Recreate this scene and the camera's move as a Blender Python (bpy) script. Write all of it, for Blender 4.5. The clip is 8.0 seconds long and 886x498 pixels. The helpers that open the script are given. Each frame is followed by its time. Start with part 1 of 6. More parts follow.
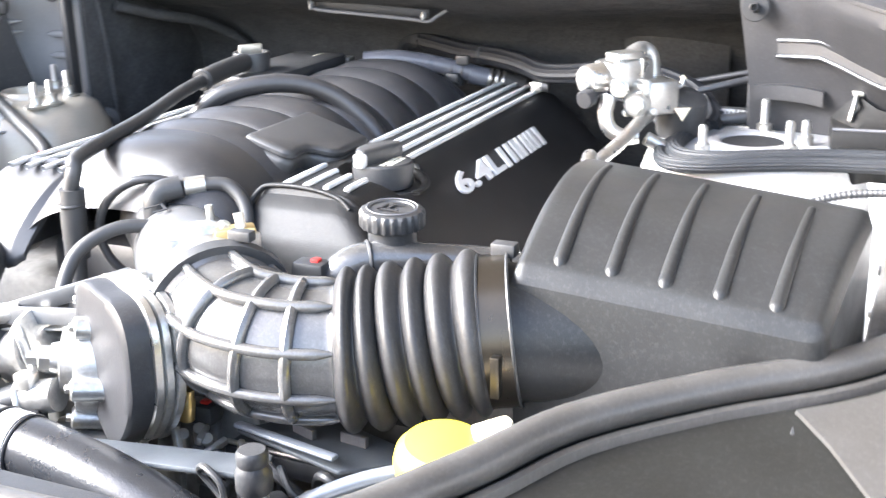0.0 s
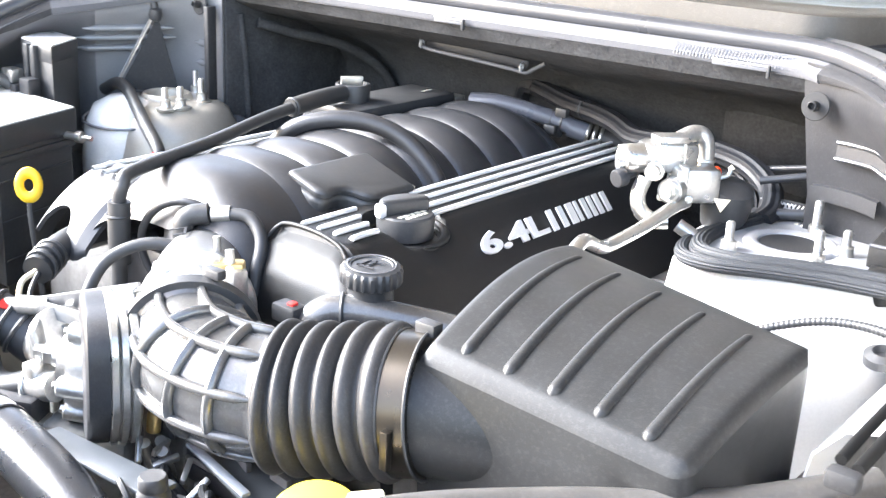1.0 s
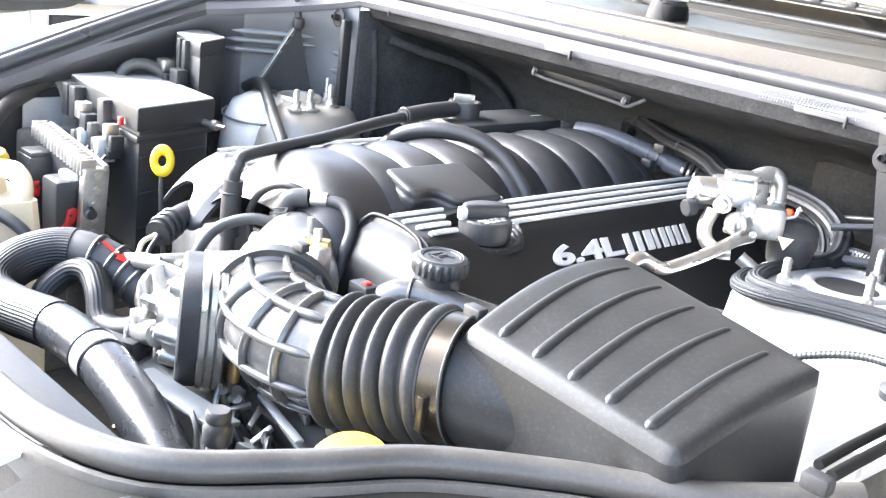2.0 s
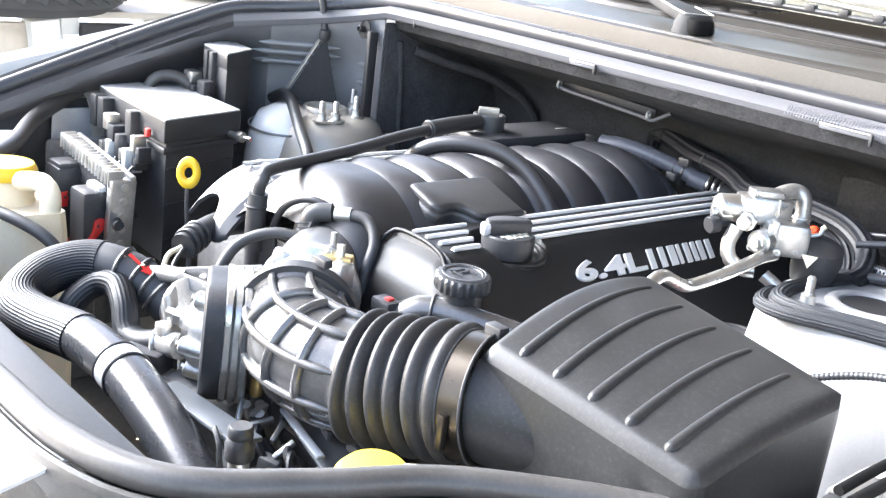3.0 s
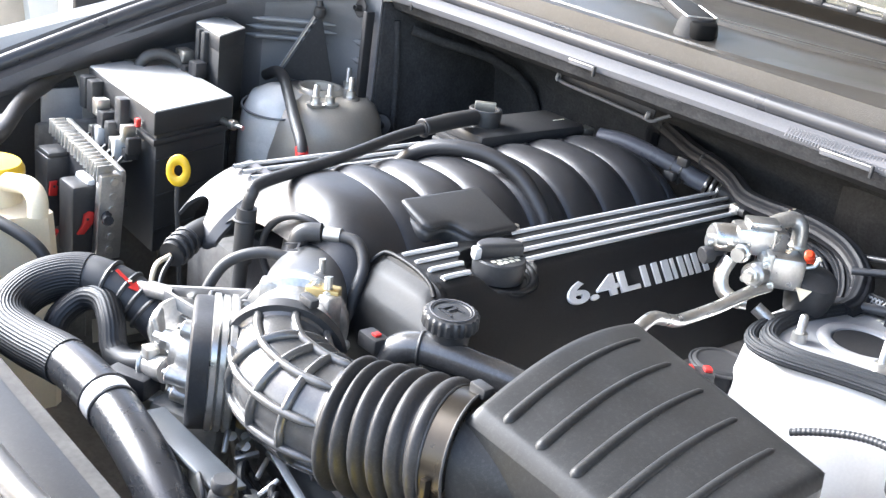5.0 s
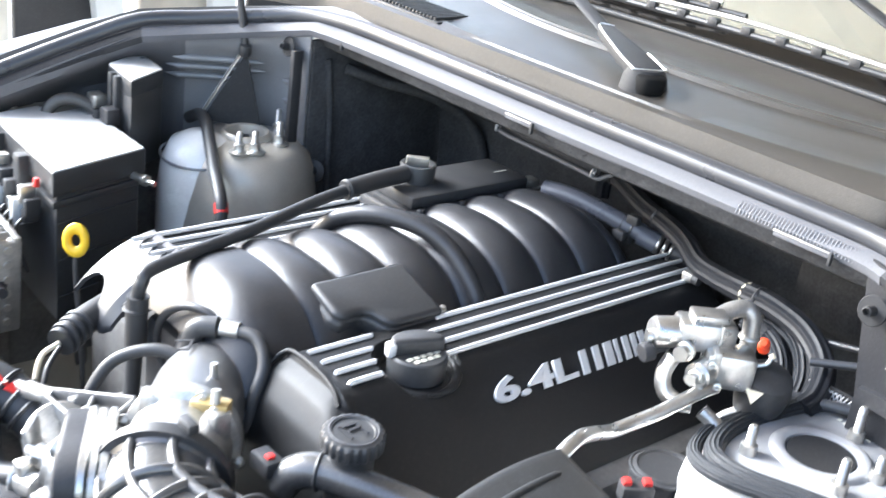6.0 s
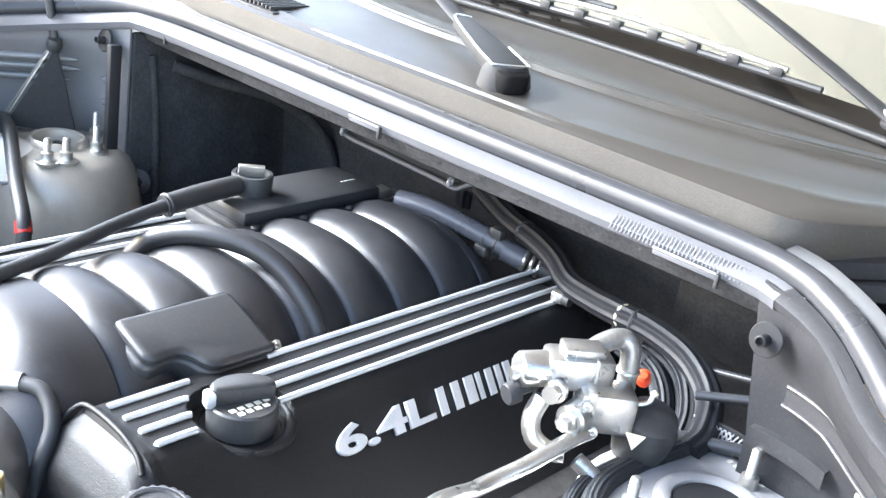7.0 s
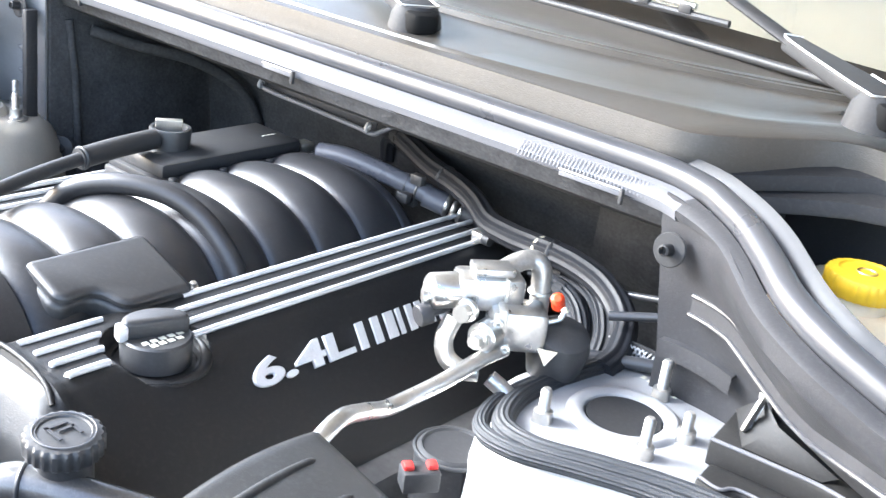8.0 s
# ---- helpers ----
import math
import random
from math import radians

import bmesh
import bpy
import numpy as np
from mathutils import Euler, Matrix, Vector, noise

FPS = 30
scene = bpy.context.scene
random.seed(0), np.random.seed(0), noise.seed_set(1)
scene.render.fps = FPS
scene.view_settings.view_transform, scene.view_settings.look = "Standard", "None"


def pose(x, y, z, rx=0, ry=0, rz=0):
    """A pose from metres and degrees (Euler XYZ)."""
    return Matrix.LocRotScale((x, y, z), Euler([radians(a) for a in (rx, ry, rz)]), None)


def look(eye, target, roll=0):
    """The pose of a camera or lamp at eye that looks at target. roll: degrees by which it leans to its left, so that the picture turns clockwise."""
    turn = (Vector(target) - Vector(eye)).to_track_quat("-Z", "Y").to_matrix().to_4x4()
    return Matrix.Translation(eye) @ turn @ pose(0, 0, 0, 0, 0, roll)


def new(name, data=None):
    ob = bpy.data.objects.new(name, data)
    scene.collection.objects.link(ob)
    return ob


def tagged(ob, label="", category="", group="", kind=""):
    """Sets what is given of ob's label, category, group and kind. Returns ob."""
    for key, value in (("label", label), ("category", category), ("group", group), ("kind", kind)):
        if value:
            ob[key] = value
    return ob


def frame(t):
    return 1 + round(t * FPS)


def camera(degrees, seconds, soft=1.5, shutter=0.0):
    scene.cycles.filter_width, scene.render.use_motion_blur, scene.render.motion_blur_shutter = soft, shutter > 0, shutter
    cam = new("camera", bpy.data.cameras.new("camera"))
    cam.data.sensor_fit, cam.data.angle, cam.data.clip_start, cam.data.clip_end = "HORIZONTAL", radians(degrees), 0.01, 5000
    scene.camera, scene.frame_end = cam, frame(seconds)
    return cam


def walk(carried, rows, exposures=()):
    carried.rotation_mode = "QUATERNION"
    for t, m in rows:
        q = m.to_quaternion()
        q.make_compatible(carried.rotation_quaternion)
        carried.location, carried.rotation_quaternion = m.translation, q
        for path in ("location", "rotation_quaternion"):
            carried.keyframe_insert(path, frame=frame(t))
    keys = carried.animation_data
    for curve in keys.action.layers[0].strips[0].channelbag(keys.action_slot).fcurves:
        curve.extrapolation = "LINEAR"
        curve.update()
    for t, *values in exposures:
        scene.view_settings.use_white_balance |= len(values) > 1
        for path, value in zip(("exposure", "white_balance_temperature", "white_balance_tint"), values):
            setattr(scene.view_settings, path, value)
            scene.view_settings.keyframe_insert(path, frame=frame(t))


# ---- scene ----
cam = camera(42.8, 8.0, soft=1.3, shutter=0.4)
PATH = [
    (0, (0.7611, -0.9811, 1.2616), (-0.0270, 0.7454, 0.6307), -1.32),
    (0.5, (0.8822, -0.8969, 1.3070), (-0.1609, 0.6766, 0.6467), 0.62),
    (1, (1.0064, -0.8466, 1.3426), (-0.1658, 0.6413, 0.7006), 2.81),
    (1.5, (1.0980, -0.8484, 1.3463), (-0.1987, 0.5388, 0.7183), 4.68),
    (2, (1.1480, -0.8788, 1.3413), (-0.2238, 0.4483, 0.7437), 7.05),
    (3.5, (1.1499, -0.8755, 1.3795), (-0.2648, 0.4046, 0.7796), 7.09),
    (4, (1.1327, -0.8782, 1.4118), (-0.2798, 0.3995, 0.8014), 8.21),
    (5.5, (1.0645, -0.7613, 1.5371), (-0.2677, 0.4959, 0.7341), 7.87),
    (6, (1.0061, -0.6495, 1.5663), (-0.3210, 0.6234, 0.7797), 7.95),
    (6.5, (0.9412, -0.5357, 1.5504), (-0.2924, 0.8401, 0.7852), 8.44),
    (7, (0.8983, -0.4925, 1.5183), (-0.2756, 0.9411, 0.7654), 9.53),
    (7.5, (0.9331, -0.4616, 1.4832), (-0.2334, 0.9748, 0.7242), 8.04),
    (8, (0.9656, -0.4828, 1.4606), (-0.1562, 0.9993, 0.7224), 8.07),
]
EXPOSURE = [(0.0, 3.46, 7040, 14), (1.5, 3.64, 6940, 13), (2.0, 3.58, 6890, 13), (3.5, 2.89, 6790, 13), (4.0, 2.79, 6790, 13), (5.5, 2.78, 6740, 12), (6.5, 3.08, 6540, 10), (7.0, 3.23, 6540, 10), (8.0, 3.4, 6590, 11)]
walk(cam, [(t, look(eye, target, roll)) for t, eye, target, roll in PATH], EXPOSURE)

# ---- world and light ----
SUN_DIR = Vector((-0.77, -0.34, 0.54)).normalized()  # towards the sun
world = bpy.data.worlds.new("world")
scene.world = world
world.use_nodes = True
wn = world.node_tree
sky = wn.nodes.new("ShaderNodeTexSky")
sky.sky_type = "NISHITA"
sky.sun_disc = False
sky.dust_density = 3.0
sky.sun_elevation = math.asin(SUN_DIR.z)
sky.sun_rotation = math.atan2(SUN_DIR.x, SUN_DIR.y)
bg = wn.nodes["Background"]
wn.links.new(sky.outputs[0], bg.inputs["Color"])
bg.inputs["Strength"].default_value = 0.15
sun = new("sun", bpy.data.lights.new("sun", "SUN"))
sun.data.energy = 3.1
sun.data.angle = radians(34)
sun.data.color = (0.66, 0.82, 1.0)
sun.matrix_world = look(SUN_DIR * 10, (0, 0, 0))


# ---- materials ----
def material(name, color, rough=0.5, metal=0.0, grain=0.08, grain_scale=300.0, bump=0.05, blot=0.12, blot_scale=14.0,
             spec=0.5, coat=0.0, rough_var=0.1, sub=0.0, lumps=0.0, dust=0.0):
    """A surface with fine grain, larger blotches and uneven gloss, at object scale in metres."""
    m = bpy.data.materials.new(name)
    m.use_nodes = True
    nt = m.node_tree
    b = nt.nodes["Principled BSDF"]
    co = nt.nodes.new("ShaderNodeTexCoord")
    n1 = nt.nodes.new("ShaderNodeTexNoise")
    n1.inputs["Scale"].default_value = grain_scale
    n1.inputs["Detail"].default_value = 3
    n2 = nt.nodes.new("ShaderNodeTexNoise")
    n2.inputs["Scale"].default_value = blot_scale
    n2.inputs["Detail"].default_value = 5
    for n in (n1, n2):
        nt.links.new(co.outputs["Object"], n.inputs["Vector"])
    mix = nt.nodes.new("ShaderNodeMath")
    mix.operation = "MULTIPLY_ADD"
    nt.links.new(n1.outputs["Fac"], mix.inputs[0])
    mix.inputs[1].default_value = 2 * grain
    mix.inputs[2].default_value = 1 - grain
    mix2 = nt.nodes.new("ShaderNodeMath")
    mix2.operation = "MULTIPLY_ADD"
    nt.links.new(n2.outputs["Fac"], mix2.inputs[0])
    mix2.inputs[1].default_value = 2 * blot
    mix2.inputs[2].default_value = 1 - blot
    prod = nt.nodes.new("ShaderNodeMath")
    prod.operation = "MULTIPLY"
    nt.links.new(mix.outputs[0], prod.inputs[0])
    nt.links.new(mix2.outputs[0], prod.inputs[1])
    col = nt.nodes.new("ShaderNodeVectorMath")
    col.operation = "SCALE"
    col.inputs[0].default_value = color[:3]
    nt.links.new(prod.outputs[0], col.inputs["Scale"])
    nt.links.new(col.outputs[0], b.inputs["Base Color"])
    if dust:
        n3 = nt.nodes.new("ShaderNodeTexNoise")
        n3.inputs["Scale"].default_value = 210
        n3.inputs["Detail"].default_value = 7
        n3.inputs["Roughness"].default_value = 0.75
        nt.links.new(co.outputs["Object"], n3.inputs["Vector"])
        fleck = nt.nodes.new("ShaderNodeMapRange")
        fleck.inputs["From Min"].default_value = 0.50
        fleck.inputs["From Max"].default_value = 0.72
        fleck.inputs["To Max"].default_value = dust
        nt.links.new(n3.outputs["Fac"], fleck.inputs["Value"])
        settle = nt.nodes.new("ShaderNodeMix")
        settle.data_type = "RGBA"
        settle.inputs["B"].default_value = (0.29, 0.285, 0.275, 1)
        nt.links.new(fleck.outputs["Result"], settle.inputs["Factor"])
        nt.links.new(col.outputs[0], settle.inputs["A"])
        nt.links.new(settle.outputs["Result"], b.inputs["Base Color"])
    ro = nt.nodes.new("ShaderNodeMath")
    ro.operation = "MULTIPLY_ADD"
    nt.links.new(n2.outputs["Fac"], ro.inputs[0])
    ro.inputs[1].default_value = 2 * rough_var
    ro.inputs[2].default_value = rough - rough_var
    nt.links.new(ro.outputs[0], b.inputs["Roughness"])
    b.inputs["Metallic"].default_value = metal
    b.inputs["Specular IOR Level"].default_value = spec
    b.inputs["Coat Weight"].default_value = coat
    if sub:
        b.inputs["Subsurface Weight"].default_value = sub
        b.inputs["Subsurface Radius"].default_value = (0.02, 0.015, 0.01)
    if bump:
        bp = nt.nodes.new("ShaderNodeBump")
        bp.inputs["Strength"].default_value = bump
        bp.inputs["Distance"].default_value = 0.001
        nt.links.new(n1.outputs["Fac"], bp.inputs["Height"])
        nt.links.new(bp.outputs[0], b.inputs["Normal"])
        if lumps:
            bq = nt.nodes.new("ShaderNodeBump")
            bq.inputs["Strength"].default_value = lumps
            bq.inputs["Distance"].default_value = 0.01
            nt.links.new(n2.outputs["Fac"], bq.inputs["Height"])
            nt.links.new(bp.outputs[0], bq.inputs["Normal"])
            nt.links.new(bq.outputs[0], b.inputs["Normal"])
    return m


def woven(name, color, scale=760.0, rough=0.55):
    """Braided sleeve: a fine crossed weave."""
    m = material(name, color, rough, grain=0.2, grain_scale=500, bump=0)
    nt = m.node_tree
    b = nt.nodes["Principled BSDF"]
    co = nt.nodes.new("ShaderNodeTexCoord")
    v = nt.nodes.new("ShaderNodeTexVoronoi")
    v.inputs["Scale"].default_value = scale
    nt.links.new(co.outputs["Object"], v.inputs["Vector"])
    bp = nt.nodes.new("ShaderNodeBump")
    bp.inputs["Strength"].default_value = 0.6
    bp.inputs["Distance"].default_value = 0.001
    nt.links.new(v.outputs["Distance"], bp.inputs["Height"])
    nt.links.new(bp.outputs[0], b.inputs["Normal"])
    return m


MATTE = material("matte_black", (0.026, 0.026, 0.027), 0.60, spec=0.2, grain_scale=700, bump=0.2, dust=0.05)
BLACK = material("black_plastic", (0.036, 0.036, 0.037), 0.42, spec=0.45, grain=0.15, grain_scale=700, bump=0.2, dust=0.06)
COVER = material("cover_plastic", (0.013, 0.013, 0.0135), 0.46, grain=0.2, grain_scale=1000, bump=0.45, spec=0.26, dust=0.03)
MANIFOLD = material("manifold_plastic", (0.024, 0.024, 0.026), 0.37, grain=0.15, grain_scale=800, bump=0.25, dust=0.04, blot=0.2, blot_scale=30)
AIRBOX = material("airbox_plastic", (0.020, 0.0203, 0.0205), 0.40, grain=0.25, grain_scale=900, bump=0.18, spec=0.28, dust=0.06, blot=0.3, blot_scale=24)
# two tones of one hose: the paler puts light on the elbow
HOSE = material("hose_rubber", (0.070, 0.068, 0.066), 0.22, grain=0.18, grain_scale=500, bump=0.2, spec=1.0, dust=0.12, blot=0.2, blot_scale=35)
BELLOWS = material("bellows_rubber", (0.034, 0.033, 0.033), 0.42, grain=0.2, grain_scale=420, bump=0.25, spec=0.3, dust=0.06)
RUBBER = material("black_rubber", (0.032, 0.032, 0.033), 0.50)
SEAL = material("seal_rubber", (0.040, 0.041, 0.045), 0.30)
DUSTY = material("dusty_seal_rubber", (0.050, 0.047, 0.044), 0.40, grain=0.2, blot=0.3, blot_scale=24, bump=0.15, dust=0.08)
LINER = material("firewall_felt", (0.042, 0.042, 0.043), 0.9, spec=0.15, grain=0.45, grain_scale=220, bump=0.7, blot=0.45, blot_scale=26, lumps=0.6, dust=0.06)
COWL = material("cowl_plastic", (0.045, 0.041, 0.036), 0.36, grain=0.22, grain_scale=600, bump=0.35, blot=0.22, blot_scale=9, spec=0.5, dust=0.06)
STRIP = material("strip_plastic", (0.105, 0.105, 0.112), 0.55, grain=0.15, grain_scale=400, spec=0.3, dust=0.05)
PANEL = material("panel_plastic", (0.027, 0.027, 0.029), 0.46, grain=0.15, grain_scale=500, bump=0.25, spec=0.3, blot=0.2, blot_scale=30, dust=0.05)
ALU = material("cast_aluminium", (0.46, 0.45, 0.43), 0.36, metal=0.8, grain=0.25, grain_scale=260, bump=0.4, blot=0.35, blot_scale=45, lumps=0.12)
BRIGHT = material("machined_aluminium", (0.52, 0.51, 0.49), 0.30, metal=0.92, grain=0.15, grain_scale=300, bump=0.15, blot=0.2, blot_scale=60)
STEEL = material("zinc_steel", (0.60, 0.58, 0.54), 0.34, metal=0.9, grain=0.1)
BRASS = material("yellow_zinc", (0.60, 0.44, 0.20), 0.35, metal=0.8)
RIDGE = material("ridge_silver", (0.62, 0.62, 0.62), 0.42, metal=0.3, grain=0.2, grain_scale=600)
TEXT = material("letter_silver", (0.58, 0.58, 0.58), 0.45, metal=0.2, grain=0.15, grain_scale=500)
TOWER = material("tower_tan", (0.40, 0.365, 0.31), 0.34, blot=0.3, blot_scale=14, lumps=0.06, dust=0.1, metal=0.25)
PLATE = material("plate_grey", (0.30, 0.30, 0.305), 0.34, blot=0.25, blot_scale=30, dust=0.05)
SIDE = material("grey_panel", (0.20, 0.20, 0.205), 0.20, blot=0.25, blot_scale=12, coat=0.4, dust=0.05)
PAINT = material("body_paint", (0.69, 0.68, 0.66), 0.30, coat=0.3, blot=0.10, lumps=0.02)
YELLOW = material("yellow_plastic", (0.86, 0.53, 0.03), 0.45)
LEMON = material("lemon_plastic", (0.66, 0.49, 0.04), 0.55)
GRIME = material("grimy_metal", (0.115, 0.11, 0.104), 0.65, spec=0.25, grain=0.35, grain_scale=120, bump=0.4, blot=0.5, blot_scale=20)
ENGINE = material("grimy_casting", (0.24, 0.235, 0.22), 0.5, metal=0.3, grain=0.3, grain_scale=140, bump=0.35, blot=0.45, blot_scale=18)
RED = material("red_plastic", (0.60, 0.03, 0.025), 0.45)
ORANGE = material("orange_plastic", (0.75, 0.06, 0.015), 0.45)
TANK = material("tank_plastic", (0.78, 0.68, 0.50), 0.5, sub=0.2, blot=0.15)
BRAID = woven("braided_sleeve", (0.018, 0.020, 0.023), rough=0.55)
CORRUG = material("split_conduit", (0.013, 0.014, 0.017), 0.55, grain=0.25, grain_scale=600, bump=0.3, spec=0.3, dust=0.03)
CONCRETE = material("concrete", (0.42, 0.41, 0.39), 0.8, grain=0.2, grain_scale=60, blot=0.25, blot_scale=1.2)
WALLM = material("grey_wall", (0.30, 0.29, 0.28), 0.7, blot=0.15, blot_scale=0.8)
RACK = material("rack_paint", (0.60, 0.60, 0.58), 0.5)
TYRE = material("tyre_rubber", (0.028, 0.028, 0.028), 0.7, bump=0.3)
DASH = material("reflection_tan", (0.20, 0.155, 0.11), 0.7, grain_scale=400, bump=0.2)
WRITING = material("pale_writing", (0.62, 0.60, 0.50), 0.5)


def glass_material(name):
    m = bpy.data.materials.new(name)
    m.use_nodes = True
    b = m.node_tree.nodes["Principled BSDF"]
    b.inputs["Base Color"].default_value = (0.9, 0.95, 0.93, 1)
    b.inputs["Roughness"].default_value = 0.02
    b.inputs["Transmission Weight"].default_value = 1.0
    b.inputs["IOR"].default_value = 1.45
    return m


GLASS = glass_material("windscreen_glass")


# ---- geometry helpers ----
def spline(pts, per=8):
    """Points along a smooth curve through the given ones."""
    p = [Vector(q) for q in pts]
    if len(p) < 3:
        return [p[0].lerp(p[-1], i / per) for i in range(per + 1)]
    ext = [p[0] * 2 - p[1], *p, p[-1] * 2 - p[-2]]
    out = []
    for i in range(1, len(ext) - 2):
        a, b, c, d = ext[i - 1:i + 3]
        for k in range(per):
            t = k / per
            out.append(0.5 * (2 * b + (c - a) * t + (2 * a - 5 * b + 4 * c - d) * t * t + (3 * b - a - 3 * c + d) * t ** 3))
    out.append(p[-1])
    return out


def tube(pts, r, n=14, per=8, caps=True, flat=1.0, up=None):
    """A round bar along a smooth path. r: a radius, or a function of the way along it, 0 to 1."""
    path = spline(pts, per)
    length = [0.0]
    for a, b in zip(path, path[1:]):
        length.append(length[-1] + (b - a).length)
    v, f = [], []
    tang = [(path[min(i + 1, len(path) - 1)] - path[max(i - 1, 0)]).normalized() for i in range(len(path))]
    ref = Vector(up) if up else (Vector((0, 0, 1)) if abs(tang[0].z) < 0.9 else Vector((1, 0, 0)))
    side = tang[0].cross(ref).normalized()
    for i, (q, t) in enumerate(zip(path, tang)):
        side = (side - t * side.dot(t)).normalized()
        other = t.cross(side)
        rr = r(length[i] / length[-1]) if callable(r) else r
        for k in range(n):
            a = 2 * math.pi * k / n
            v.append(q + side * (math.cos(a) * rr) + other * (math.sin(a) * rr * flat))
    for i in range(len(path) - 1):
        for k in range(n):
            a, b = i * n + k, i * n + (k + 1) % n
            f.append((a, b, b + n, a + n))
    if caps:
        f.append(tuple(range(n - 1, -1, -1)))
        f.append(tuple(len(v) - n + k for k in range(n)))
    return v, f


def lathe(profile, at, axis=(0, 0, 1), n=32, wave=None):
    """A turned form: (radius, height) pairs round an axis. wave(angle, i) scales the radius."""
    z = Vector(axis).normalized()
    x = z.orthogonal().normalized()
    if abs(z.z) > 0.9:
        x = Vector((1, 0, 0)) - z * z.x
        x.normalize()
    y = z.cross(x)
    at = Vector(at)
    v, f = [], []
    for i, (r, h) in enumerate(profile):
        for k in range(n):
            a = 2 * math.pi * k / n
            s = wave(a, i) if wave else 1.0
            v.append(at + z * h + (x * math.cos(a) + y * math.sin(a)) * (r * s))
    for i in range(len(profile) - 1):
        for k in range(n):
            a, b = i * n + k, i * n + (k + 1) % n
            f.append((a, b, b + n, a + n))
    closed = profile[0] == profile[-1]
    if profile[0][0] > 1e-6 and not closed:
        f.append(tuple(range(n - 1, -1, -1)))
    if profile[-1][0] > 1e-6 and not closed:
        f.append(tuple(len(v) - n + k for k in range(n)))
    return v, f


def ring(at, axis, r, tr, n=32, m=10):
    prof = [(r + tr * math.cos(2 * math.pi * k / m), tr * math.sin(2 * math.pi * k / m)) for k in range(m + 1)]
    v, f = lathe(prof, at, axis, n)
    return v, f[:-2]


def of_bmesh(bm):
    bm.verts.ensure_lookup_table()
    out = [x.co.copy() for x in bm.verts], [tuple(x.index for x in q.verts) for q in bm.faces]
    bm.free()
    return out


def moved(geo, m):
    return [m @ Vector(q) for q in geo[0]], geo[1]


def box(x0, x1, y0, y1, z0, z1, bevel=0.003, m=None, seg=2):
    bm = bmesh.new()
    bmesh.ops.create_cube(bm, size=1)
    for q in bm.verts:
        q.co = Vector(((x0 + x1) / 2 + q.co.x * (x1 - x0), (y0 + y1) / 2 + q.co.y * (y1 - y0), (z0 + z1) / 2 + q.co.z * (z1 - z0)))
    if bevel:
        bmesh.ops.bevel(bm, geom=bm.edges[:], offset=bevel, segments=seg, profile=0.5, affect="EDGES")
    bm.verts.index_update()
    g = of_bmesh(bm)
    return moved(g, m) if m else g


def prism(poly, h, bevel=0.002, m=None, seg=2):
    """A flat outline in x and y, raised by h, its edges eased."""
    bm = bmesh.new()
    low = [bm.verts.new((x, y, 0)) for x, y in poly]
    high = [bm.verts.new((x, y, h)) for x, y in poly]
    bm.faces.new(low[::-1])
    bm.faces.new(high)
    for i in range(len(poly)):
        j = (i + 1) % len(poly)
        bm.faces.new((low[i], low[j], high[j], high[i]))
    bmesh.ops.recalc_face_normals(bm, faces=bm.faces[:])
    if bevel:
        bmesh.ops.bevel(bm, geom=bm.edges[:], offset=bevel, segments=seg, profile=0.5, affect="EDGES")
    bm.verts.index_update()
    g = of_bmesh(bm)
    return moved(g, m) if m else g


def loft(sections, closed=False, caps=False):
    """A skin over rows of points, all of one length."""
    n = len(sections[0])
    v = [Vector(q) for s in sections for q in s]
    f = []
    for i in range(len(sections) - 1):
        for k in range(n if closed else n - 1):
            a, b = i * n + k, i * n + (k + 1) % n
            f.append((a, b, b + n, a + n))
    if caps:
        f.append(tuple(range(n - 1, -1, -1)))
        f.append(tuple(len(v) - n + k for k in range(n)))
    return v, f


def sheet(rows, thick, away=(0, 0, -1)):
    """A skin with thickness: rows of points, and the same pushed away, closed round the rim."""
    a = Vector(away) * thick
    n, m = len(rows[0]), len(rows)
    v = [Vector(q) for s in rows for q in s]
    v += [q + a for q in v]
    o = n * m
    f = []
    for i in range(m - 1):
        for k in range(n - 1):
            p = i * n + k
            f.append((p, p + 1, p + 1 + n, p + n))
            f.append((o + p, o + p + n, o + p + 1 + n, o + p + 1))
    rim = [k for k in range(n)] + [i * n + n - 1 for i in range(1, m)] + [(m - 1) * n + k for k in range(n - 2, -1, -1)] + [i * n for i in range(m - 2, 0, -1)]
    for p, q in zip(rim, rim[1:] + rim[:1]):
        f.append((p, p + o, q + o, q))
    return v, f


def joined(*geos):
    v, f = [], []
    for gv, gf in geos:
        o = len(v)
        v += list(gv)
        f += [tuple(i + o for i in q) for q in gf]
    return v, f


def part(name, geo, mat, parent=None, label="", angle=38):
    me = bpy.data.meshes.new(name)
    me.from_pydata([tuple(q) for q in geo[0]], [], geo[1])
    bm = bmesh.new()
    bm.from_mesh(me)
    bmesh.ops.recalc_face_normals(bm, faces=bm.faces[:])
    bm.to_mesh(me)
    bm.free()
    me.materials.append(mat)
    me.polygons.foreach_set("use_smooth", [True] * len(me.polygons))
    me.set_sharp_from_angle(angle=radians(angle))
    ob = new(name, me)
    if parent:
        ob.parent = parent
        if parent.type == "EMPTY":
            ob.location = -parent.location
    if label:
        ob["label"] = label
    return ob


def thing(name, at, label, category, group="", kind=""):
    ob = tagged(new(name), label, category, group, kind)
    ob.location = at
    return ob


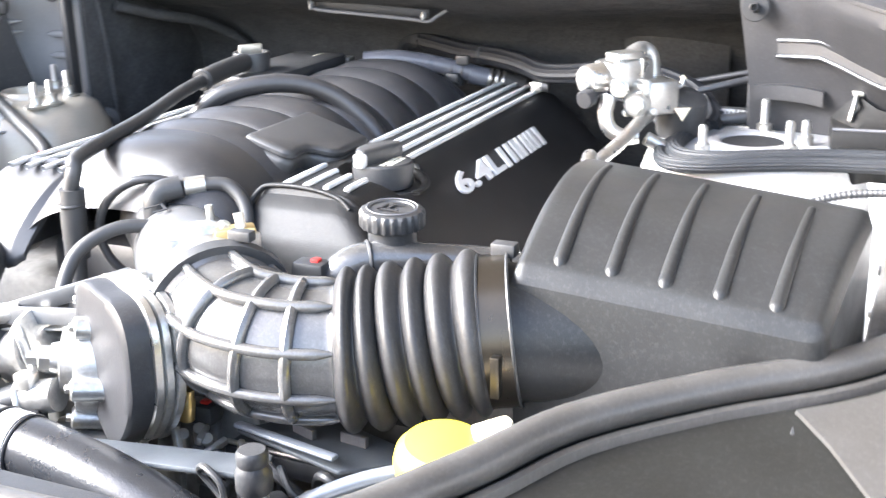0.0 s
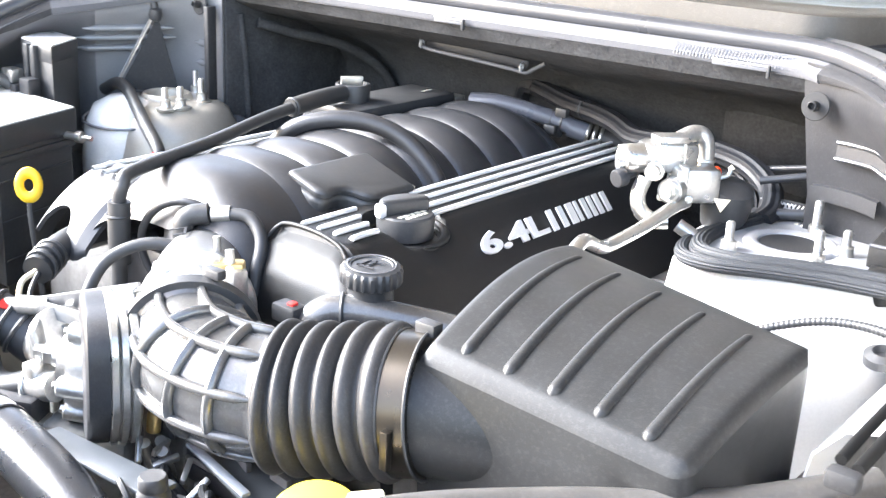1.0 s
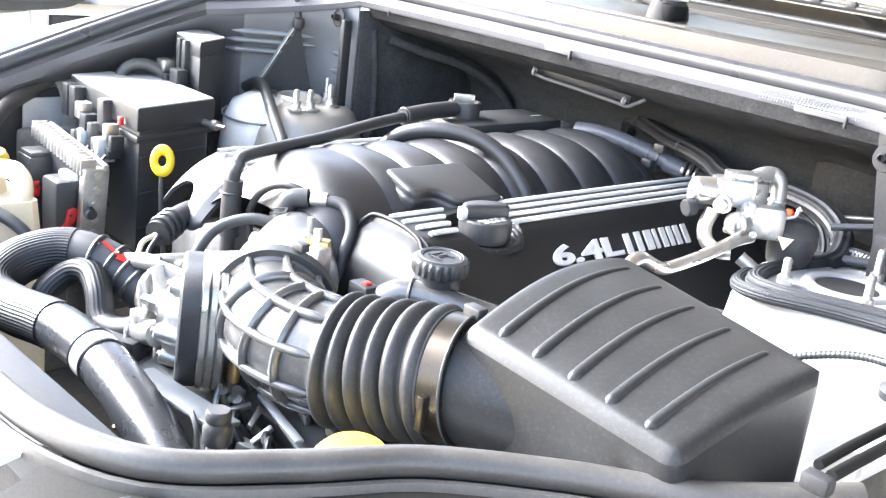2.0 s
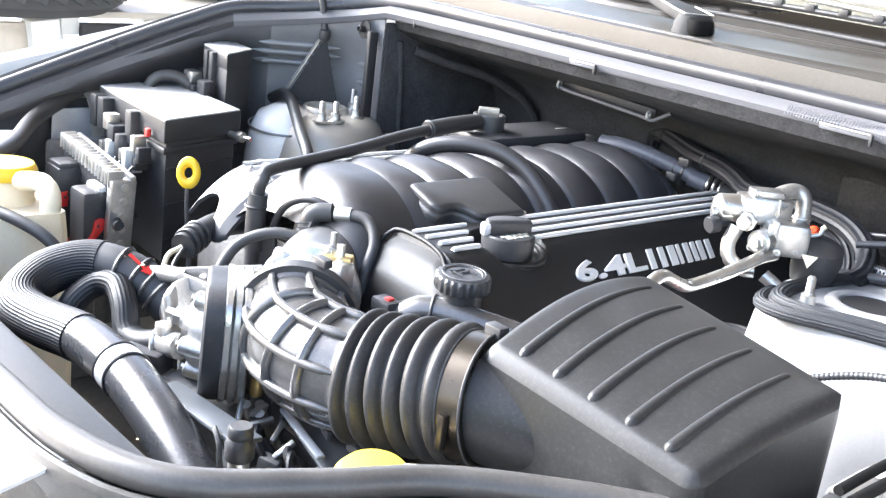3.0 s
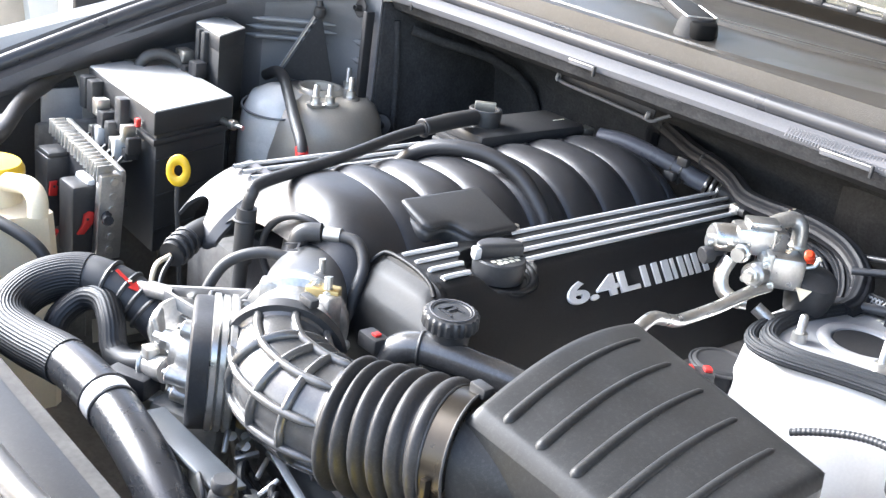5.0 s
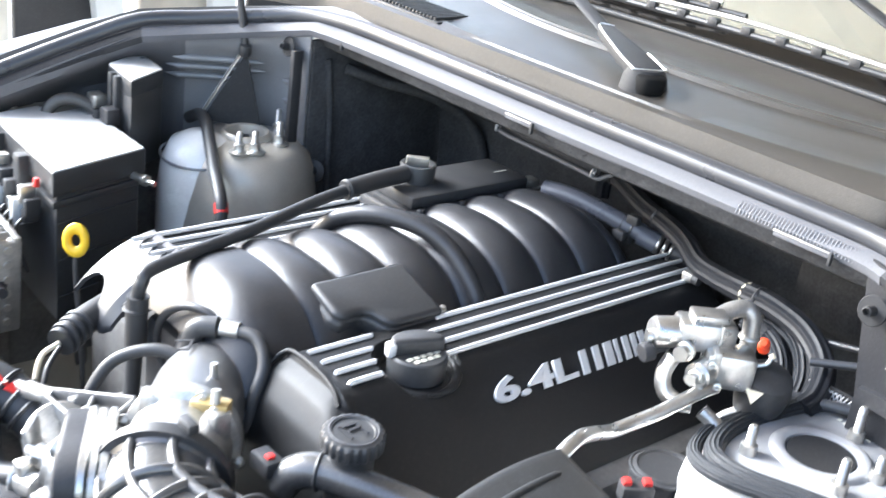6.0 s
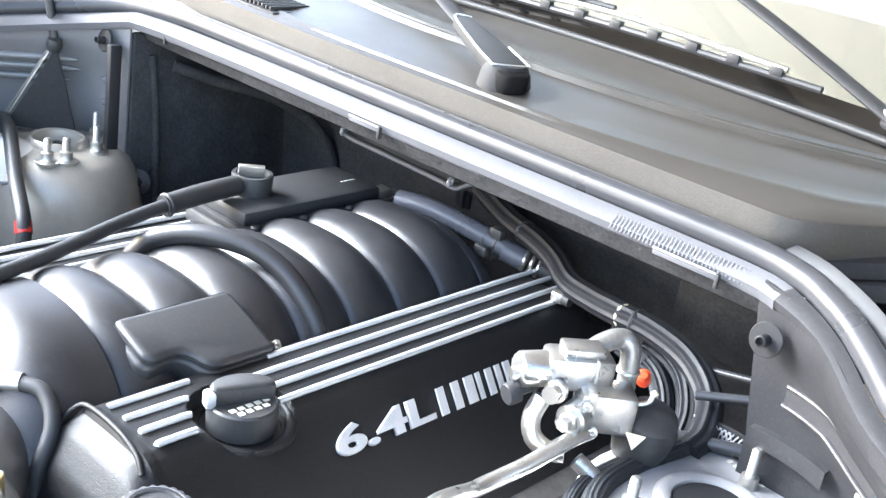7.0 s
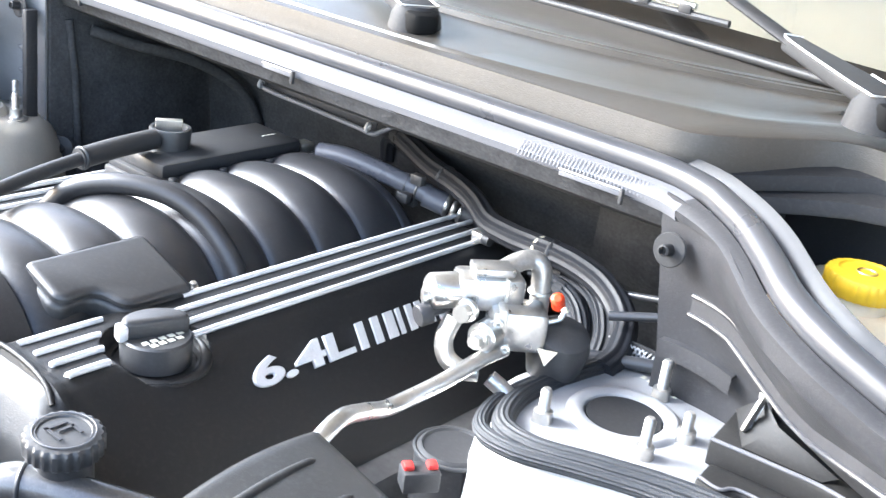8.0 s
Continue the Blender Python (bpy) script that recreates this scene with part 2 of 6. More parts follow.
def bolt(at, axis, r, h, mat, parent, name="bolt"):
    """A hexagon head with a washer."""
    return part(name, joined(lathe([(r * 1.5, 0), (r * 1.5, h * 0.2), (0, h * 0.2)], at, axis, 16),
                             lathe([(r, h * 0.2), (r, h * 0.9), (r * 0.8, h), (0, h)], at, axis, 6)), mat, parent)


def stud(at, h, parent, axis=(0, 0, 1)):
    """A threaded stud with its flange nut."""
    prof = [(0.0, -0.006), (0.016, -0.006), (0.0175, -0.004), (0.0175, -0.002), (0.010, 0.0), (0.009, 0.003), (0.009, 0.011), (0.0075, 0.012), (0.0055, 0.012)]
    z = 0.012
    while z < h - 0.004:
        prof += [(0.0055, z + 0.001), (0.0048, z + 0.002)]
        z += 0.002
    prof += [(0.0055, h - 0.003), (0.0035, h), (0, h)]
    return part("stud", lathe(prof, at, axis, 12), STEEL, parent, "threaded steel stud with flange nut")
CEIL = material("tan_ceiling", (0.22, 0.175, 0.12), 0.7, grain=0.1, grain_scale=40, blot=0.12, blot_scale=0.9)


def web(a, b, w=0.012, t=0.008):
    """A flat bar from a to b, w high and t thick."""
    a, b = Vector(a), Vector(b)
    d = (b - a).normalized()
    s = Vector((0, 0, 1)).cross(d).normalized()
    u = d.cross(s)
    m = Matrix(((d.x, s.x, u.x, a.x), (d.y, s.y, u.y, a.y), (d.z, s.z, u.z, a.z), (0, 0, 0, 1)))
    return box(0, (b - a).length, -t / 2, t / 2, -w / 2, w / 2, 0.0025, m)


# ---- ground and surroundings ----
def setting(name, geo, mat, label, category):
    ob = part(name, geo, mat)
    return tagged(ob, label, category, kind="structure")


setting("ground", box(-60, 60, -60, 60, -0.2, 0.0, 0), CONCRETE, "pale grey concrete ground under the car", "ground")


# the open-sided shelter over the car: tan panels with recessed joints
panels = []
for i in range(8):
    for j in range(7):
        panels.append(box(-2.3 + 0.9 * i + 0.02, -1.4 + 0.9 * i - 0.02, -0.7 + 0.9 * j + 0.02, 0.2 + 0.9 * j - 0.02, 2.94, 2.98, 0))
setting("ceiling", joined(box(-2.3, 4.9, -0.7, 5.6, 3.02, 3.2, 0), *panels), CEIL, "tan panelled ceiling of an open-sided shelter", "ceiling")
setting("wall_east", box(4.9, 5.1, -0.7, 5.6, 0, 3.2, 0), WALLM, "grey wall closing the shelter's far side", "wall")
for y in (5.4,):
    setting("pillar", box(-2.25, -2.0, y - 0.12, y + 0.12, 0, 3.0, 0.01), WALLM, "grey square pillar of the shelter", "pillar")


# ---- car body round the engine bay ----
def rear_line(off, z, n=24, inset=0.0):
    """A line along the rear of the bay, curving forward over both strut towers."""
    pts = [(-0.772, -0.22), (-0.752, -0.07), (-0.728, 0.09), (-0.69, 0.225), (-0.61, 0.36), (-0.50, 0.432), (-0.30, 0.450), (0.0, 0.452), (0.30, 0.455), (0.49, 0.453), (0.550, 0.434), (0.604, 0.394), (0.668, 0.325), (0.722, 0.290), (0.775, 0.272), (0.86, 0.25)]
    path = spline([(x, y, 0) for x, y in pts], 5)
    out = []
    for i, q in enumerate(path):
        t = path[min(i + 1, len(path) - 1)] - path[max(i - 1, 0)]
        nrm = Vector((-t.y, t.x, 0)).normalized()
        out.append(Vector((q.x, q.y, 0)) + nrm * off + Vector((0, 0, z(q) if callable(z) else z)))
    return out


def rim_drop(q):
    """How far the rear rim falls towards the fenders."""
    if q.x < 0:
        return -0.048 * max(0.0, min(1.0, (-0.5 - q.x) / 0.19)) - 0.40 * max(0.0, 0.225 - q.y)
    return -0.05 * min(1.0, max(0.0, q.x - 0.5) / 0.3) ** 1.4


def rim(z):
    return lambda q: z + rim_drop(q)


strip = thing("hood_seal_channel", (0, 0.45, 1.12), "grey ribbed plastic channel along the top of the firewall", "trim")
rows = [rear_line(o, rim(z)) for o, z in ((0.004, 1.127), (-0.005, 1.129), (-0.007, 1.137), (0.003, 1.147), (0.012, 1.149))]
turn = next(i for i, q in enumerate(rows[0]) if q.x > 0.525)
bend = next(i for i, q in enumerate(rows[0]) if q.x > -0.70)
part("channel", sheet([r[bend:turn + 1] for r in rows], 0.003, (0, 0.6, -0.8)), STRIP, strip)
part("side_channel", sheet([r[:bend + 1] for r in rows], 0.003, (0, 0.6, -0.8)), PANEL, strip, "black channel along the fender")
low = [rear_line(o, rim(z)) for o, z in ((0.003, 1.138), (-0.003, 1.140), (-0.003, 1.142), (0.003, 1.147), (0.012, 1.149))]
blend = [min(1.0, max(0.0, (q.x - 0.525) / 0.07)) for q in rows[0]]
low = [[a.lerp(b, f) for a, b, f in zip(r, l, blend)] for r, l in zip(rows, low)]
part("corner_channel", sheet([r[turn:] for r in low], 0.003, (0, 0.6, -0.8)), PANEL, strip, "darker channel end over the strut tower")
rib_geo = box(-0.0008, 0.0008, 0.0003, 0.0005, -0.0085, 0.0085, 0.0002, pose(0, 0, 0, -34))
first_rib = part("rib", moved(rib_geo, Matrix.Translation((0, 0, 0))), STRIP, strip)
first_rib.location = Vector((0.34, 0.4497, 1.1402)) - strip.location
for k in range(1, 40):
    o = new("rib", first_rib.data)
    o.parent = strip
    o.location = Vector((0.34 + 0.0045 * k, 0.4497 + 0.00001 * k, 1.1402)) - strip.location
seal = thing("hood_seal", (0, 0.47, 1.15), "glossy black rubber bulb seal along the bay's rear edge", "seal")
part("bulb", tube([q for q in rear_line(0.024, rim(1.157))][::3], 0.0135, 16, 5), SEAL, seal)
part("flange", sheet([rear_line(o, rim(z)) for o, z in ((0.034, 1.148), (0.046, 1.165), (0.052, 1.170))], 0.003, (0, 0.7, -0.7)), RUBBER, seal)

for x0, x1 in ((-0.045, 0.006), (0.396, 0.468), (-0.475, -0.43)):
    c = thing("seal_clip", (x0, 0.445, 1.125), "thin bright metal clip on the seal channel", "clip", "clips of the seal channel")
    part("blade", box(x0, x1, 0.4405, 0.4425, 1.1280, 1.1340, 0.0008), STRIP, c)
    part("blade_edge", box(x0, x1, 0.4395, 0.4420, 1.1338, 1.1358, 0.0005), STEEL, c, "bright upper edge")
    part("catch", box(x1, x1 + 0.004, 0.438, 0.4435, 1.121, 1.1360, 0.001), BLACK, c)

# the felt-lined firewall, its overhang and its lower wall
fw = thing("firewall", (0, 0.7, 0.6), "dark felt-lined firewall with a shallow overhang", "firewall")
prof = ((0.450, 1.128), (0.460, 1.108), (0.50, 1.090), (0.56, 1.074), (0.64, 1.054), (0.70, 1.026), (0.735, 0.98), (0.745, 0.90), (0.75, 0.55))
wob = lambda x, y: 0.006 * noise.noise((x * 4, y * 5, 0.3)) if y > 0.5 else 0.0
part("liner", sheet([[(x, y + wob(x, y), z + wob(x + 9, y)) for y, z in prof] for x in np.linspace(-0.50, 0.525, 40)], 0.006, (0, 0.8, 0.6)), LINER, fw)
part("side_wall", box(-0.512, -0.502, 0.44, 0.76, 0.55, 1.118, 0.003), LINER, fw)
part("side_wall", box(0.527, 0.537, 0.47, 0.76, 0.55, 1.118, 0.003), LINER, fw)
part("pressed_edge", tube([(-0.488, 0.500, 1.070), (-0.455, 0.560, 1.050), (-0.420, 0.640, 1.028), (-0.385, 0.705, 0.985), (-0.365, 0.735, 0.92), (-0.36, 0.742, 0.80)], 0.009, 10, 6), LINER, fw, "pressed edge of the felt liner")
part("pressed_edge", tube([(-0.500, 0.470, 1.085), (-0.498, 0.480, 1.00), (-0.497, 0.485, 0.90), (-0.497, 0.490, 0.78)], 0.006, 10, 6), LINER, fw, "pressed edge of the felt liner")
part("pad", sheet([[(0.30 + 0.16 * u, 0.700 + 0.022 * (1 - math.sin(math.pi * u) * math.sin(math.pi * v)) - 0.012, 0.93 + 0.11 * v - 0.02 * u) for v in np.linspace(0, 1, 8)] for u in np.linspace(0, 1, 8)], 0.01, (0, 1, 0)), LINER, fw, "moulded felt pad")
bar = thing("firewall_bracket", (-0.1, 0.6, 1.04), "thin dark bent bracket hanging under the firewall overhang", "bracket")
part("rod", tube([(-0.140, 0.528, 1.088), (-0.138, 0.526, 1.078), (-0.126, 0.526, 1.070), (-0.06, 0.536, 1.064), (0.02, 0.548, 1.057), (0.045, 0.552, 1.054), (0.056, 0.556, 1.060), (0.072, 0.562, 1.070)], 0.0030, 10), STRIP, bar, "thin worn grey rod")
part("plate", web((-0.135, 0.536, 1.078), (0.045, 0.560, 1.064), 0.014, 0.003), PANEL, bar)
for q in ((-0.136, 0.524, 1.076), (0.040, 0.548, 1.062)):
    part("clip", ring(q, (0.9, 0.2, -0.1), 0.0050, 0.0022, 14, 6), PLATE, bar, "small grey clip")

# plastic side panels at the rear corners, with their push pins and raised ribs
def side_panel(s, name, label):
    p = thing(name, (s * 0.6, 0.44, 0.97), label, "panel")
    line = [(0.512, 0.450), (0.560, 0.432), (0.604, 0.396), (0.640, 0.356), (0.690, 0.312), (0.745, 0.284), (0.86, 0.252)] if s > 0 else [(0.505, 0.434), (0.56, 0.41), (0.61, 0.364), (0.66, 0.29), (0.688, 0.23), (0.722, 0.09), (0.744, -0.07), (0.762, -0.20)]
    path = spline([(s * x, y, 0) for x, y in line], 6)
    foot = [(0.534, 0.455), (0.585, 0.455), (0.635, 0.447), (0.685, 0.425), (0.735, 0.392), (0.79, 0.36), (0.88, 0.325)]
    low = spline([(x, y, 0) for x, y in foot], 6)
    if s < 0:
        low = []
        for i, q in enumerate(path):
            d = path[min(i + 1, len(path) - 1)] - path[max(i - 1, 0)]
            low.append(q + Vector((d.y, -d.x, 0)).normalized() * (0.052 * min(1.0, i / 9) + 0.040 * max(0.0, min(1.0, (i - 19) / 6))))
    bot = 0.985 if s > 0 else 0.86

    def surf(i, z):
        top = 1.12 + rim_drop(path[i])
        k = max(0.0, min(1.0, (top - z) / ((top - bot) if s > 0 else 0.07)))
        q = path[i].lerp(low[i], k)
        return Vector((q.x, q.y, z))
    rows = []
    for i, q in enumerate(path):
        top = (1.146 if s > 0 else 1.142) + rim_drop(q)
        rows.append([surf(i, top + ((0.940 if s > 0 and i < 17 else bot) - top) * (k / 12) ** 1.5) for k in range(13)])
    if s > 0:
        part("skin", sheet(rows, 0.004, (0.3, 1, 0)), PANEL, p)
    else:
        part("skin", sheet(rows[:19], 0.004, (-0.3, 1, 0)), SIDE, p)
        part("front_skin", sheet(rows[18:], 0.004, (-0.3, 1, 0)), STRIP, p, "dull dark grey run beside the fuse box")
    if s > 0:
        lip = [surf(i, z) for i, z in ((1, 1.002), (4, 1.004), (8, 1.003), (11, 1.000))]
        part("lower_lip", sheet([[q + Vector((0, 0, 0.002)), q + Vector((-0.001, -0.008, 0.001)), q + Vector((-0.001, -0.009, -0.014))] for q in spline(lip, 5)], 0.003), PANEL, p)
        n = len(path) - 1
        rib = [surf(i, float(np.interp(i / 6, (0.85, 2.0, 2.6, 3.0, 3.5, 4.3, 5.2, 6.0), (1.050, 1.054, 1.046, 1.038, 1.029, 1.031, 1.045, 1.054)))) for i in range(5, n + 1)]
        part("raised_rib", sheet([[q + Vector((0.002, 0.004, 0.013)), q + Vector((0.0, -0.003, 0.011)), q + Vector((0.0, -0.004, -0.009)), q + Vector((-0.003, 0.002, -0.012))] for q in rib], 0.003, (0, 1, 0)), PANEL, p)
        # lighter, glossier beads stand for the highlights along the rib's edges
        for dz, dy in ((0.0105, -0.004), (-0.0085, -0.005)):
            part("rib_highlight", tube([q + Vector((0, dy, dz)) for q in rib], 0.0024, 8, 1), SEAL, p, "glossy bead standing for the rib's edge highlight")
    else:
        for z, a, b in ((1.052, 9, 21), (1.034, 9, 22), (1.014, 10, 22), (1.030, 2, 7), (0.996, 2, 7)):
            line2 = [surf(i, z) + (path[i] - low[i]).normalized() * 0.004 for i in range(a, b)] if a > 5 else [surf(i, z) + Vector((0, -0.004, 0)) for i in range(a, b)]
            part("step", tube(line2, lambda t: 0.0062 * min(1.0, 0.15 + 6 * t, 0.15 + 6 * (1 - t)), 10, 1), SIDE, p, "shiny pressed step")
        part("flange", box(-0.520, -0.508, 0.405, 0.425, 0.90, 1.10, 0.003), PANEL, p)
        lip = spline([(-0.796, -0.12, 0.896), (-0.797, -0.059, 0.945), (-0.796, 0.026, 0.983), (-0.790, 0.138, 1.012), (-0.765, 0.248, 1.048)], 6)
        part("painted_lip", sheet([[q + Vector((0.010, 0, -0.004)), q + Vector((0.002, 0, 0.003)), q + Vector((-0.014, 0, 0.004))] for q in lip], 0.003), PAINT, p, "bright painted lip below the seal")
        part("lip_end", box(-0.775, -0.757, 0.246, 0.262, 1.044, 1.078, 0.004), PLATE, p, "grey folded lip end")
    at, ax = Vector((s * 0.537, 0.430 if s > 0 else 0.414, 1.100)), Vector((0.0, -1, 0.15))
    part("push_pin", lathe([(0.0, 0), (0.0165, 0), (0.0170, 0.0012), (0.0160, 0.0024), (0.0060, 0.0028), (0.0055, 0.015), (0.004, 0.016), (0.003, 0.009), (0, 0.009)], at, ax, 28), MATTE, p, "black plastic push pin")
    return p


side_panel(1, "corner_panel", "dark grey plastic corner panel with a raised rib")
side_panel(-1, "corner_panel", "grey plastic panel curving beside the strut tower")

# cowl: stepped plastic deck below the windscreen
cowl = thing("cowl_panel", (0, 0.7, 1.19), "dark grey stepped plastic cowl panel below the windscreen", "cowl")
prof = ((0.489, 1.160), (0.490, 1.1935), (0.4915, 1.1950), (0.506, 1.1958), (0.5085, 1.1990), (0.5115, 1.1995), (0.515, 1.1970), (0.55, 1.2010), (0.60, 1.2045), (0.646, 1.206), (0.652, 1.212), (0.657, 1.2125), (0.662, 1.2090), (0.667, 1.2128), (0.672, 1.2120), (0.680, 1.208), (0.72, 1.206), (0.76, 1.198), (0.79, 1.193), (0.83, 1.190), (0.87, 1.194), (0.90, 1.208))
rows = []
for x in np.linspace(-0.72, 0.86, 80):
    pull = -0.02 * max(0.0, (abs(x) - 0.45) / 0.3) ** 2 if x < 0 else 0.0
    t = max(0.0, min(1.0, (x - 0.49) / 0.13))
    cut = 0.148 * t * t * (3 - 2 * t)
    sweep = 0.58 * max(0.0, abs(x) - 0.1) ** 2 - (0.7 * max(0.0, -x - 0.55) ** 2)
    line = []
    for k, (y, z) in enumerate(prof):
        fall = min(1.0, max(0.0, (y - 0.495) / 0.018)) * (1 - max(0.0, (y - 0.72) / 0.18) * 1.28)
        line.append((x, max(0.49 + cut + (k * 0.004), y + sweep * fall + (0.5 * cut if y < 0.6 else 0.0)) + (-0.35 * max(0, -x - 0.56) if k < 3 else 0.0), z + pull * (1 if y < 0.6 else 0.5)))
    rows.append(line)
part("deck", sheet(rows, 0.004), COWL, cowl)
slats = []
for k in range(26):
    x = -0.52 + 0.0088 * k
    slats.append(box(x, x + 0.003, 0.515, 0.585, 1.1925, 1.2035, 0.0008, Matrix.Translation((0, 0, 0))))
part("intake_grille", joined(box(-0.525, -0.285, 0.51, 0.59, 1.188, 1.1985, 0.002), *slats), BLACK, cowl, "black slatted air intake grille")

# windscreen, dashboard, wipers
FRIT = material("frit_black", (0.012, 0.011, 0.010), 0.12, bump=0, rough_var=0.02)
ws = thing("windscreen", (0, 1.0, 1.22), "clear glass windscreen with a black lower band", "windscreen")
part("pane", sheet([[(x, 0.9 + 0.62 * s - 0.16 * x * x, 1.205 + 0.42 * s) for s in np.linspace(0, 1, 6)] for x in np.linspace(-0.74, 0.74, 16)], 0.005, (0, 0.4, -0.9)), GLASS, ws).visible_shadow = False
part("frit_band", sheet([[(x, 0.9 + 0.62 * s - 0.16 * x * x - 0.004, 1.205 + 0.42 * s + 0.006) for s in np.linspace(0.0, 0.045, 3)] for x in np.linspace(-0.73, 0.73, 16)], 0.002, (0, 0.4, -0.9)), FRIT, ws, "black printed band along the glass")
part("lower_seal", tube([(x, 0.895 - 0.16 * x * x, 1.206) for x in np.linspace(-0.74, 0.74, 11)], 0.006, 10, 3), RUBBER, ws)
# dashboard is unseen; its tan stands for the ceiling reflected in the glass
dash = thing("dashboard", (0, 1.4, 1.1), "unseen dashboard top, tan for the ceiling's reflection in the windscreen", "dashboard")
part("top", sheet([[(x, y - 0.16 * x * x, 1.19 + 0.04 * math.sin((y - 0.93) * 3)) for y in np.linspace(0.94, 1.8, 10)] for x in np.linspace(-0.72, 0.72, 12)], 0.03), DASH, dash)


BOOT = material("pivot_boot", (0.008, 0.008, 0.008), 0.7, spec=0.08)


def wiper(name, pivot, knuckle, tip, blade_a, blade_b, label):
    w = thing(name, pivot, label, "wiper", "windscreen wipers")
    p, k, t = Vector(pivot), Vector(knuckle), Vector(tip)
    d = (k - p).normalized()
    s = d.cross(Vector((0, 0, 1))).normalized()
    cap = [(-0.012, -0.020), (-0.012, 0.020), (0.0, 0.024), (0.06, 0.023), (0.185, 0.012), (0.185, -0.012), (0.06, -0.023), (0.0, -0.024)]
    up = s.cross(d)
    m = Matrix((( d.x, s.x, up.x, p.x), (d.y, s.y, up.y, p.y), (d.z, s.z, up.z, p.z - 0.010), (0, 0, 0, 1)))
    knuckle = part("knuckle", prism(cap, 0.018, 0.005, m, 3), MATTE, w)
    part("boot", prism([(-0.040, -0.012), (-0.040, 0.012), (-0.026, 0.021), (-0.012, 0.021), (-0.012, -0.021), (-0.026, -0.021)], 0.026, 0.006, m @ Matrix.Translation((0, 0, -0.012)), 2), BOOT, w, "dull black boot of the pivot")
    # steel bead added round the black knuckle as its edge highlight
    part("rim", tube([tuple(m @ Vector((a * 0.97, b * 0.97, 0.0172))) for a, b in cap[4:] + cap[:4]][::-1], 0.0016, 6, 4), STEEL, knuckle, "bright bead standing for the wiper arm's edge highlight")
    part("pivot_base", lathe([(0.034, -0.03), (0.030, -0.006), (0.024, 0.006), (0, 0.008)], p, (0, 0, 1), 20), MATTE, w)
    part("arm", tube([k - d * 0.02, k.lerp(t, 0.5) + Vector((0, 0, 0.006)), t], 0.0135, 12, 6, flat=0.40), MATTE, w)
    blade = part("blade", tube([blade_a, Vector(blade_a).lerp(Vector(blade_b), 0.5) + Vector((0, 0, 0.004)), blade_b], 0.005, 8, 6), RUBBER, w)
    bar_a, bar_b = Vector(blade_a), Vector(blade_b)
    part("blade_bar", tube([bar_a.lerp(bar_b, 0.08) + Vector((0, 0, 0.012)), bar_a.lerp(bar_b, 0.5) + Vector((0, 0, 0.022)), bar_a.lerp(bar_b, 0.92) + Vector((0, 0, 0.012))], 0.0045, 8, 6), STEEL, w)
    for k2 in range(9):
        q = bar_a.lerp(bar_b, 0.1 + 0.1 * k2)
        part("bridge", box(-0.009, 0.009, -0.006, 0.006, 0.002, 0.014, 0.001, Matrix.Translation(q)), BLACK, blade)
    return w


wiper("wiper", (0.090, 0.556, 1.222), (-0.070, 0.648, 1.236), (-0.50, 0.90, 1.268), (-0.60, 0.87, 1.245), (-0.02, 0.93, 1.255), "black wiper arm with a bright bead for its edge highlight")
wiper("wiper", (0.62, 0.655, 1.240), (0.470, 0.760, 1.256), (-0.05, 1.085, 1.345), (-0.30, 0.885, 1.232), (0.34, 0.875, 1.240), "long black wiper arm lying on the windscreen")

# fenders, inner ledges and front header
def fender(s):
    f = thing("fender", (s * 0.85, 0, 0.6), "white painted front fender with a folded inner ledge", "fender", "front fenders")
    ys = np.linspace(-0.72, 0.9, 20)
    def row(y):
        e = 0.0 if y > -0.1 else 0.5 * (y + 0.1) ** 2
        zt = 1.018 + 0.22 * min(y, 0.25) - 0.16 * e
        xo = 0.955 - 1.1 * e
        return [(s * (xo - 0.105), y, zt - 0.045), (s * (xo - 0.085), y, zt - 0.04), (s * (xo - 0.08), y, zt - 0.012), (s * (xo - 0.06), y, zt), (s * xo, y, zt - 0.035), (s * (xo + 0.055), y, zt - 0.14), (s * (xo + 0.075), y, zt - 0.36)]
    part("skin", sheet([row(y)[2:] for y in ys], 0.003), PAINT, f)
    part("inner_flange", sheet([row(y)[:3] for y in ys], 0.003), PAINT, f)
    for y in (0.0, 0.2, 0.4):
        q = row(y)
        bolt((q[0][0] + s * 0.010, y, q[0][2] + 0.004), (0, 0, 1), 0.006, 0.007, STEEL, f)
    return f


fender(-1)
fender(1)


def apron(s):
    a = thing("inner_fender", (s * 0.7, 0.1, 0.6), "pale painted inner fender with bolt holes" if s > 0 else "tan inner fender behind the fuse box", "inner fender", "inner fenders")
    rows = []
    for y in np.linspace(-0.02, 0.42, 14):
        rows.append([(s * 0.86, y, 0.955), (s * 0.80, y, 0.948), (s * 0.765, y, 0.938), (s * 0.742, y, 0.91), (s * 0.725, y, 0.80), (s * 0.70, y, 0.60), (s * 0.68, y, 0.45)])
    part("skin", sheet(rows, 0.003, (s * 0.5, 0, -0.8)), PAINT if s > 0 else TOWER, a)
    for x, y in ((0.815, -0.005), (0.80, 0.10), (0.83, 0.20)):
        part("bolt_hole", lathe([(0.012, 0.0), (0.013, 0.002), (0.010, 0.0025), (0.008, 0.001), (0, 0.001)], (s * x, y, 0.950), (0, 0, 1), 20), TOWER, a, "round bolt hole")
    bolt((s * 0.79, 0.05, 0.945), (0, 0, 1), 0.006, 0.008, STEEL, a)
    return a


apron(1)
apron(-1)

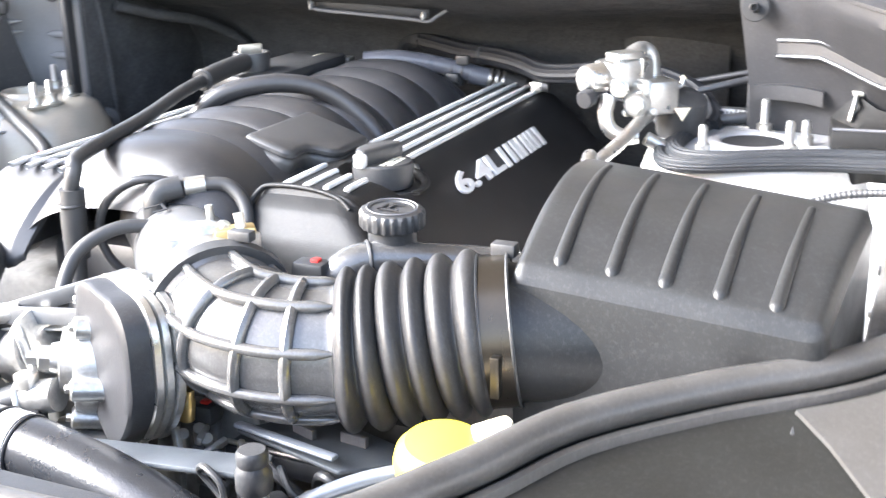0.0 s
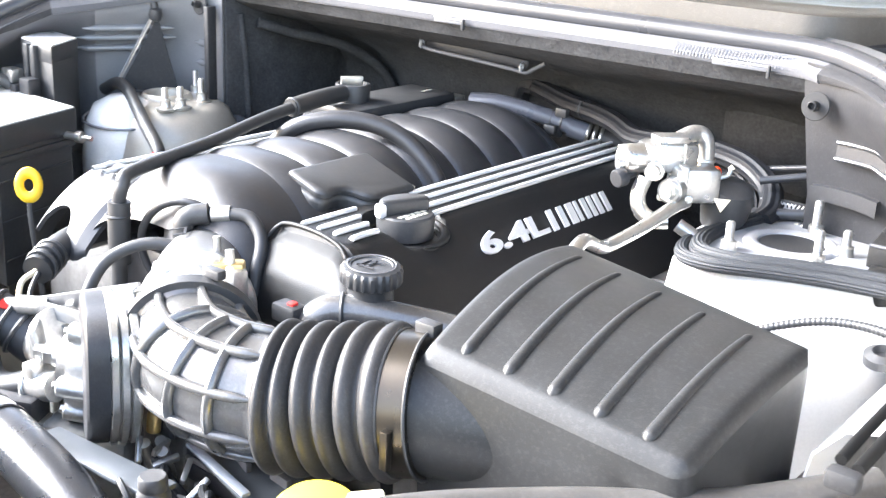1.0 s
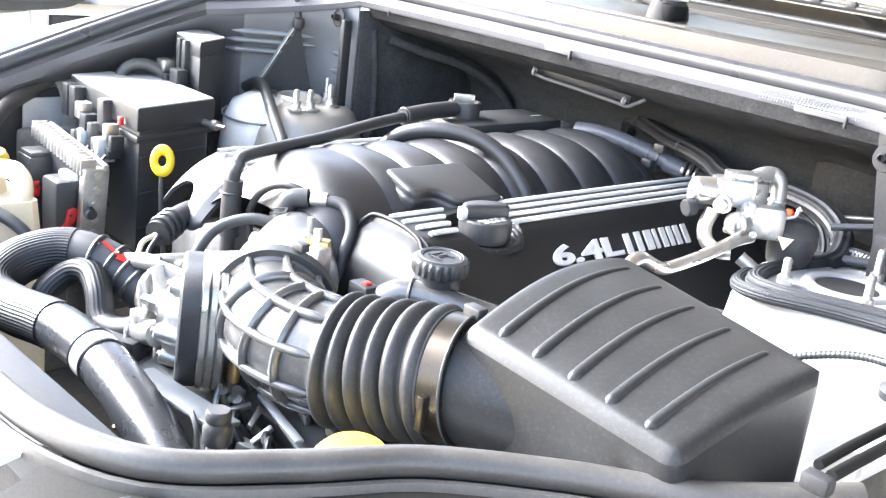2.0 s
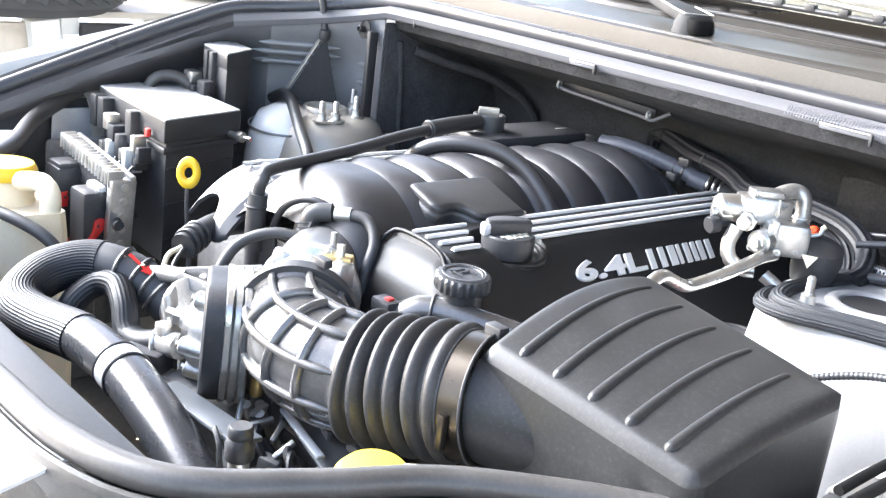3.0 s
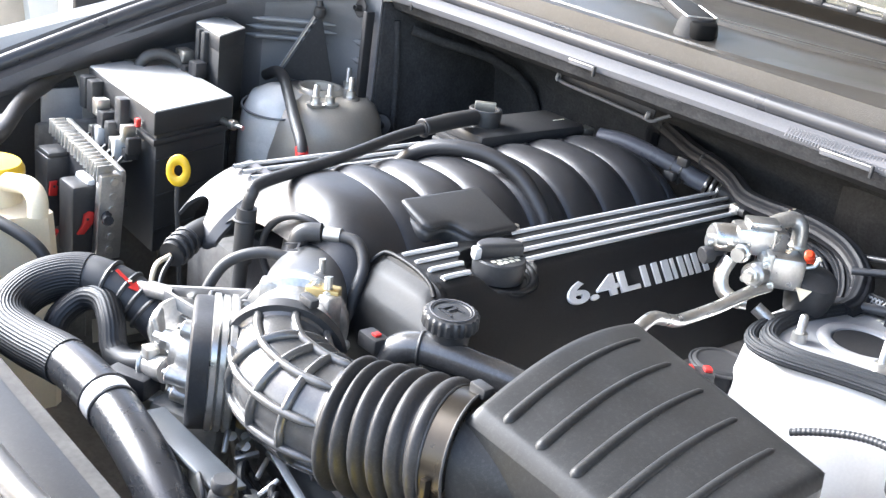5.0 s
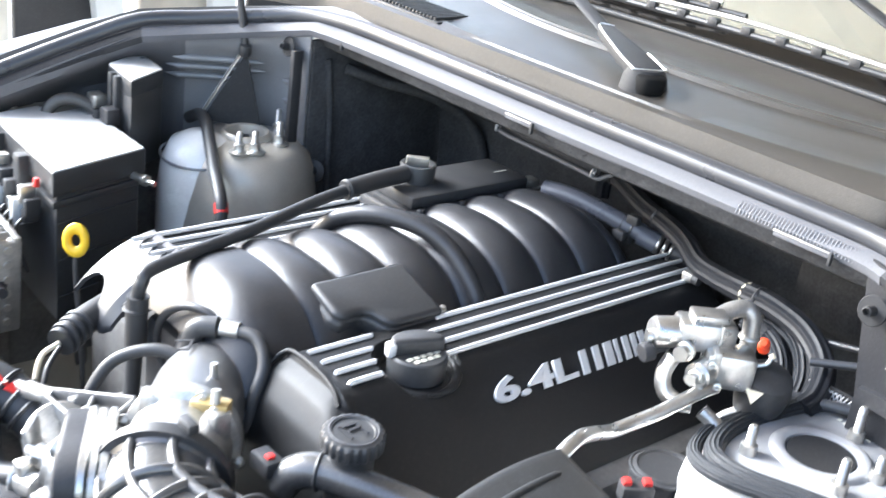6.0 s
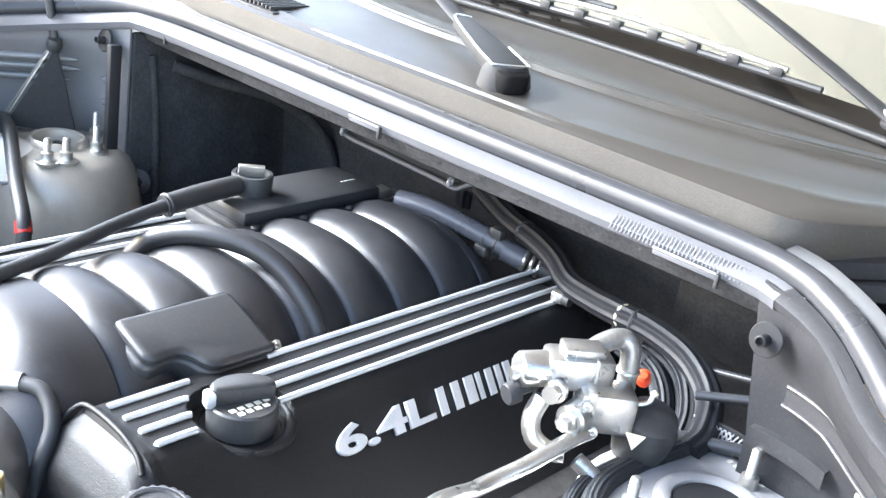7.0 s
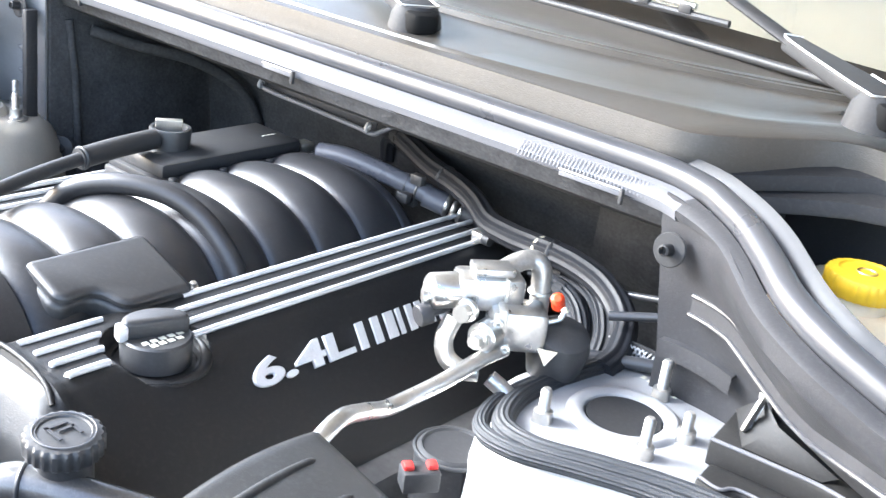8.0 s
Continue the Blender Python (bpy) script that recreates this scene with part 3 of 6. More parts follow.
front_pts = [(-0.80, 0.0, 0.965), (-0.735, -0.12, 0.925), (-0.62, -0.21, 0.905), (-0.545, -0.30, 0.90), (-0.50, -0.40, 0.90), (-0.43, -0.485, 0.90), (-0.33, -0.522, 0.90), (0.0, -0.535, 0.90), (0.20, -0.53, 0.90), (0.34, -0.52, 0.90), (0.435, -0.478, 0.90), (0.495, -0.38, 0.90), (0.54, -0.285, 0.90), (0.62, -0.195, 0.90), (0.71, -0.125, 0.905), (0.80, -0.03, 0.92)]
fs = thing("front_seal", (0, -0.53, 0.88), "dusty black rubber seal curving along the front of the bay", "seal")
part("bulb", tube([(x, y, z - 0.012) for x, y, z in front_pts], 0.014, 14, 6), DUSTY, fs)
line = spline(front_pts, 4)
def outward(i):
    t = line[min(i + 1, len(line) - 1)] - line[max(i - 1, 0)]
    return Vector((t.y, -t.x, 0)).normalized()
part("outer_flange", sheet([[q + outward(i) * o + Vector((0, 0, dz)) for o, dz in ((0.010, -0.024), (0.017, -0.019), (0.022, -0.020), (0.025, -0.030))] for i, q in enumerate(line)], 0.003), DUSTY, fs)
LAMPSHELL = material("lamp_shell_plastic", (0.014, 0.0135, 0.012), 0.58, spec=0.16, grain=0.2, bump=0.2, blot=0.3, blot_scale=18, dust=0.03)
head = thing("header_panel", (0, -0.6, 0.8), "painted front header panel ahead of the seal", "panel")
part("top", sheet([[q + outward(i) * o + Vector((0, 0, dz)) for o, dz in ((-0.004, -0.021), (0.012, -0.026), (0.026, -0.027), (0.10, -0.034), (0.20, -0.06), (0.30, -0.20))] for i, q in enumerate(line) if -0.72 < q.x < 0.36 and q.y < -0.1], 0.004), PAINT, head)
for s in (1,):
    lamp = thing("headlamp_housing", (s * 0.62, -0.36, 0.8), "dark plastic headlamp housing beside the seal", "headlamp", "headlamps")
    seg = [q for q in line if (0.36 <= s * q.x <= 0.76)]
    idx = [i for i, q in enumerate(line) if (0.36 <= s * q.x <= 0.76)]
    part("housing", sheet([[line[i] + outward(i) * o + Vector((0, 0, dz)) for o, dz in ((-0.004, -0.021), (0.012, -0.026), (0.026, -0.027), (0.08, -0.034), (0.15, -0.050), (0.22, -0.09), (0.26, -0.2))] for i in idx], 0.004), LAMPSHELL, lamp)
    part("joint", web((0.677, -0.133, 0.874), (0.684, -0.213, 0.868), 0.006, 0.006), BLACK, lamp, "dark joint across the housing")
    part("rear_plate", sheet([[line[i] + outward(i) * o + Vector((0, 0, dz)) for o, dz in ((0.028, -0.030), (0.032, -0.023), (0.08, -0.027), (0.15, -0.042), (0.22, -0.08))] for i in idx if line[i].x > 0.655], 0.004), DUSTY, lamp, "dusty brown plate behind the joint")
    part("tab", box(-0.018, 0.018, -0.012, 0.012, -0.004, 0.010, 0.003, Matrix.Translation(line[idx[3]] + outward(idx[3]) * 0.055 + Vector((0, 0, -0.03)))), PANEL, lamp)

# floor of the bay and the radiator support
under = thing("bay_floor", (0, 0, 0.4), "dark grimy underside of the engine bay", "undertray")
part("tray", box(-0.78, 0.78, -0.6, 0.76, 0.40, 0.42, 0.004), GRIME, under)
sup = thing("radiator_support", (0, -0.5, 0.7), "black plastic radiator support crossmember", "crossmember")
part("beam", box(-0.45, 0.42, -0.515, -0.455, 0.80, 0.865, 0.008), BLACK, sup)
part("radiator", box(-0.42, 0.38, -0.45, -0.40, 0.42, 0.80, 0.006), GRIME, sup)
eng = thing("engine_block", (0, 0.2, 0.45), "grimy cast engine block below the covers", "engine block")
part("block", box(-0.20, 0.24, -0.10, 0.66, 0.43, 0.76, 0.03), GRIME, eng)
part("head", box(0.16, 0.36, -0.06, 0.62, 0.62, 0.82, 0.02, pose(0, 0, 0)), GRIME, eng)
part("head", box(-0.36, -0.16, -0.02, 0.62, 0.62, 0.82, 0.02, pose(0, 0, 0)), GRIME, eng)
part("timing_cover", box(-0.12, 0.22, -0.17, -0.09, 0.45, 0.80, 0.02), ENGINE, eng)
for k in range(7):
    part("cover_rib", box(-0.108 + 0.05 * k, -0.100 + 0.05 * k, -0.178, -0.168, 0.47, 0.78, 0.002), ENGINE, eng)
part("accessory_bracket", box(0.20, 0.34, -0.24, -0.05, 0.56, 0.70, 0.02), GRIME, eng)
for x0, x1, y0, z1, face, label in ((-0.71, -0.69, -0.12, 0.88, 1, "dark inner wheelhouse wall beside the engine"), (0.715, 0.735, -0.08, 0.86, -1, "dark inner wheelhouse wall below the air box")):
    well = thing("wheel_house", (x0, 0.1, 0.6), label, "inner fender", "wheelhouses")
    part("skin", box(x0, x1, y0, 0.75, 0.42, z1, 0.01), GRIME, well)
    xf = x1 if face > 0 else x0
    for k in range(5):
        y = y0 + 0.10 + 0.14 * k
        part("rib", box(xf - 0.004, xf + 0.004, y - 0.012, y + 0.012, 0.46, z1 - 0.04, 0.003), GRIME, well)
        bolt((xf, y + 0.06, z1 - 0.05), (face, 0, 0), 0.007, 0.008, STEEL, well)


# ---- strut towers ----
def tower(s, cx, cy):
    t = thing("strut_tower", (cx, cy, 0.6), "pale painted strut tower with four threaded studs" if s > 0 else "strut tower with studs and a ring, its paint darkened for shade", "strut tower", "strut towers")
    prof = [(0.152, -0.40), (0.146, -0.20), (0.138, -0.07), (0.132, -0.03), (0.124, -0.008), (0.114, 0.0), (0.060, -0.001), (0.041, -0.001), (0.0385, -0.002), (0.0375, -0.006), (0.0370, -0.05), (0.0, -0.055)]
    if s < 0:
        prof = [(0.138, -0.40), (0.132, -0.20), (0.126, -0.09), (0.118, -0.04), (0.104, -0.014), (0.086, -0.002), (0.060, 0.002), (0.044, 0.003), (0.042, 0.010), (0.038, 0.013), (0.034, 0.011), (0.032, 0.002), (0.029, -0.02), (0.0, -0.022)]
    # grey-tan copy of the right tower's paint stands for the left one's shade
    part("dome", lathe(prof, (cx, cy, 0.942), (0, 0, 1), 48), PAINT if s > 0 else TOWER, t)
    rm = 0.0345 if s > 0 else 0.027
    low = -0.026 if s > 0 else 0.0
    part("strut_mount", lathe([(rm, -0.034), (rm, -0.022), (0.022, -0.020), (0.018, -0.012), (0, -0.010)], (cx, cy, 0.946 + low), (0, 0, 1), 24), BLACK, t)
    part("strut_nut", lathe([(0.012, -0.014), (0.012, -0.004), (0.006, -0.003), (0.006, 0.004), (0, 0.004)], (cx, cy, 0.942 + low), (0, 0, 1), 6), BLACK, t)
    if s > 0:
        # black cup added over the white paint as the hole's shade
        part("hole_shade", lathe([(0.0362, 0.004), (0.0350, -0.002), (0.0345, -0.020), (0.030, -0.022), (0.0, -0.023)], (cx, cy, 0.944), (0, 0, 1), 40), MATTE, t, "added dark cup standing for the shade in the round hole")
        # greyer than the dome to put shade into the tower's top
        part("mount_plate", lathe([(0.112, 0.0005), (0.112, 0.0030), (0.109, 0.0040), (0.055, 0.0045), (0.052, 0.0085), (0.049, 0.0098), (0.043, 0.0098), (0.0388, 0.0075), (0.0365, 0.001), (0.0355, -0.02), (0.0368, -0.02), (0.044, 0.0005), (0.112, 0.0005)], (cx, cy, 0.942), (0, 0, 1), 56), PLATE, t, "satin mounting plate, its grey standing for the tower top's shade")
        for k in range(6):
            part("stamp", box(-0.0022, 0.0022, -0.003, 0.003, 0, 0.0006, 0, Matrix.Translation((cx - 0.030 + 0.0085 * k, cy + 0.088 - 0.002 * k, 0.9462))), WRITING, t)
    for dx, dy, h in ((-0.046, -0.069, 0.034), (0.003, 0.064, 0.042), (0.048, -0.046, 0.040), (0.059, 0.011, 0.030)) if s > 0 else ((-0.050, 0.040, 0.030), (-0.004, 0.066, 0.038), (0.050, 0.034, 0.036), (0.064, -0.052, 0.032), (0.070, -0.026, 0.032)):
        stud((cx + dx, cy + dy, 0.946), h, t)
    return t


tower(1, 0.552, 0.378)
tower(-1, -0.555, 0.352)


# ---- engine covers ----
CAP = (0.186, 0.121)
SLOPE = [(0.213, 0.938), (0.320, 0.835)]


def cover_profile():
    return [(0.080, 0.84), (0.092, 0.915), (0.099, 0.936), (0.106, 0.944), (0.113, 0.947), (0.16, 0.9475), (0.198, 0.945), (0.208, 0.941), (0.216, 0.935), (0.255, 0.8985), (0.312, 0.842), (0.326, 0.826), (0.334, 0.80), (0.336, 0.72)]


def side_x(s, x):
    return x if s > 0 else -0.04 - x


def engine_cover(s, long_start, label):
    c = thing("engine_cover", (side_x(s, 0.2), 0.3, 0.75), label, "engine cover", "engine covers")
    rows = []
    ends = ((-0.078, 0.74, 0.0), (-0.070, 0.80, 0.0), (-0.055, 0.86, 0.0), (-0.036, 0.905, 0), (-0.018, 0.932, 0), (-0.006, 0.9435, 0), (0.002, 0.951, 0.002), (0.008, 0.951, 0.002), (0.012, 0.949, 0), (0.2, 2, 0), (0.4, 2, 0), (0.60, 2, 0), (0.632, 2, 0), (0.640, 0.94, 0), (0.645, 0.92, 0), (0.648, 0.74, 0))
    for y, cap, grow in ends if s > 0 else ends[6:]:
        rows.append((y, cap, grow))
    fine = []
    for (y0, c0, g0), (y1, c1, g1) in zip(rows, rows[1:]):
        n = max(1, int((y1 - y0) / 0.0025)) if s > 0 and y0 < 0.3 else 1
        fine += [(y0 + (y1 - y0) * k / n, c0 + (c1 - c0) * k / n, g0 + (g1 - g0) * k / n) for k in range(n)]
    fine.append(rows[-1])
    prof = []
    for (x0, z0), (x1, z1) in zip(cover_profile(), cover_profile()[1:]):
        n = max(1, int((x1 - x0) / 0.0025)) if x0 > 0.09 else 1
        prof += [(x0 + (x1 - x0) * k / n, z0 + (z1 - z0) * k / n) for k in range(n)]
    prof.append(cover_profile()[-1])
    skin = []
    for y, cap, grow in fine:
        line = []
        for x, z in prof:
            z = z + grow
            d = max(0.0, 0.022 - abs(z - cap)) / 0.022
            z = min(z, cap) - (d * d * 0.0055 if y < 0.0 else 0.0)
            if s > 0:
                r = math.hypot(x - CAP[0], y - CAP[1])
                t = max(0.0, min(1.0, (0.052 - r) / 0.007))
                z -= (z - min(z, 0.926)) * t * t * (3 - 2 * t)
            line.append((side_x(s, x), y, z))
        skin.append(line)
    part("shell", loft(skin), COVER, c, "satin black plastic cover shell", 30)
    for k, x in enumerate((0.120, 0.145, 0.170, 0.195)):
        zt = 0.9475
        for y0, y1 in ((0.020, (0.103, 0.085, 0.072, 0.062)[k]), ((0.225, 0.190, 0.184, 0.182)[k], 0.632 - 0.003 * k)) if s > 0 else ((0.02, 0.632),):
            part("ridge", tube([(side_x(s, x), y0, zt), (side_x(s, x), y0 + 0.004, zt + 0.001), (side_x(s, x), y1 - 0.004, zt + 0.001), (side_x(s, x), y1, zt)], 0.0034, 10, 2), RIDGE, c, "bright silver ridge on the cover")
    return c


right_cover = engine_cover(1, 0.2, "satin black engine cover with silver ridges and lettering")
left_cover = engine_cover(-1, 0.02, "satin black engine cover with silver ridges beside the fuse box")

part("edge_lip", tube([(0.212, -0.006, 0.935), (0.195, -0.001, 0.945), (0.160, 0.002, 0.951), (0.115, 0.002, 0.951), (0.100, -0.004, 0.944), (0.092, -0.022, 0.922), (0.087, -0.044, 0.885), (0.083, -0.062, 0.835)], 0.0028, 10, 6), COVER, right_cover, "worn moulded lip round the front end")
# lettering on the sloping face
def on_slope(y, u, lift=0.0):
    """A place on the sloping face: y along the engine, u metres up the slope from its foot line."""
    d = Vector((SLOPE[0][0] - SLOPE[1][0], 0, SLOPE[0][1] - SLOPE[1][1])).normalized()
    base = Vector((0.2545, 0, 0.9005))
    n = Vector((-d.z, 0, d.x)) * -1
    return base + d * u + Vector((0, y, 0)) + n * lift


def letters(text, y0, width, height, parent):
    cu = bpy.data.curves.new("letters", "FONT")
    cu.body = text
    cu.size = 1.0
    cu.extrude = 0.02
    cu.bevel_depth = 0.018
    cu.offset = 0.022
    cu.bevel_resolution = 0
    tmp = bpy.data.objects.new("letters", cu)
    scene.collection.objects.link(tmp)
    bpy.context.view_layer.update()
    me = bpy.data.meshes.new_from_object(tmp.evaluated_get(bpy.context.evaluated_depsgraph_get()))
    bpy.data.objects.remove(tmp)
    xs = [q.co.x for q in me.vertices]
    ys = [q.co.y for q in me.vertices]
    for q in me.vertices:
        a = (q.co.x - min(xs)) / (max(xs) - min(xs))
        b = (q.co.y - min(ys)) / (max(ys) - min(ys))
        q.co = on_slope(y0 + a * width + 0.006 * b, b * height, 0.0022 + q.co.z * 0.06)
    me.materials.append(TEXT)
    ob = new("lettering", me)
    ob.parent = parent
    ob.location = -parent.location
    ob["label"] = "raised silver lettering"


letters("6.4L", 0.189, 0.140, 0.030, right_cover)
# the maker's word after it stands as plain upright bars
for y, w in ((0.339, 0.011), (0.363, 0.011), (0.384, 0.014), (0.404, 0.006), (0.420, 0.010), (0.437, 0.008), (0.452, 0.010), (0.471, 0.010)):
    quad = [on_slope(y, 0, 0.0), on_slope(y + w, 0, 0.0), on_slope(y + w + 0.006, 0.030, 0.0), on_slope(y + 0.006, 0.030, 0.0)]
    n = on_slope(0, 0, 0.0026) - on_slope(0, 0, 0)
    part("block", ([*quad, *[q + n for q in quad]], [(0, 1, 2, 3), (4, 5, 6, 7), (0, 1, 5, 4), (1, 2, 6, 5), (2, 3, 7, 6), (3, 0, 4, 7)]), TEXT, right_cover, "raised silver bar")

# oil filler cap in its recess
cap = thing("oil_filler_cap", (CAP[0], CAP[1], 0.925), "black oil filler cap with a winged grip", "filler cap")
cap_body = part("body", lathe([(0.0335, -0.008), (0.0345, 0.012), (0.0340, 0.018), (0.032, 0.020), (0.0, 0.020)], (CAP[0], CAP[1], 0.936), (0, 0, 1), 40), BLACK, cap)
part("seat", lathe([(0.050, -0.045), (0.048, -0.004), (0.046, 0.0), (0.040, 0.0), (0.039, -0.003), (0, -0.003)], (CAP[0] - 0.002, CAP[1], 0.929), (0.06, 0, 1), 44), COVER, cap, "round seat moulded in the cover")
rim_arc = [(CAP[0] - 0.002 + 0.049 * math.cos(a), CAP[1] + 0.049 * math.sin(a), 0.937 - 0.010 * max(0.0, math.cos(a))) for a in np.linspace(-0.35, 1.75, 12)]
part("seat_rim", tube(rim_arc, lambda t: 0.0012 + 0.0048 * math.sin(math.pi * t), 10, 3), COVER, cap, "raised crescent rim beside the cap")
dome = [(-0.032, -0.004), (-0.026, -0.006), (0.026, -0.006), (0.032, -0.004)] + [(0.033 * math.cos(a), 0.023 * math.sin(a)) for a in np.linspace(0.1, math.pi - 0.1, 12)]
grip = part("grip", prism(dome, 0.021, 0.005, Matrix.Translation((CAP[0] - 0.002, CAP[1], 0.952)) @ pose(0, 0, 0, 0, 0, 72), 3), BLACK, cap)
part("grip_end", prism([(-0.006, -0.007), (0.005, -0.007), (0.005, 0.008), (-0.006, 0.008)], 0.017, 0.004, Matrix.Translation((CAP[0] - 0.011, CAP[1] - 0.031, 0.953)) @ pose(0, 0, 0, 0, 0, 72), 2), RIDGE, grip, "worn pale end of the grip")
for r in range(2):
    for k in range(5 - r):
        part("writing_bar", box(-0.0028, 0.0028, -0.0032, 0.0032, 0, 0.0006, 0, Matrix.Translation((CAP[0] + 0.011 + 0.0078 * r, CAP[1] - 0.021 + 0.0098 * k + 0.004 * r, 0.9562))), WRITING, cap_body, "small pale printed bar")

# coolant pressure cap: ribbed rim
pc = thing("pressure_cap", (0.275, -0.035, 0.92), "black ribbed pressure cap on a short neck", "cap")
pgrip = part("grip", lathe([(0.0295, 0), (0.0310, 0.002), (0.0310, 0.015), (0.0290, 0.0175), (0.022, 0.019), (0.021, 0.0175), (0.0, 0.0180)], (0.275, -0.035, 0.934), (0.05, -0.03, 1), 96, lambda a, i: (1 + 0.055 * (math.sin(a * 22) > 0)) if i < 4 else 1), BLACK, pc)
part("print_ring", ring((0.276, -0.0355, 0.9535), (0.05, -0.03, 1), 0.025, 0.0007, 40, 6), STRIP, pgrip)
part("emblem", joined(box(-0.011, 0.011, -0.011, -0.008, 0, 0.001, 0, Matrix.Translation((0.276, -0.036, 0.953))), box(-0.011, -0.008, -0.011, 0.009, 0, 0.001, 0, Matrix.Translation((0.276, -0.036, 0.953))), box(-0.003, 0.0, -0.004, 0.011, 0, 0.001, 0, Matrix.Translation((0.276, -0.036, 0.953))), box(-0.003, 0.011, 0.008, 0.011, 0, 0.001, 0, Matrix.Translation((0.276, -0.036, 0.953)))), PANEL, pgrip)
part("neck", lathe([(0.024, -0.06), (0.024, 0.0), (0.0, 0.0)], (0.275, -0.035, 0.934), (0, 0, 1), 24), BLACK, pc)
part("tag", box(0.288, 0.291, -0.04, -0.018, 0.914, 0.934, 0.0005), TANK, pc)

# ---- intake manifold ----
PITCH, FIRST = 0.077, 0.05


def manifold_z(x, y):
    u = max(-1.0, min(1.0, (x + 0.035) / 0.150))
    base = 0.865 + 0.125 * (1 - abs(u) ** 2.4) ** 0.55
    if y < FIRST:
        q = (FIRST - y) / 0.115
        front = max(0.0, 1 - max(0.0, q - 0.25) ** 2.6 * 1.2)
        return 0.865 + (base - 0.865 + 0.001) * front
    ph = ((y - FIRST) / PITCH) % 1.0
    amp = 0.020
    wave = abs(math.sin(math.pi * ph)) ** 0.55
    tail = 1 - max(0.0, (y - 0.585) / 0.05) ** 2 * 0.7
    return 0.865 + (base - 0.865) * tail + amp * (wave - 0.75)


man = thing("intake_manifold", (-0.035, 0.28, 0.85), "satin black plastic intake manifold with arched runners", "intake manifold")
xs = [-0.035 + 0.150 * math.sin(a) for a in np.linspace(-math.pi / 2, math.pi / 2, 41)]
part("plenum", loft([[(x, y, manifold_z(x, y)) for x in xs] for y in np.linspace(-0.062, FIRST - 0.0005, 40)]), MANIFOLD, man, "smooth rounded plenum", 60)
for k in range(8):
    y0 = FIRST + PITCH * k
    y1 = min(y0 + PITCH, 0.632)
    part("runner", loft([[(x, y, manifold_z(x, y)) for x in xs] for y in np.linspace(y0 + 0.0002, y1 - 0.0002, 24)]), MANIFOLD, man, "", 60)
part("plenum_base", box(-0.18, 0.10, -0.03, 0.62, 0.74, 0.875, 0.02), MANIFOLD, man)
part("throttle_neck", tube([(-0.02, 0.0, 0.905), (0.015, -0.040, 0.893), (0.045, -0.070, 0.882)], lambda s: 0.056 - 0.016 * s, 32, 6), MANIFOLD, man)
part("neck_lip", ring((-0.008, -0.045, 0.900), (0.42, -0.9, -0.05), 0.060, 0.005, 40), MANIFOLD, man)

# stepped plate cover on the manifold
plate = thing("manifold_plate", (0.05, 0.14, 0.95), "black stepped plastic plate on the manifold", "cover plate")
outline = [(0.0, 0.0), (0.150, 0.0), (0.150, 0.100), (0.070, 0.100), (0.058, 0.092), (0.053, 0.078), (0.045, 0.068), (0.030, 0.066), (0.010, 0.070), (0.0, 0.060)]
mp = Matrix.Translation((0.024, 0.070, 0.966)) @ pose(0, 0, 0, 0, 18, 0) @ Matrix(((0, 1, 0, 0), (1, 0, 0, 0), (0, 0, -1, 0.014), (0, 0, 0, 1)))
part("lower_step", prism(outline, 0.034, 0.007, mp, 3), BLACK, plate)
cx = sum(p[0] for p in outline) / len(outline)
inner = [(0.004 + p[0] * 0.945, 0.003 + p[1] * 0.94) for p in outline]
part("upper_step", prism(inner, 0.012, 0.008, mp @ Matrix.Translation((0, 0, -0.009)), 4), BLACK, plate)
bolt((0.100, 0.232, 0.944), (0.3, 0, 1), 0.004, 0.006, STEEL, plate)

# breather box at the back of the manifold
br = thing("breather_box", (-0.16, 0.46, 0.96), "black breather box with a round valve on top", "breather box")
part("base", box(-0.220, -0.100, 0.340, 0.596, 0.950, 0.968, 0.004), BLACK, br)
part("gasket", box(-0.216, -0.104, 0.344, 0.592, 0.967, 0.977, 0.002), MATTE, br)
for x in (-0.217, -0.103):
    for y in (0.36, 0.44, 0.52, 0.58):
        part("screw_boss", lathe([(0.006, 0), (0.006, 0.012), (0.004, 0.014), (0, 0.014)], (x, y, 0.967), (0, 0, 1), 12), BLACK, br)
part("lid", box(-0.208, -0.112, 0.350, 0.586, 0.976, 0.996, 0.006), BLACK, br)
seat = part("valve_seat", lathe([(0.026, 0), (0.027, 0.026), (0.026, 0.028), (0.022, 0.028), (0.021, 0.008), (0, 0.008)], (-0.170, 0.405, 0.994), (0, 0, 1), 28), BLACK, br)
part("valve_disc", lathe([(0.019, 0), (0.019, 0.012), (0.015, 0.015), (0, 0.015)], (-0.170, 0.405, 1.002), (0, 0, 1), 24), PANEL, seat)
part("valve_tab", box(-0.0035, 0.0035, -0.017, 0.017, 0.0, 0.034, 0.0015, Matrix.Translation((-0.174, 0.405, 1.0)) @ pose(0, 0, 0, 0, 12, -35)), STEEL, seat, "pale tab of the valve")
part("clip", box(-0.135, -0.113, 0.588, 0.612, 0.975, 0.988, 0.002), STEEL, br, "bright clip at the box's end")
part("writing_bar", box(-0.150, -0.148, 0.545, 0.57, 0.9955, 0.9967, 0), WRITING, br)

# hose arching over the runners
lh = thing("vacuum_hose", (-0.1, 0.27, 0.97), "black rubber hose arching over the manifold", "hose")
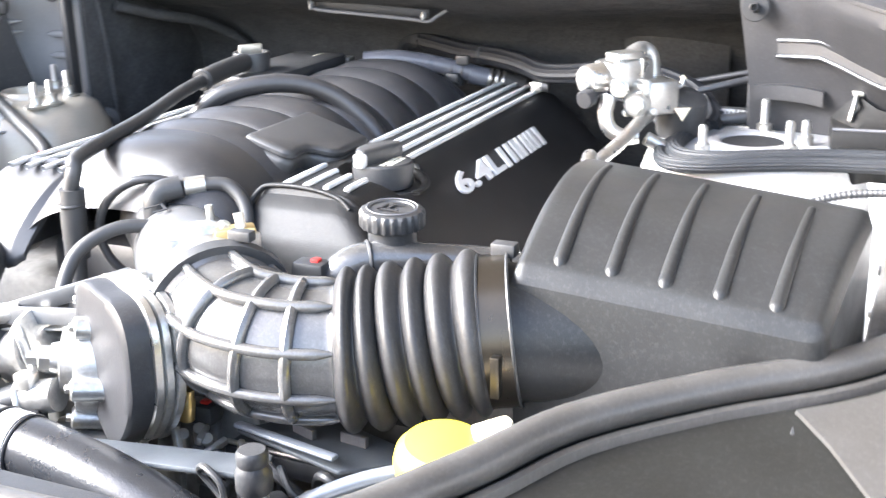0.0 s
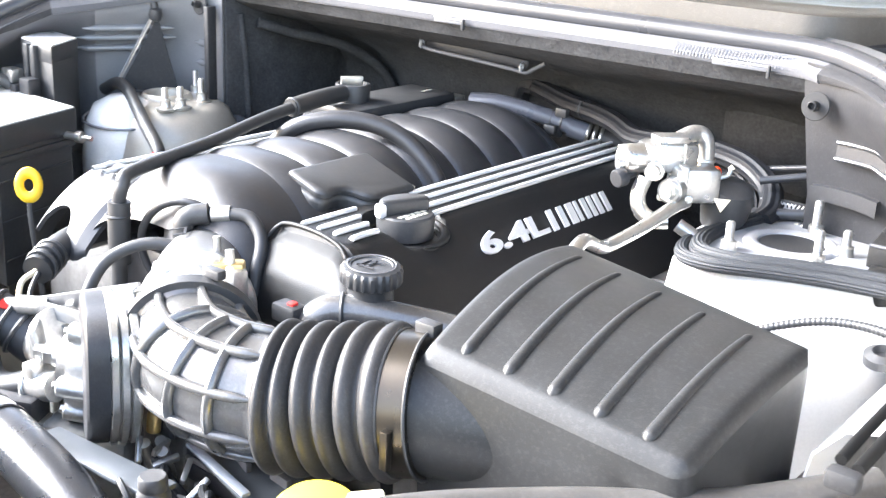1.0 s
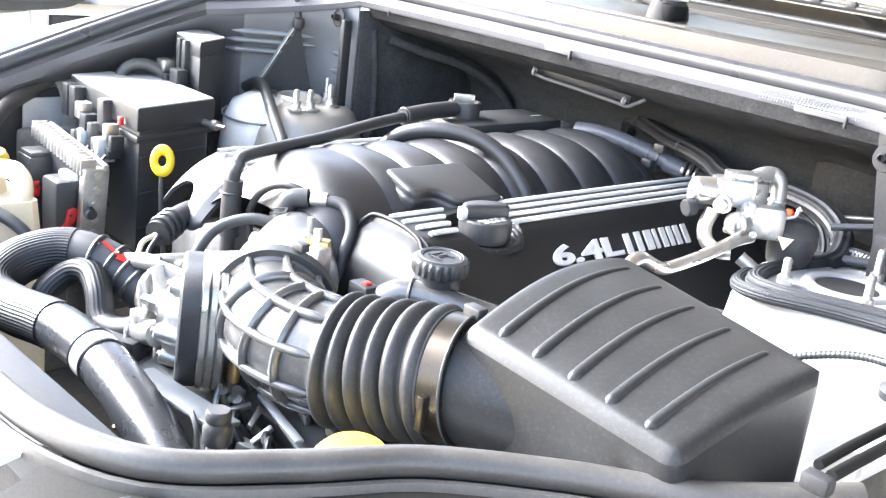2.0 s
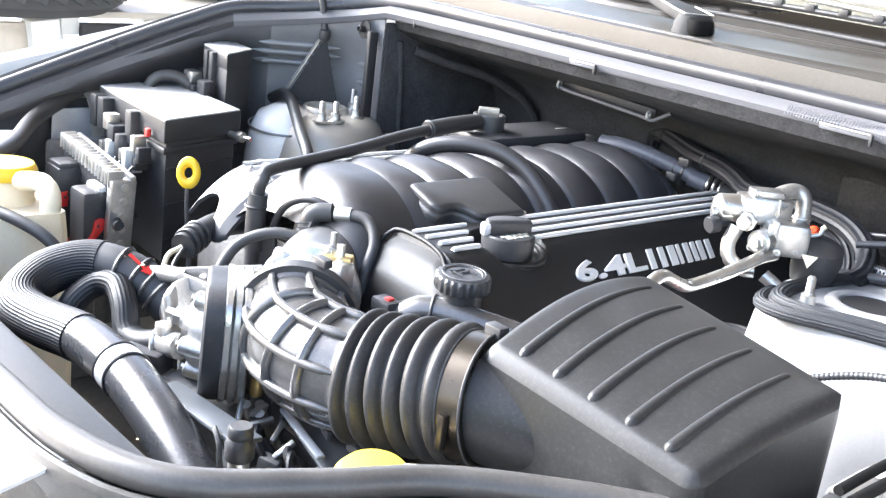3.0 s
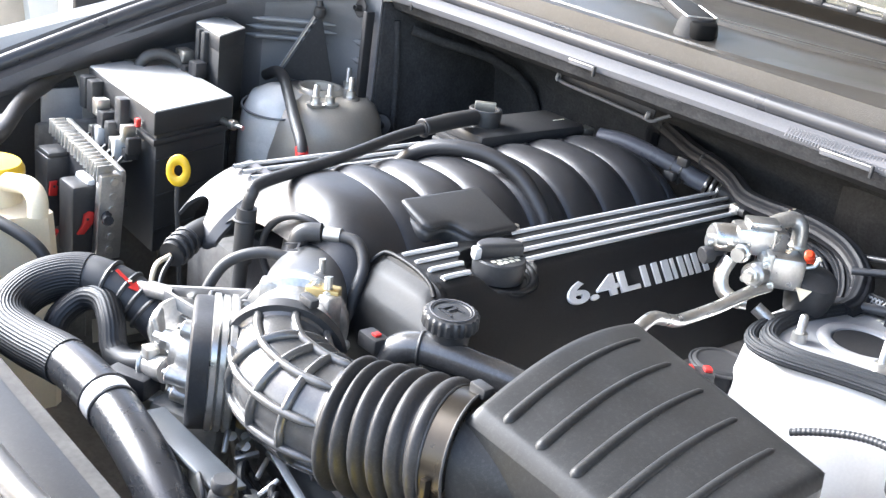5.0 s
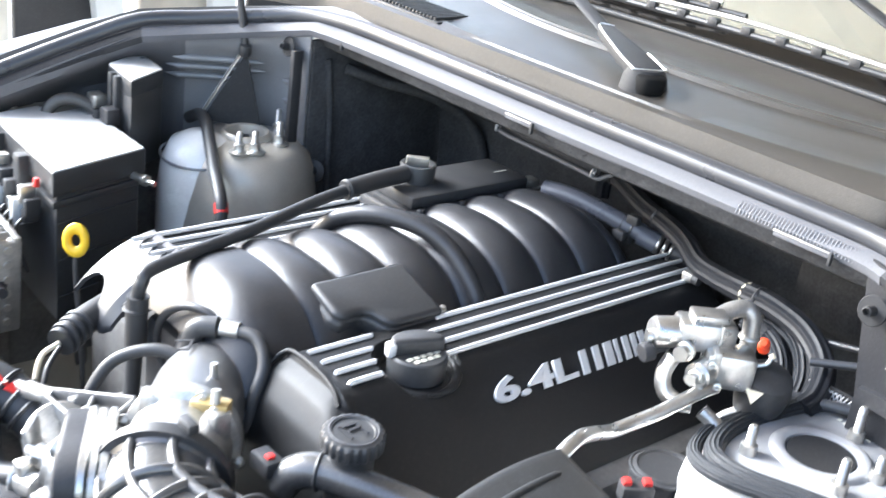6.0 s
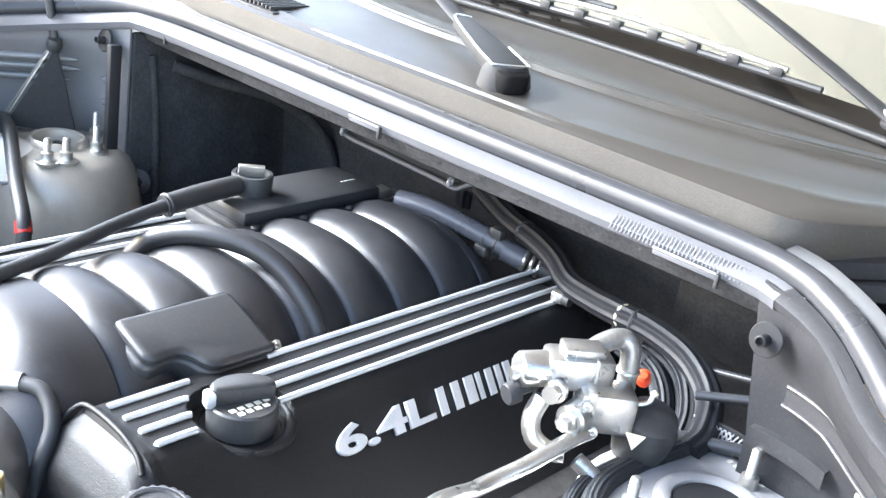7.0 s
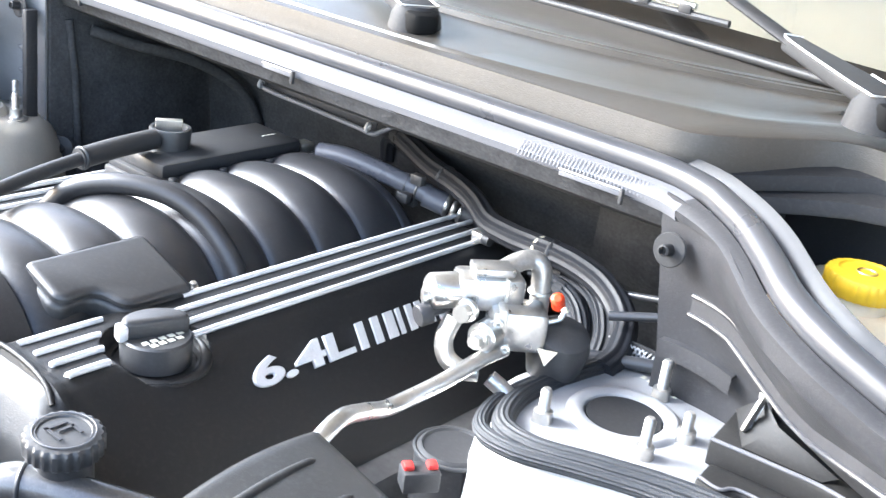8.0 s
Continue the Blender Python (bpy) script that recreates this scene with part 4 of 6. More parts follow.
part("tube", tube([(-0.142, 0.205, 0.940), (-0.132, 0.211, 0.966), (-0.105, 0.226, 0.992), (-0.06, 0.252, 1.006), (-0.01, 0.280, 1.004), (0.035, 0.297, 0.985), (0.075, 0.304, 0.950), (0.095, 0.304, 0.92)], 0.0125, 14), MANIFOLD, lh)
part("end_ring", ring((-0.141, 0.2055, 0.944), (0.3, 0.1, 1), 0.0130, 0.003), BLACK, lh)

# breather pipe from the front elbow back to the valve
bp = thing("breather_pipe", (-0.08, -0.09, 0.9), "black breather pipe with rubber end sleeves", "pipe")
part("pipe", tube([(-0.080, -0.087, 0.950), (-0.075, -0.084, 0.972), (-0.082, -0.062, 0.984), (-0.112, 0.08, 0.992), (-0.145, 0.20, 1.000), (-0.160, 0.285, 1.006)], 0.0085, 14), BLACK, bp)
part("sleeve", tube([(-0.157, 0.262, 1.005), (-0.160, 0.32, 1.010), (-0.163, 0.375, 1.012)], 0.013, 16), RUBBER, bp)
part("sleeve", tube([(-0.083, -0.086, 0.875), (-0.081, -0.087, 0.92), (-0.080, -0.086, 0.952)], 0.0135, 16), RUBBER, bp)
part("collar", ring((-0.081, -0.088, 0.935), (0, 0, 1), 0.0135, 0.002), RUBBER, bp)
part("lower_hose", tube([(-0.081, -0.088, 0.89), (-0.082, -0.09, 0.84), (-0.07, -0.10, 0.80)], 0.010, 12), RUBBER, bp)
part("sleeve_lip", ring((-0.157, 0.266, 1.005), (-0.1, 1, 0.03), 0.0125, 0.0025), RUBBER, bp)

# elbow sensor hose over the throttle body
eh = thing("purge_hose", (0.02, -0.05, 0.93), "black elbow hose with a pale clip", "hose")
part("elbow", tube([(0.012, -0.066, 0.905), (0.012, -0.066, 0.938), (0.016, -0.060, 0.950), (0.032, -0.045, 0.954)], 0.0125, 14), BLACK, eh)
part("clip", tube([(0.035, -0.043, 0.954), (0.052, -0.030, 0.955)], 0.0095, 14), STEEL, eh, "pale ribbed clip")
part("tube", tube([(0.05, -0.032, 0.955), (0.075, -0.02, 0.952), (0.098, -0.025, 0.93), (0.108, -0.045, 0.89), (0.110, -0.05, 0.83), (0.11, -0.05, 0.78)], 0.0078, 12), RUBBER, eh)
# thick loop in front of the throttle body
wl = thing("wire_loop", (-0.02, -0.13, 0.88), "black taped wire loop round the throttle body", "cable")
part("tube", tube([(0.03, -0.075, 0.918), (-0.005, -0.105, 0.922), (-0.03, -0.14, 0.905), (-0.035, -0.165, 0.87), (-0.03, -0.18, 0.83)], 0.0075, 12), RUBBER, wl)

# ---- throttle body and intake hose ----
SATIN = material("satin_casting", (0.19, 0.19, 0.192), 0.34, metal=0.6, grain_scale=300, bump=0.12, blot=0.2, blot_scale=30)
tb = thing("throttle_body", (0.07, -0.12, 0.85), "bare cast aluminium throttle body", "throttle body")
AX = Vector((0.74, -0.67, -0.02)).normalized()
T0 = Vector((0.116, -0.132, 0.886))
part("dome", lathe([(0.0, -0.150), (0.024, -0.147), (0.040, -0.136), (0.049, -0.115), (0.053, -0.085), (0.054, -0.030), (0.055, -0.026), (0.058, -0.024), (0.059, -0.012), (0.059, 0.002)], T0, AX, 44), SATIN, tb, "smooth grey dome")
part("housing", lathe([(0.058, -0.012), (0.062, -0.008), (0.063, 0.0), (0.063, 0.012), (0.055, 0.016), (0.054, 0.045), (0.057, 0.05), (0.057, 0.066), (0, 0.066)], T0, AX, 36), ALU, tb)
part("boss", box(-0.013, 0.013, -0.011, 0.011, 0, 0.035, 0.005, Matrix.Translation((0.160, -0.120, 0.905))), ALU, tb)
part("stud", lathe([(0.006, 0), (0.006, 0.02), (0.004, 0.022), (0.004, 0.042), (0, 0.042)], (0.101, -0.088, 0.910), (-0.1, 0, 1), 12), STEEL, tb)
part("stud", lathe([(0.007, 0), (0.007, 0.016), (0.005, 0.018), (0.005, 0.034), (0, 0.034)], (0.160, -0.122, 0.925), (-0.2, 0.1, 1), 12), STEEL, tb)
for q, sx in (((0.098, -0.160, 0.925), 0.012), ((0.148, -0.112, 0.925), 0.013)):
    part("lug", box(-sx, sx, -0.012, 0.012, -0.022, 0.014, 0.004, Matrix.Translation(q) @ pose(0, 0, 0, 0, 0, -42)), ALU, tb)
part("gold_block", box(-0.020, 0.020, -0.010, 0.010, -0.022, 0.009, 0.003, Matrix.Translation((0.149, -0.121, 0.936)) @ pose(0, 0, 0, 0, 0, 40)), BRASS, tb, "yellow zinc block on the flange")
part("cast_mark", joined(*[box(x0, x1, y0, y1, 0, 0.0012, 0, Matrix.Translation((0.030, -0.088, 0.9405)) @ pose(0, 0, 0, 8, 0, -42)) for x0, x1, y0, y1 in ((-0.012, 0.012, 0.007, 0.010), (-0.012, -0.009, -0.010, 0.007), (0.009, 0.012, -0.004, 0.007))]), PANEL, tb, "dark cast mark")
for a in (0.6, 2.2, 3.9, 5.4):
    n1 = AX.orthogonal().normalized()
    n2 = AX.cross(n1)
    bolt(T0 + AX * 0.012 + (n1 * math.cos(a) + n2 * math.sin(a)) * 0.062, AX, 0.005, 0.008, STEEL, tb)

ih = thing("intake_hose", (0.3, -0.18, 0.8), "black rubber intake hose with ribs and bellows", "intake hose")
AXIS = [(0.168, -0.180, 0.886), (0.190, -0.198, 0.881), (0.222, -0.210, 0.874), (0.266, -0.205, 0.869), (0.316, -0.184, 0.869), (0.362, -0.166, 0.876), (0.405, -0.151, 0.884), (0.436, -0.140, 0.888)]
path = spline(AXIS, 12)
cum = [0.0]
for a, b in zip(path, path[1:]):
    cum.append(cum[-1] + (b - a).length)
TOTAL = cum[-1]


def at_length(s):
    i = min(max(int(np.searchsorted(cum, s)), 1), len(cum) - 1)
    w = (s - cum[i - 1]) / (cum[i] - cum[i - 1])
    return path[i - 1].lerp(path[i], w), (path[i] - path[i - 1]).normalized()


BELL0, BELL1, NB = TOTAL - 0.149, TOTAL - 0.015, 6


def hose_radius(t):
    s = t * TOTAL
    if s < 0.012:
        return 0.066
    if s < BELL0:
        return 0.0580
    if s < BELL1:
        ph = (s - BELL0) / (BELL1 - BELL0) * NB
        return 0.0595 + 0.0135 * math.sin(math.pi * (ph % 1.0)) ** 0.75
    return 0.063


part("bellows", tube([at_length(BELL0 + (TOTAL - BELL0) * k / 90)[0] for k in range(91)], lambda t: hose_radius((BELL0 + (TOTAL - BELL0) * t) / TOTAL), 48, 1), BELLOWS, ih, "", 80)
part("elbow", tube([at_length(BELL0 * k / 40)[0] for k in range(41)], lambda t: hose_radius(BELL0 * t / TOTAL), 48, 1), HOSE, ih, "", 80)
for k in range(1, 4):
    q, d = at_length(0.016 + (BELL0 - 0.016) * k / 4)
    part("rib", ring(q, d, 0.0595, 0.0056, 48, 10), HOSE, ih)
for k in range(9):
    a = 2 * math.pi * k / 9 + 0.35
    line2 = []
    for j in range(13):
        q, d = at_length(0.012 + (BELL0 - 0.008) * j / 12)
        side = d.cross(Vector((0, 0, 1))).normalized()
        upv = side.cross(d)
        line2.append(q + (side * math.cos(a) + upv * math.sin(a)) * 0.0605)
    part("rib", tube(line2, lambda t: 0.0052 * min(1.0, (1.03 - t) / 0.12), 10, 2), HOSE, ih)
q, d = at_length(0.006)
part("clamp", joined(lathe([(0.067, -0.007), (0.069, -0.007), (0.069, 0.007), (0.067, 0.007)], q, d, 44)), BLACK, ih, "black hose clamp")
part("clamp_screw", box(-0.012, 0.012, -0.006, 0.006, 0, 0.010, 0.002, Matrix.Translation(q + Vector((0.02, 0.012, 0.066)))), BLACK, ih)

# ---- air filter box ----
ab = thing("air_filter_box", (0.57, -0.02, 0.72), "black plastic air filter box with five lid ribs", "air filter box")


def lid(u, v):
    """The lid's top: u across (0 to 1), v from front to back (0 to 1)."""
    xl, xr = 0.448 - 0.018 * v, 0.697 + 0.018 * v
    x = xl + (xr - xl) * u
    y = -0.163 + 0.012 * u + v * (0.258 - 0.068 * u)
    front = 0.953 - 0.024 * u
    back = 0.980 - 0.006 * u
    z = front + (back - front) * v + (0.027 - 0.019 * u ** 1.5) * math.sin(math.pi * min(1, v * 0.94)) ** 0.9
    return Vector((x, y, z))


N1, N2 = 48, 40
grid = []
for j, v in enumerate(np.linspace(0, 1, N2)):
    row = []
    for u in np.linspace(0, 1, N1):
        drop = 0.0
        for e, r in ((u * 0.25, 0.011), ((1 - u) * 0.25, 0.012), (v * 0.26, 0.012), ((1 - v) * 0.22, 0.015)):
            if e < r:
                drop = max(drop, r - math.sqrt(max(0, r ** 2 - (r - e) ** 2)))
        uu, vv = u, v
        for rear, radius in ((True, 0.020), (False, 0.016)):
            a, b = radius - (1 - u) * 0.25, radius - ((1 - v) if rear else v) * 0.20
            if a > 0 and b > 0:
                k = radius / max(radius, math.hypot(a, b))
                uu, w = 1 - (radius - a * k) / 0.25, (radius - b * k) / 0.20
                vv = 1 - w if rear else w
        p = lid(uu, vv)
        p.z -= drop
        row.append(p)
    grid.append(row)
part("lid_top", loft(grid), AIRBOX, ab, "", 60)
edge = grid[0] + [r[-1] for r in grid[1:]] + grid[-1][-2::-1] + [r[0] for r in grid[-2:0:-1]]
mid = sum(edge, Vector()) / len(edge)
drop1 = [q + Vector((0, 0, -0.012)) + (q - mid) * 0.004 for q in edge]
drop2 = [Vector((q.x * 1.004 - mid.x * 0.004, q.y * 0.97 + mid.y * 0.03, q.z * 0.25 + 0.64)) for q in edge]
drop3 = [Vector((q.x * 1.0, q.y * 0.93 + mid.y * 0.07, 0.70)) for q in edge]
part("lid_side", loft([edge, drop1, drop2, drop3], closed=True), AIRBOX, ab, "", 30)
for k in range(5):
    u = 0.150 + 0.172 * k
    pts = [lid(u - 0.02 * v, v) + Vector((0, 0, -0.0005)) for v in np.linspace(0.045, 0.86, 14)]
    part("lid_rib", tube([q - Vector((0, 0, 0.0020)) for q in pts], lambda t: 0.0066 * min(1.0, math.sqrt(max(0.0, t) / 0.035 + 0.02)) * (1 - 0.35 * t) * min(1.0, (1.02 - t) / 0.05), 16, 4), AIRBOX, ab)
Q, D = at_length(TOTAL - 0.002)
INL = Vector((0.55, -0.072, 0.868))
part("inlet", tube([Q - D * 0.01, Q.lerp(INL, 0.4), INL], lambda t: 0.060, 40, 6), AIRBOX, ab)
cl = thing("hose_clamp", (0.42, -0.145, 0.8), "dark steel band clamp on the intake hose", "hose clamp")
QC, DC = at_length(TOTAL - 0.006)
CLAMP = material("clamp_steel", (0.055, 0.047, 0.038), 0.30, metal=0.8)
band = part("band", lathe([(0.0645, -0.013), (0.0665, -0.013), (0.0665, 0.013), (0.0645, 0.013)], QC, DC, 48), CLAMP, cl)
for o in (-0.013, 0.013):
    part("band_edge", ring(QC + DC * o, DC, 0.0668, 0.0016, 44, 6), BLACK, band)
part("screw_housing", box(-0.011, 0.011, -0.007, 0.007, -0.002, 0.010, 0.002, Matrix.Translation(QC + Vector((0.0, 0.012, 0.066)))), BLACK, cl)
part("ear", box(-0.004, 0.004, -0.004, 0.004, -0.018, 0.018, 0.001, Matrix.Translation(QC + Vector((0.022, -0.066, -0.012)))), CLAMP, cl)


# ---- fuse box side of the bay ----
fb = thing("fuse_box", (-0.58, 0.04, 0.74), "black plastic fuse box, glare painted pale on its notched lid", "fuse box")
lid_poly = [(-0.730, -0.013), (-0.456, -0.027), (-0.505, 0.142), (-0.722, 0.146), (-0.706, 0.078), (-0.752, 0.074)]
# pale colour paints glare onto the black lid tops, plug top and taps
LID_GLARE = material("lid_glare", (0.55, 0.55, 0.54), 0.30, grain_scale=800, bump=0.06, spec=0.9)
fuse_lid = part("lid", prism(lid_poly, 0.039, 0.003, Matrix.Translation((0, 0, 0.924)), 3), BLACK, fb, "black notched lid")
part("lid_top", prism([(x * 0.99 - 0.006, y * 0.975 + 0.0012) for x, y in lid_poly], 0.004, 0.0015, Matrix.Translation((0, 0, 0.961)), 2), LID_GLARE, fuse_lid, "flat lid top with its glare painted pale")
part("body", prism([(-0.722, -0.006), (-0.463, -0.020), (-0.510, 0.134), (-0.725, 0.136)], 0.21, 0.004, Matrix.Translation((0, 0, 0.72)), 2), BLACK, fb)
part("skirt", prism([(-0.729, -0.013), (-0.457, -0.027), (-0.506, 0.141), (-0.731, 0.142)], 0.012, 0.003, Matrix.Translation((0, 0, 0.905)), 2), BLACK, fb)
for x in (-0.700, -0.672, -0.565):
    part("latch", box(x - 0.011, x + 0.011, -0.038, -0.016, 0.900, 0.956, 0.003), BLACK, fuse_lid, "black lid latch")
for k, (x, z, w) in enumerate(((-0.62, 0.93, 0.02), (-0.60, 0.915, 0.024), (-0.575, 0.905, 0.016), (-0.52, 0.915, 0.014), (-0.50, 0.90, 0.012))):
    part("connector", box(x - w / 2, x + w / 2, -0.052, -0.028, z - 0.018, z + 0.010, 0.003), (STEEL, PANEL, BLACK)[k % 3], fb)
for k in range(7):
    x = -0.640 + 0.021 * k
    part("fuse_tap", box(x - 0.007, x + 0.007, -0.050 - 0.004 * (k % 3), -0.026, 0.868 - 0.010 * (k % 2), 0.888 + 0.006 * (k % 3), 0.002), (PANEL, BLACK, LID_GLARE)[k % 3] if k % 4 else STEEL, fb)
    part("tap_wire", tube([(x, -0.050, 0.874), (x + 0.004, -0.062, 0.862), (x + 0.008, -0.060, 0.835), (x + 0.006, -0.045, 0.79)], 0.003, 6, 4), RUBBER, fb)
for z in (0.76, 0.82, 0.88):
    part("side_rib", box(-0.0015, 0.0015, 0.0, 0.150, z - 0.0015, z + 0.0015, 0.0006, Matrix.Translation((-0.4625, -0.016, 0)) @ pose(0, 0, 0, 0, 0, 17)), BLACK, fb)
part("red_tab", box(-0.508, -0.498, -0.036, -0.028, 0.926, 0.940, 0.002), RED, fb, "small red locking tab")
part("terminal", lathe([(0.006, 0), (0.006, 0.02), (0.009, 0.022), (0.009, 0.032), (0.004, 0.034), (0.004, 0.05), (0, 0.05)], (-0.500, 0.118, 0.925), (1, 0.25, 0), 12), STEEL, fb)

rb = thing("relay_box", (-0.665, 0.195, 0.9), "black relay box, glare painted pale on its flat lid", "relay box")
RELAY = [(-0.692, 0.168), (-0.590, 0.158), (-0.640, 0.240), (-0.742, 0.250)]
relay_lid = part("lid", prism(RELAY, 0.029, 0.003, Matrix.Translation((0, 0, 1.015)), 2), BLACK, rb)
part("lid_top", prism([(x * 0.985 - 0.010, y * 0.97 + 0.006) for x, y in RELAY], 0.004, 0.0015, Matrix.Translation((0, 0, 1.042)), 2), LID_GLARE, relay_lid, "flat lid top with its glare painted pale")
part("body", prism([(x * 0.985 - 0.01, y * 0.97 + 0.006) for x, y in RELAY], 0.13, 0.003, Matrix.Translation((0, 0, 0.89)), 2), BLACK, rb)
for o in (0.30, 0.52):
    q = Vector((-0.692, 0.168, 0)).lerp(Vector((-0.590, 0.158, 0)), o)
    part("latch", box(q.x - 0.006, q.x + 0.006, q.y - 0.010, q.y + 0.002, 0.985, 1.040, 0.002), BLACK, relay_lid)
part("plug", box(-0.648, -0.620, 0.132, 0.156, 0.962, 0.990, 0.004), PANEL, rb)
part("plug", box(-0.705, -0.675, 0.136, 0.160, 0.975, 0.998, 0.004), STEEL, rb)
part("plug", box(-0.672, -0.655, 0.130, 0.152, 0.960, 0.976, 0.003), PANEL, rb)
part("cable", tube([(-0.722, 0.068, 0.945), (-0.716, 0.086, 0.978), (-0.705, 0.112, 0.986), (-0.690, 0.136, 0.976), (-0.680, 0.150, 0.955)], 0.0105, 12), DUSTY, rb, "dusty elbow of the cable")

# engine computer with its finned case and red-levered plugs
ecu = thing("engine_computer", (-0.5, -0.1, 0.75), "finned cast aluminium engine computer standing upright", "engine computer")
ECU_FIT = Matrix.Translation((-0.640, -0.012, 0.902)) @ pose(0, 0, 0, 0, 6.5, 0) @ Matrix.Diagonal((0.80, 1, 1, 1)) @ Matrix.Translation((0.640, 0, -0.902))
part("case", moved(box(-0.640, -0.395, -0.102, -0.078, 0.745, 0.893, 0.006), ECU_FIT), PANEL, ecu)
for k in range(16):
    x = -0.632 + 0.0152 * k
    part("fin", moved(box(x - 0.0022, x + 0.0022, -0.110, -0.084, 0.882, 0.908, 0.001), ECU_FIT), ALU, ecu)
part("rim", moved(box(-0.648, -0.388, -0.078, -0.068, 0.880, 0.902, 0.003), ECU_FIT), ALU, ecu)
part("rim", moved(box(-0.412, -0.388, -0.108, -0.066, 0.745, 0.896, 0.004), ECU_FIT), ALU, ecu)
for k in range(6):
    part("rim_boss", moved(lathe([(0.006, 0), (0.006, 0.005), (0, 0.005)], (-0.389, -0.087, 0.765 + 0.024 * k), (1, 0, 0), 10), ECU_FIT), STEEL, ecu)
part("bracket_arm", moved(tube([(-0.40, -0.09, 0.83), (-0.375, -0.10, 0.826), (-0.352, -0.105, 0.834)], 0.008, 10), ECU_FIT), PANEL, ecu)
for x0, z0, w, pale, tag, at in ((-0.600, 0.845, 0.055, 0, [(-0.007, -0.012), (0.006, -0.013), (0.008, 0.004), (0.004, 0.005), (0.007, 0.013), (-0.006, 0.012)], (-0.142, 0.811)), (-0.501, 0.830, 0.057, 1, [(-0.016, -0.020), (-0.004, -0.021), (0.010, -0.004), (0.012, 0.014), (0.004, 0.016), (-0.004, 0.012), (-0.007, -0.006)], (-0.130, 0.790))):
    c = thing("ecu_plug", (x0, -0.14, z0 - 0.08), "black multi-pin plug with a red locking lever", "plug", "plugs of the engine computer")
    part("shell", box(x0 - w / 2, x0 + w / 2, -0.152, -0.104, z0 - 0.105, z0 + 0.018, 0.008), BLACK, c)
    if pale:
        # pale strip stands for the glare on the plug's black top
        part("top", box(x0 - w / 2 + 0.004, x0 + w / 2 - 0.004, -0.126, -0.106, z0 + 0.012, z0 + 0.026, 0.005), LID_GLARE, c, "top strip with its glare painted pale")
    else:
        part("top", box(x0 - w / 2 + 0.004, x0 + w / 2 - 0.004, -0.148, -0.106, z0 + 0.012, z0 + 0.024, 0.005), BLACK, c)
    part("lever", prism(tag, 0.006, 0.0015, Matrix(((0, 0, 1, x0 + w / 2 - 0.001), (1, 0, 0, at[0]), (0, 1, 0, at[1]), (0, 0, 0, 1)))), RED, c, "red locking lever")
    part("lever_slot", box(x0 + w / 2 + 0.0045, x0 + w / 2 + 0.0056, at[0] - 0.001, at[0] + 0.003, at[1] + 0.002, at[1] + 0.006, 0.0004), BLACK, c)
part("lever_tail", tube([(-0.545, -0.158, 0.765), (-0.55, -0.16, 0.745), (-0.535, -0.16, 0.738), (-0.518, -0.158, 0.76)], 0.004, 8), RED, ecu, "red lever tail")

# coolant reservoir
cr = thing("coolant_reservoir", (-0.44, -0.29, 0.6), "cream translucent coolant reservoir with a yellow cap", "reservoir")
part("tank", loft([[(x0 + dx, y0 + dy, z) for dx, dy in ((-0.085, -0.06), (0.06, -0.075), (0.075, -0.065), (0.085, 0.05), (0.075, 0.062), (-0.08, 0.06))] for x0, y0, z in ((-0.43, -0.28, 0.55), (-0.43, -0.28, 0.70), (-0.435, -0.285, 0.80), (-0.45, -0.285, 0.855))], closed=True, caps=True), TANK, cr)
part("neck", lathe([(0.045, 0), (0.042, 0.03), (0.040, 0.045), (0, 0.045)], (-0.455, -0.282, 0.85), (0, 0, 1), 28), TANK, cr)
part("cap", lathe([(0.046, 0), (0.048, 0.004), (0.047, 0.012), (0.042, 0.020), (0.02, 0.023), (0, 0.023)], (-0.455, -0.282, 0.892), (0, 0, 1), 36), YELLOW, cr, "yellow reservoir cap")
part("overflow_arm", tube([(-0.41, -0.275, 0.895), (-0.36, -0.265, 0.905), (-0.335, -0.262, 0.895), (-0.332, -0.262, 0.87)], 0.014, 12), TANK, cr)
oh = thing("overflow_hose", (-0.4, -0.33, 0.85), "black rubber overflow hose", "hose")
part("tube", tube([(-0.47, -0.36, 0.86), (-0.42, -0.335, 0.862), (-0.35, -0.30, 0.855), (-0.30, -0.27, 0.83), (-0.28, -0.26, 0.78)], 0.009, 12), RUBBER, oh)

# yellow dipstick handle
dk = thing("dipstick", (-0.335, -0.052, 0.8), "yellow ring handle of the dipstick", "dipstick")
part("handle", moved(ring((0, 0, 0), (0.7, -0.66, 0.15), 0.0125, 0.0062, 28, 10), Matrix.Translation((-0.343, -0.044, 0.908)) @ Matrix.Diagonal((1, 1, 1.35, 1))), YELLOW, dk)
part("stem", tube([(-0.343, -0.044, 0.893), (-0.340, -0.045, 0.85), (-0.33, -0.04, 0.70), (-0.33, -0.04, 0.42)], 0.004, 8), BLACK, dk)

# pale wheelhouse bulge and the hose beside it
BULGE = material("bulge_paint", (0.80, 0.78, 0.74), 0.24, blot=0.15, blot_scale=16, coat=0.5)
wh = thing("wheelhouse_bulge", (-0.56, 0.25, 0.6), "glossy pale wheelhouse bulge beside the strut tower", "wheelhouse")
part("skin", lathe([(0.074, -0.4), (0.070, -0.10), (0.064, -0.05), (0.050, -0.018), (0.026, -0.004), (0.0, 0.0)], (-0.566, 0.272, 0.958), (0.08, -0.05, 1), 40), BULGE, wh)
part("seam", ring((-0.5695, 0.274, 0.918), (0.08, -0.05, 1), 0.0655, 0.0022, 40, 8), SIDE, wh, "pressed seam round the bulge")
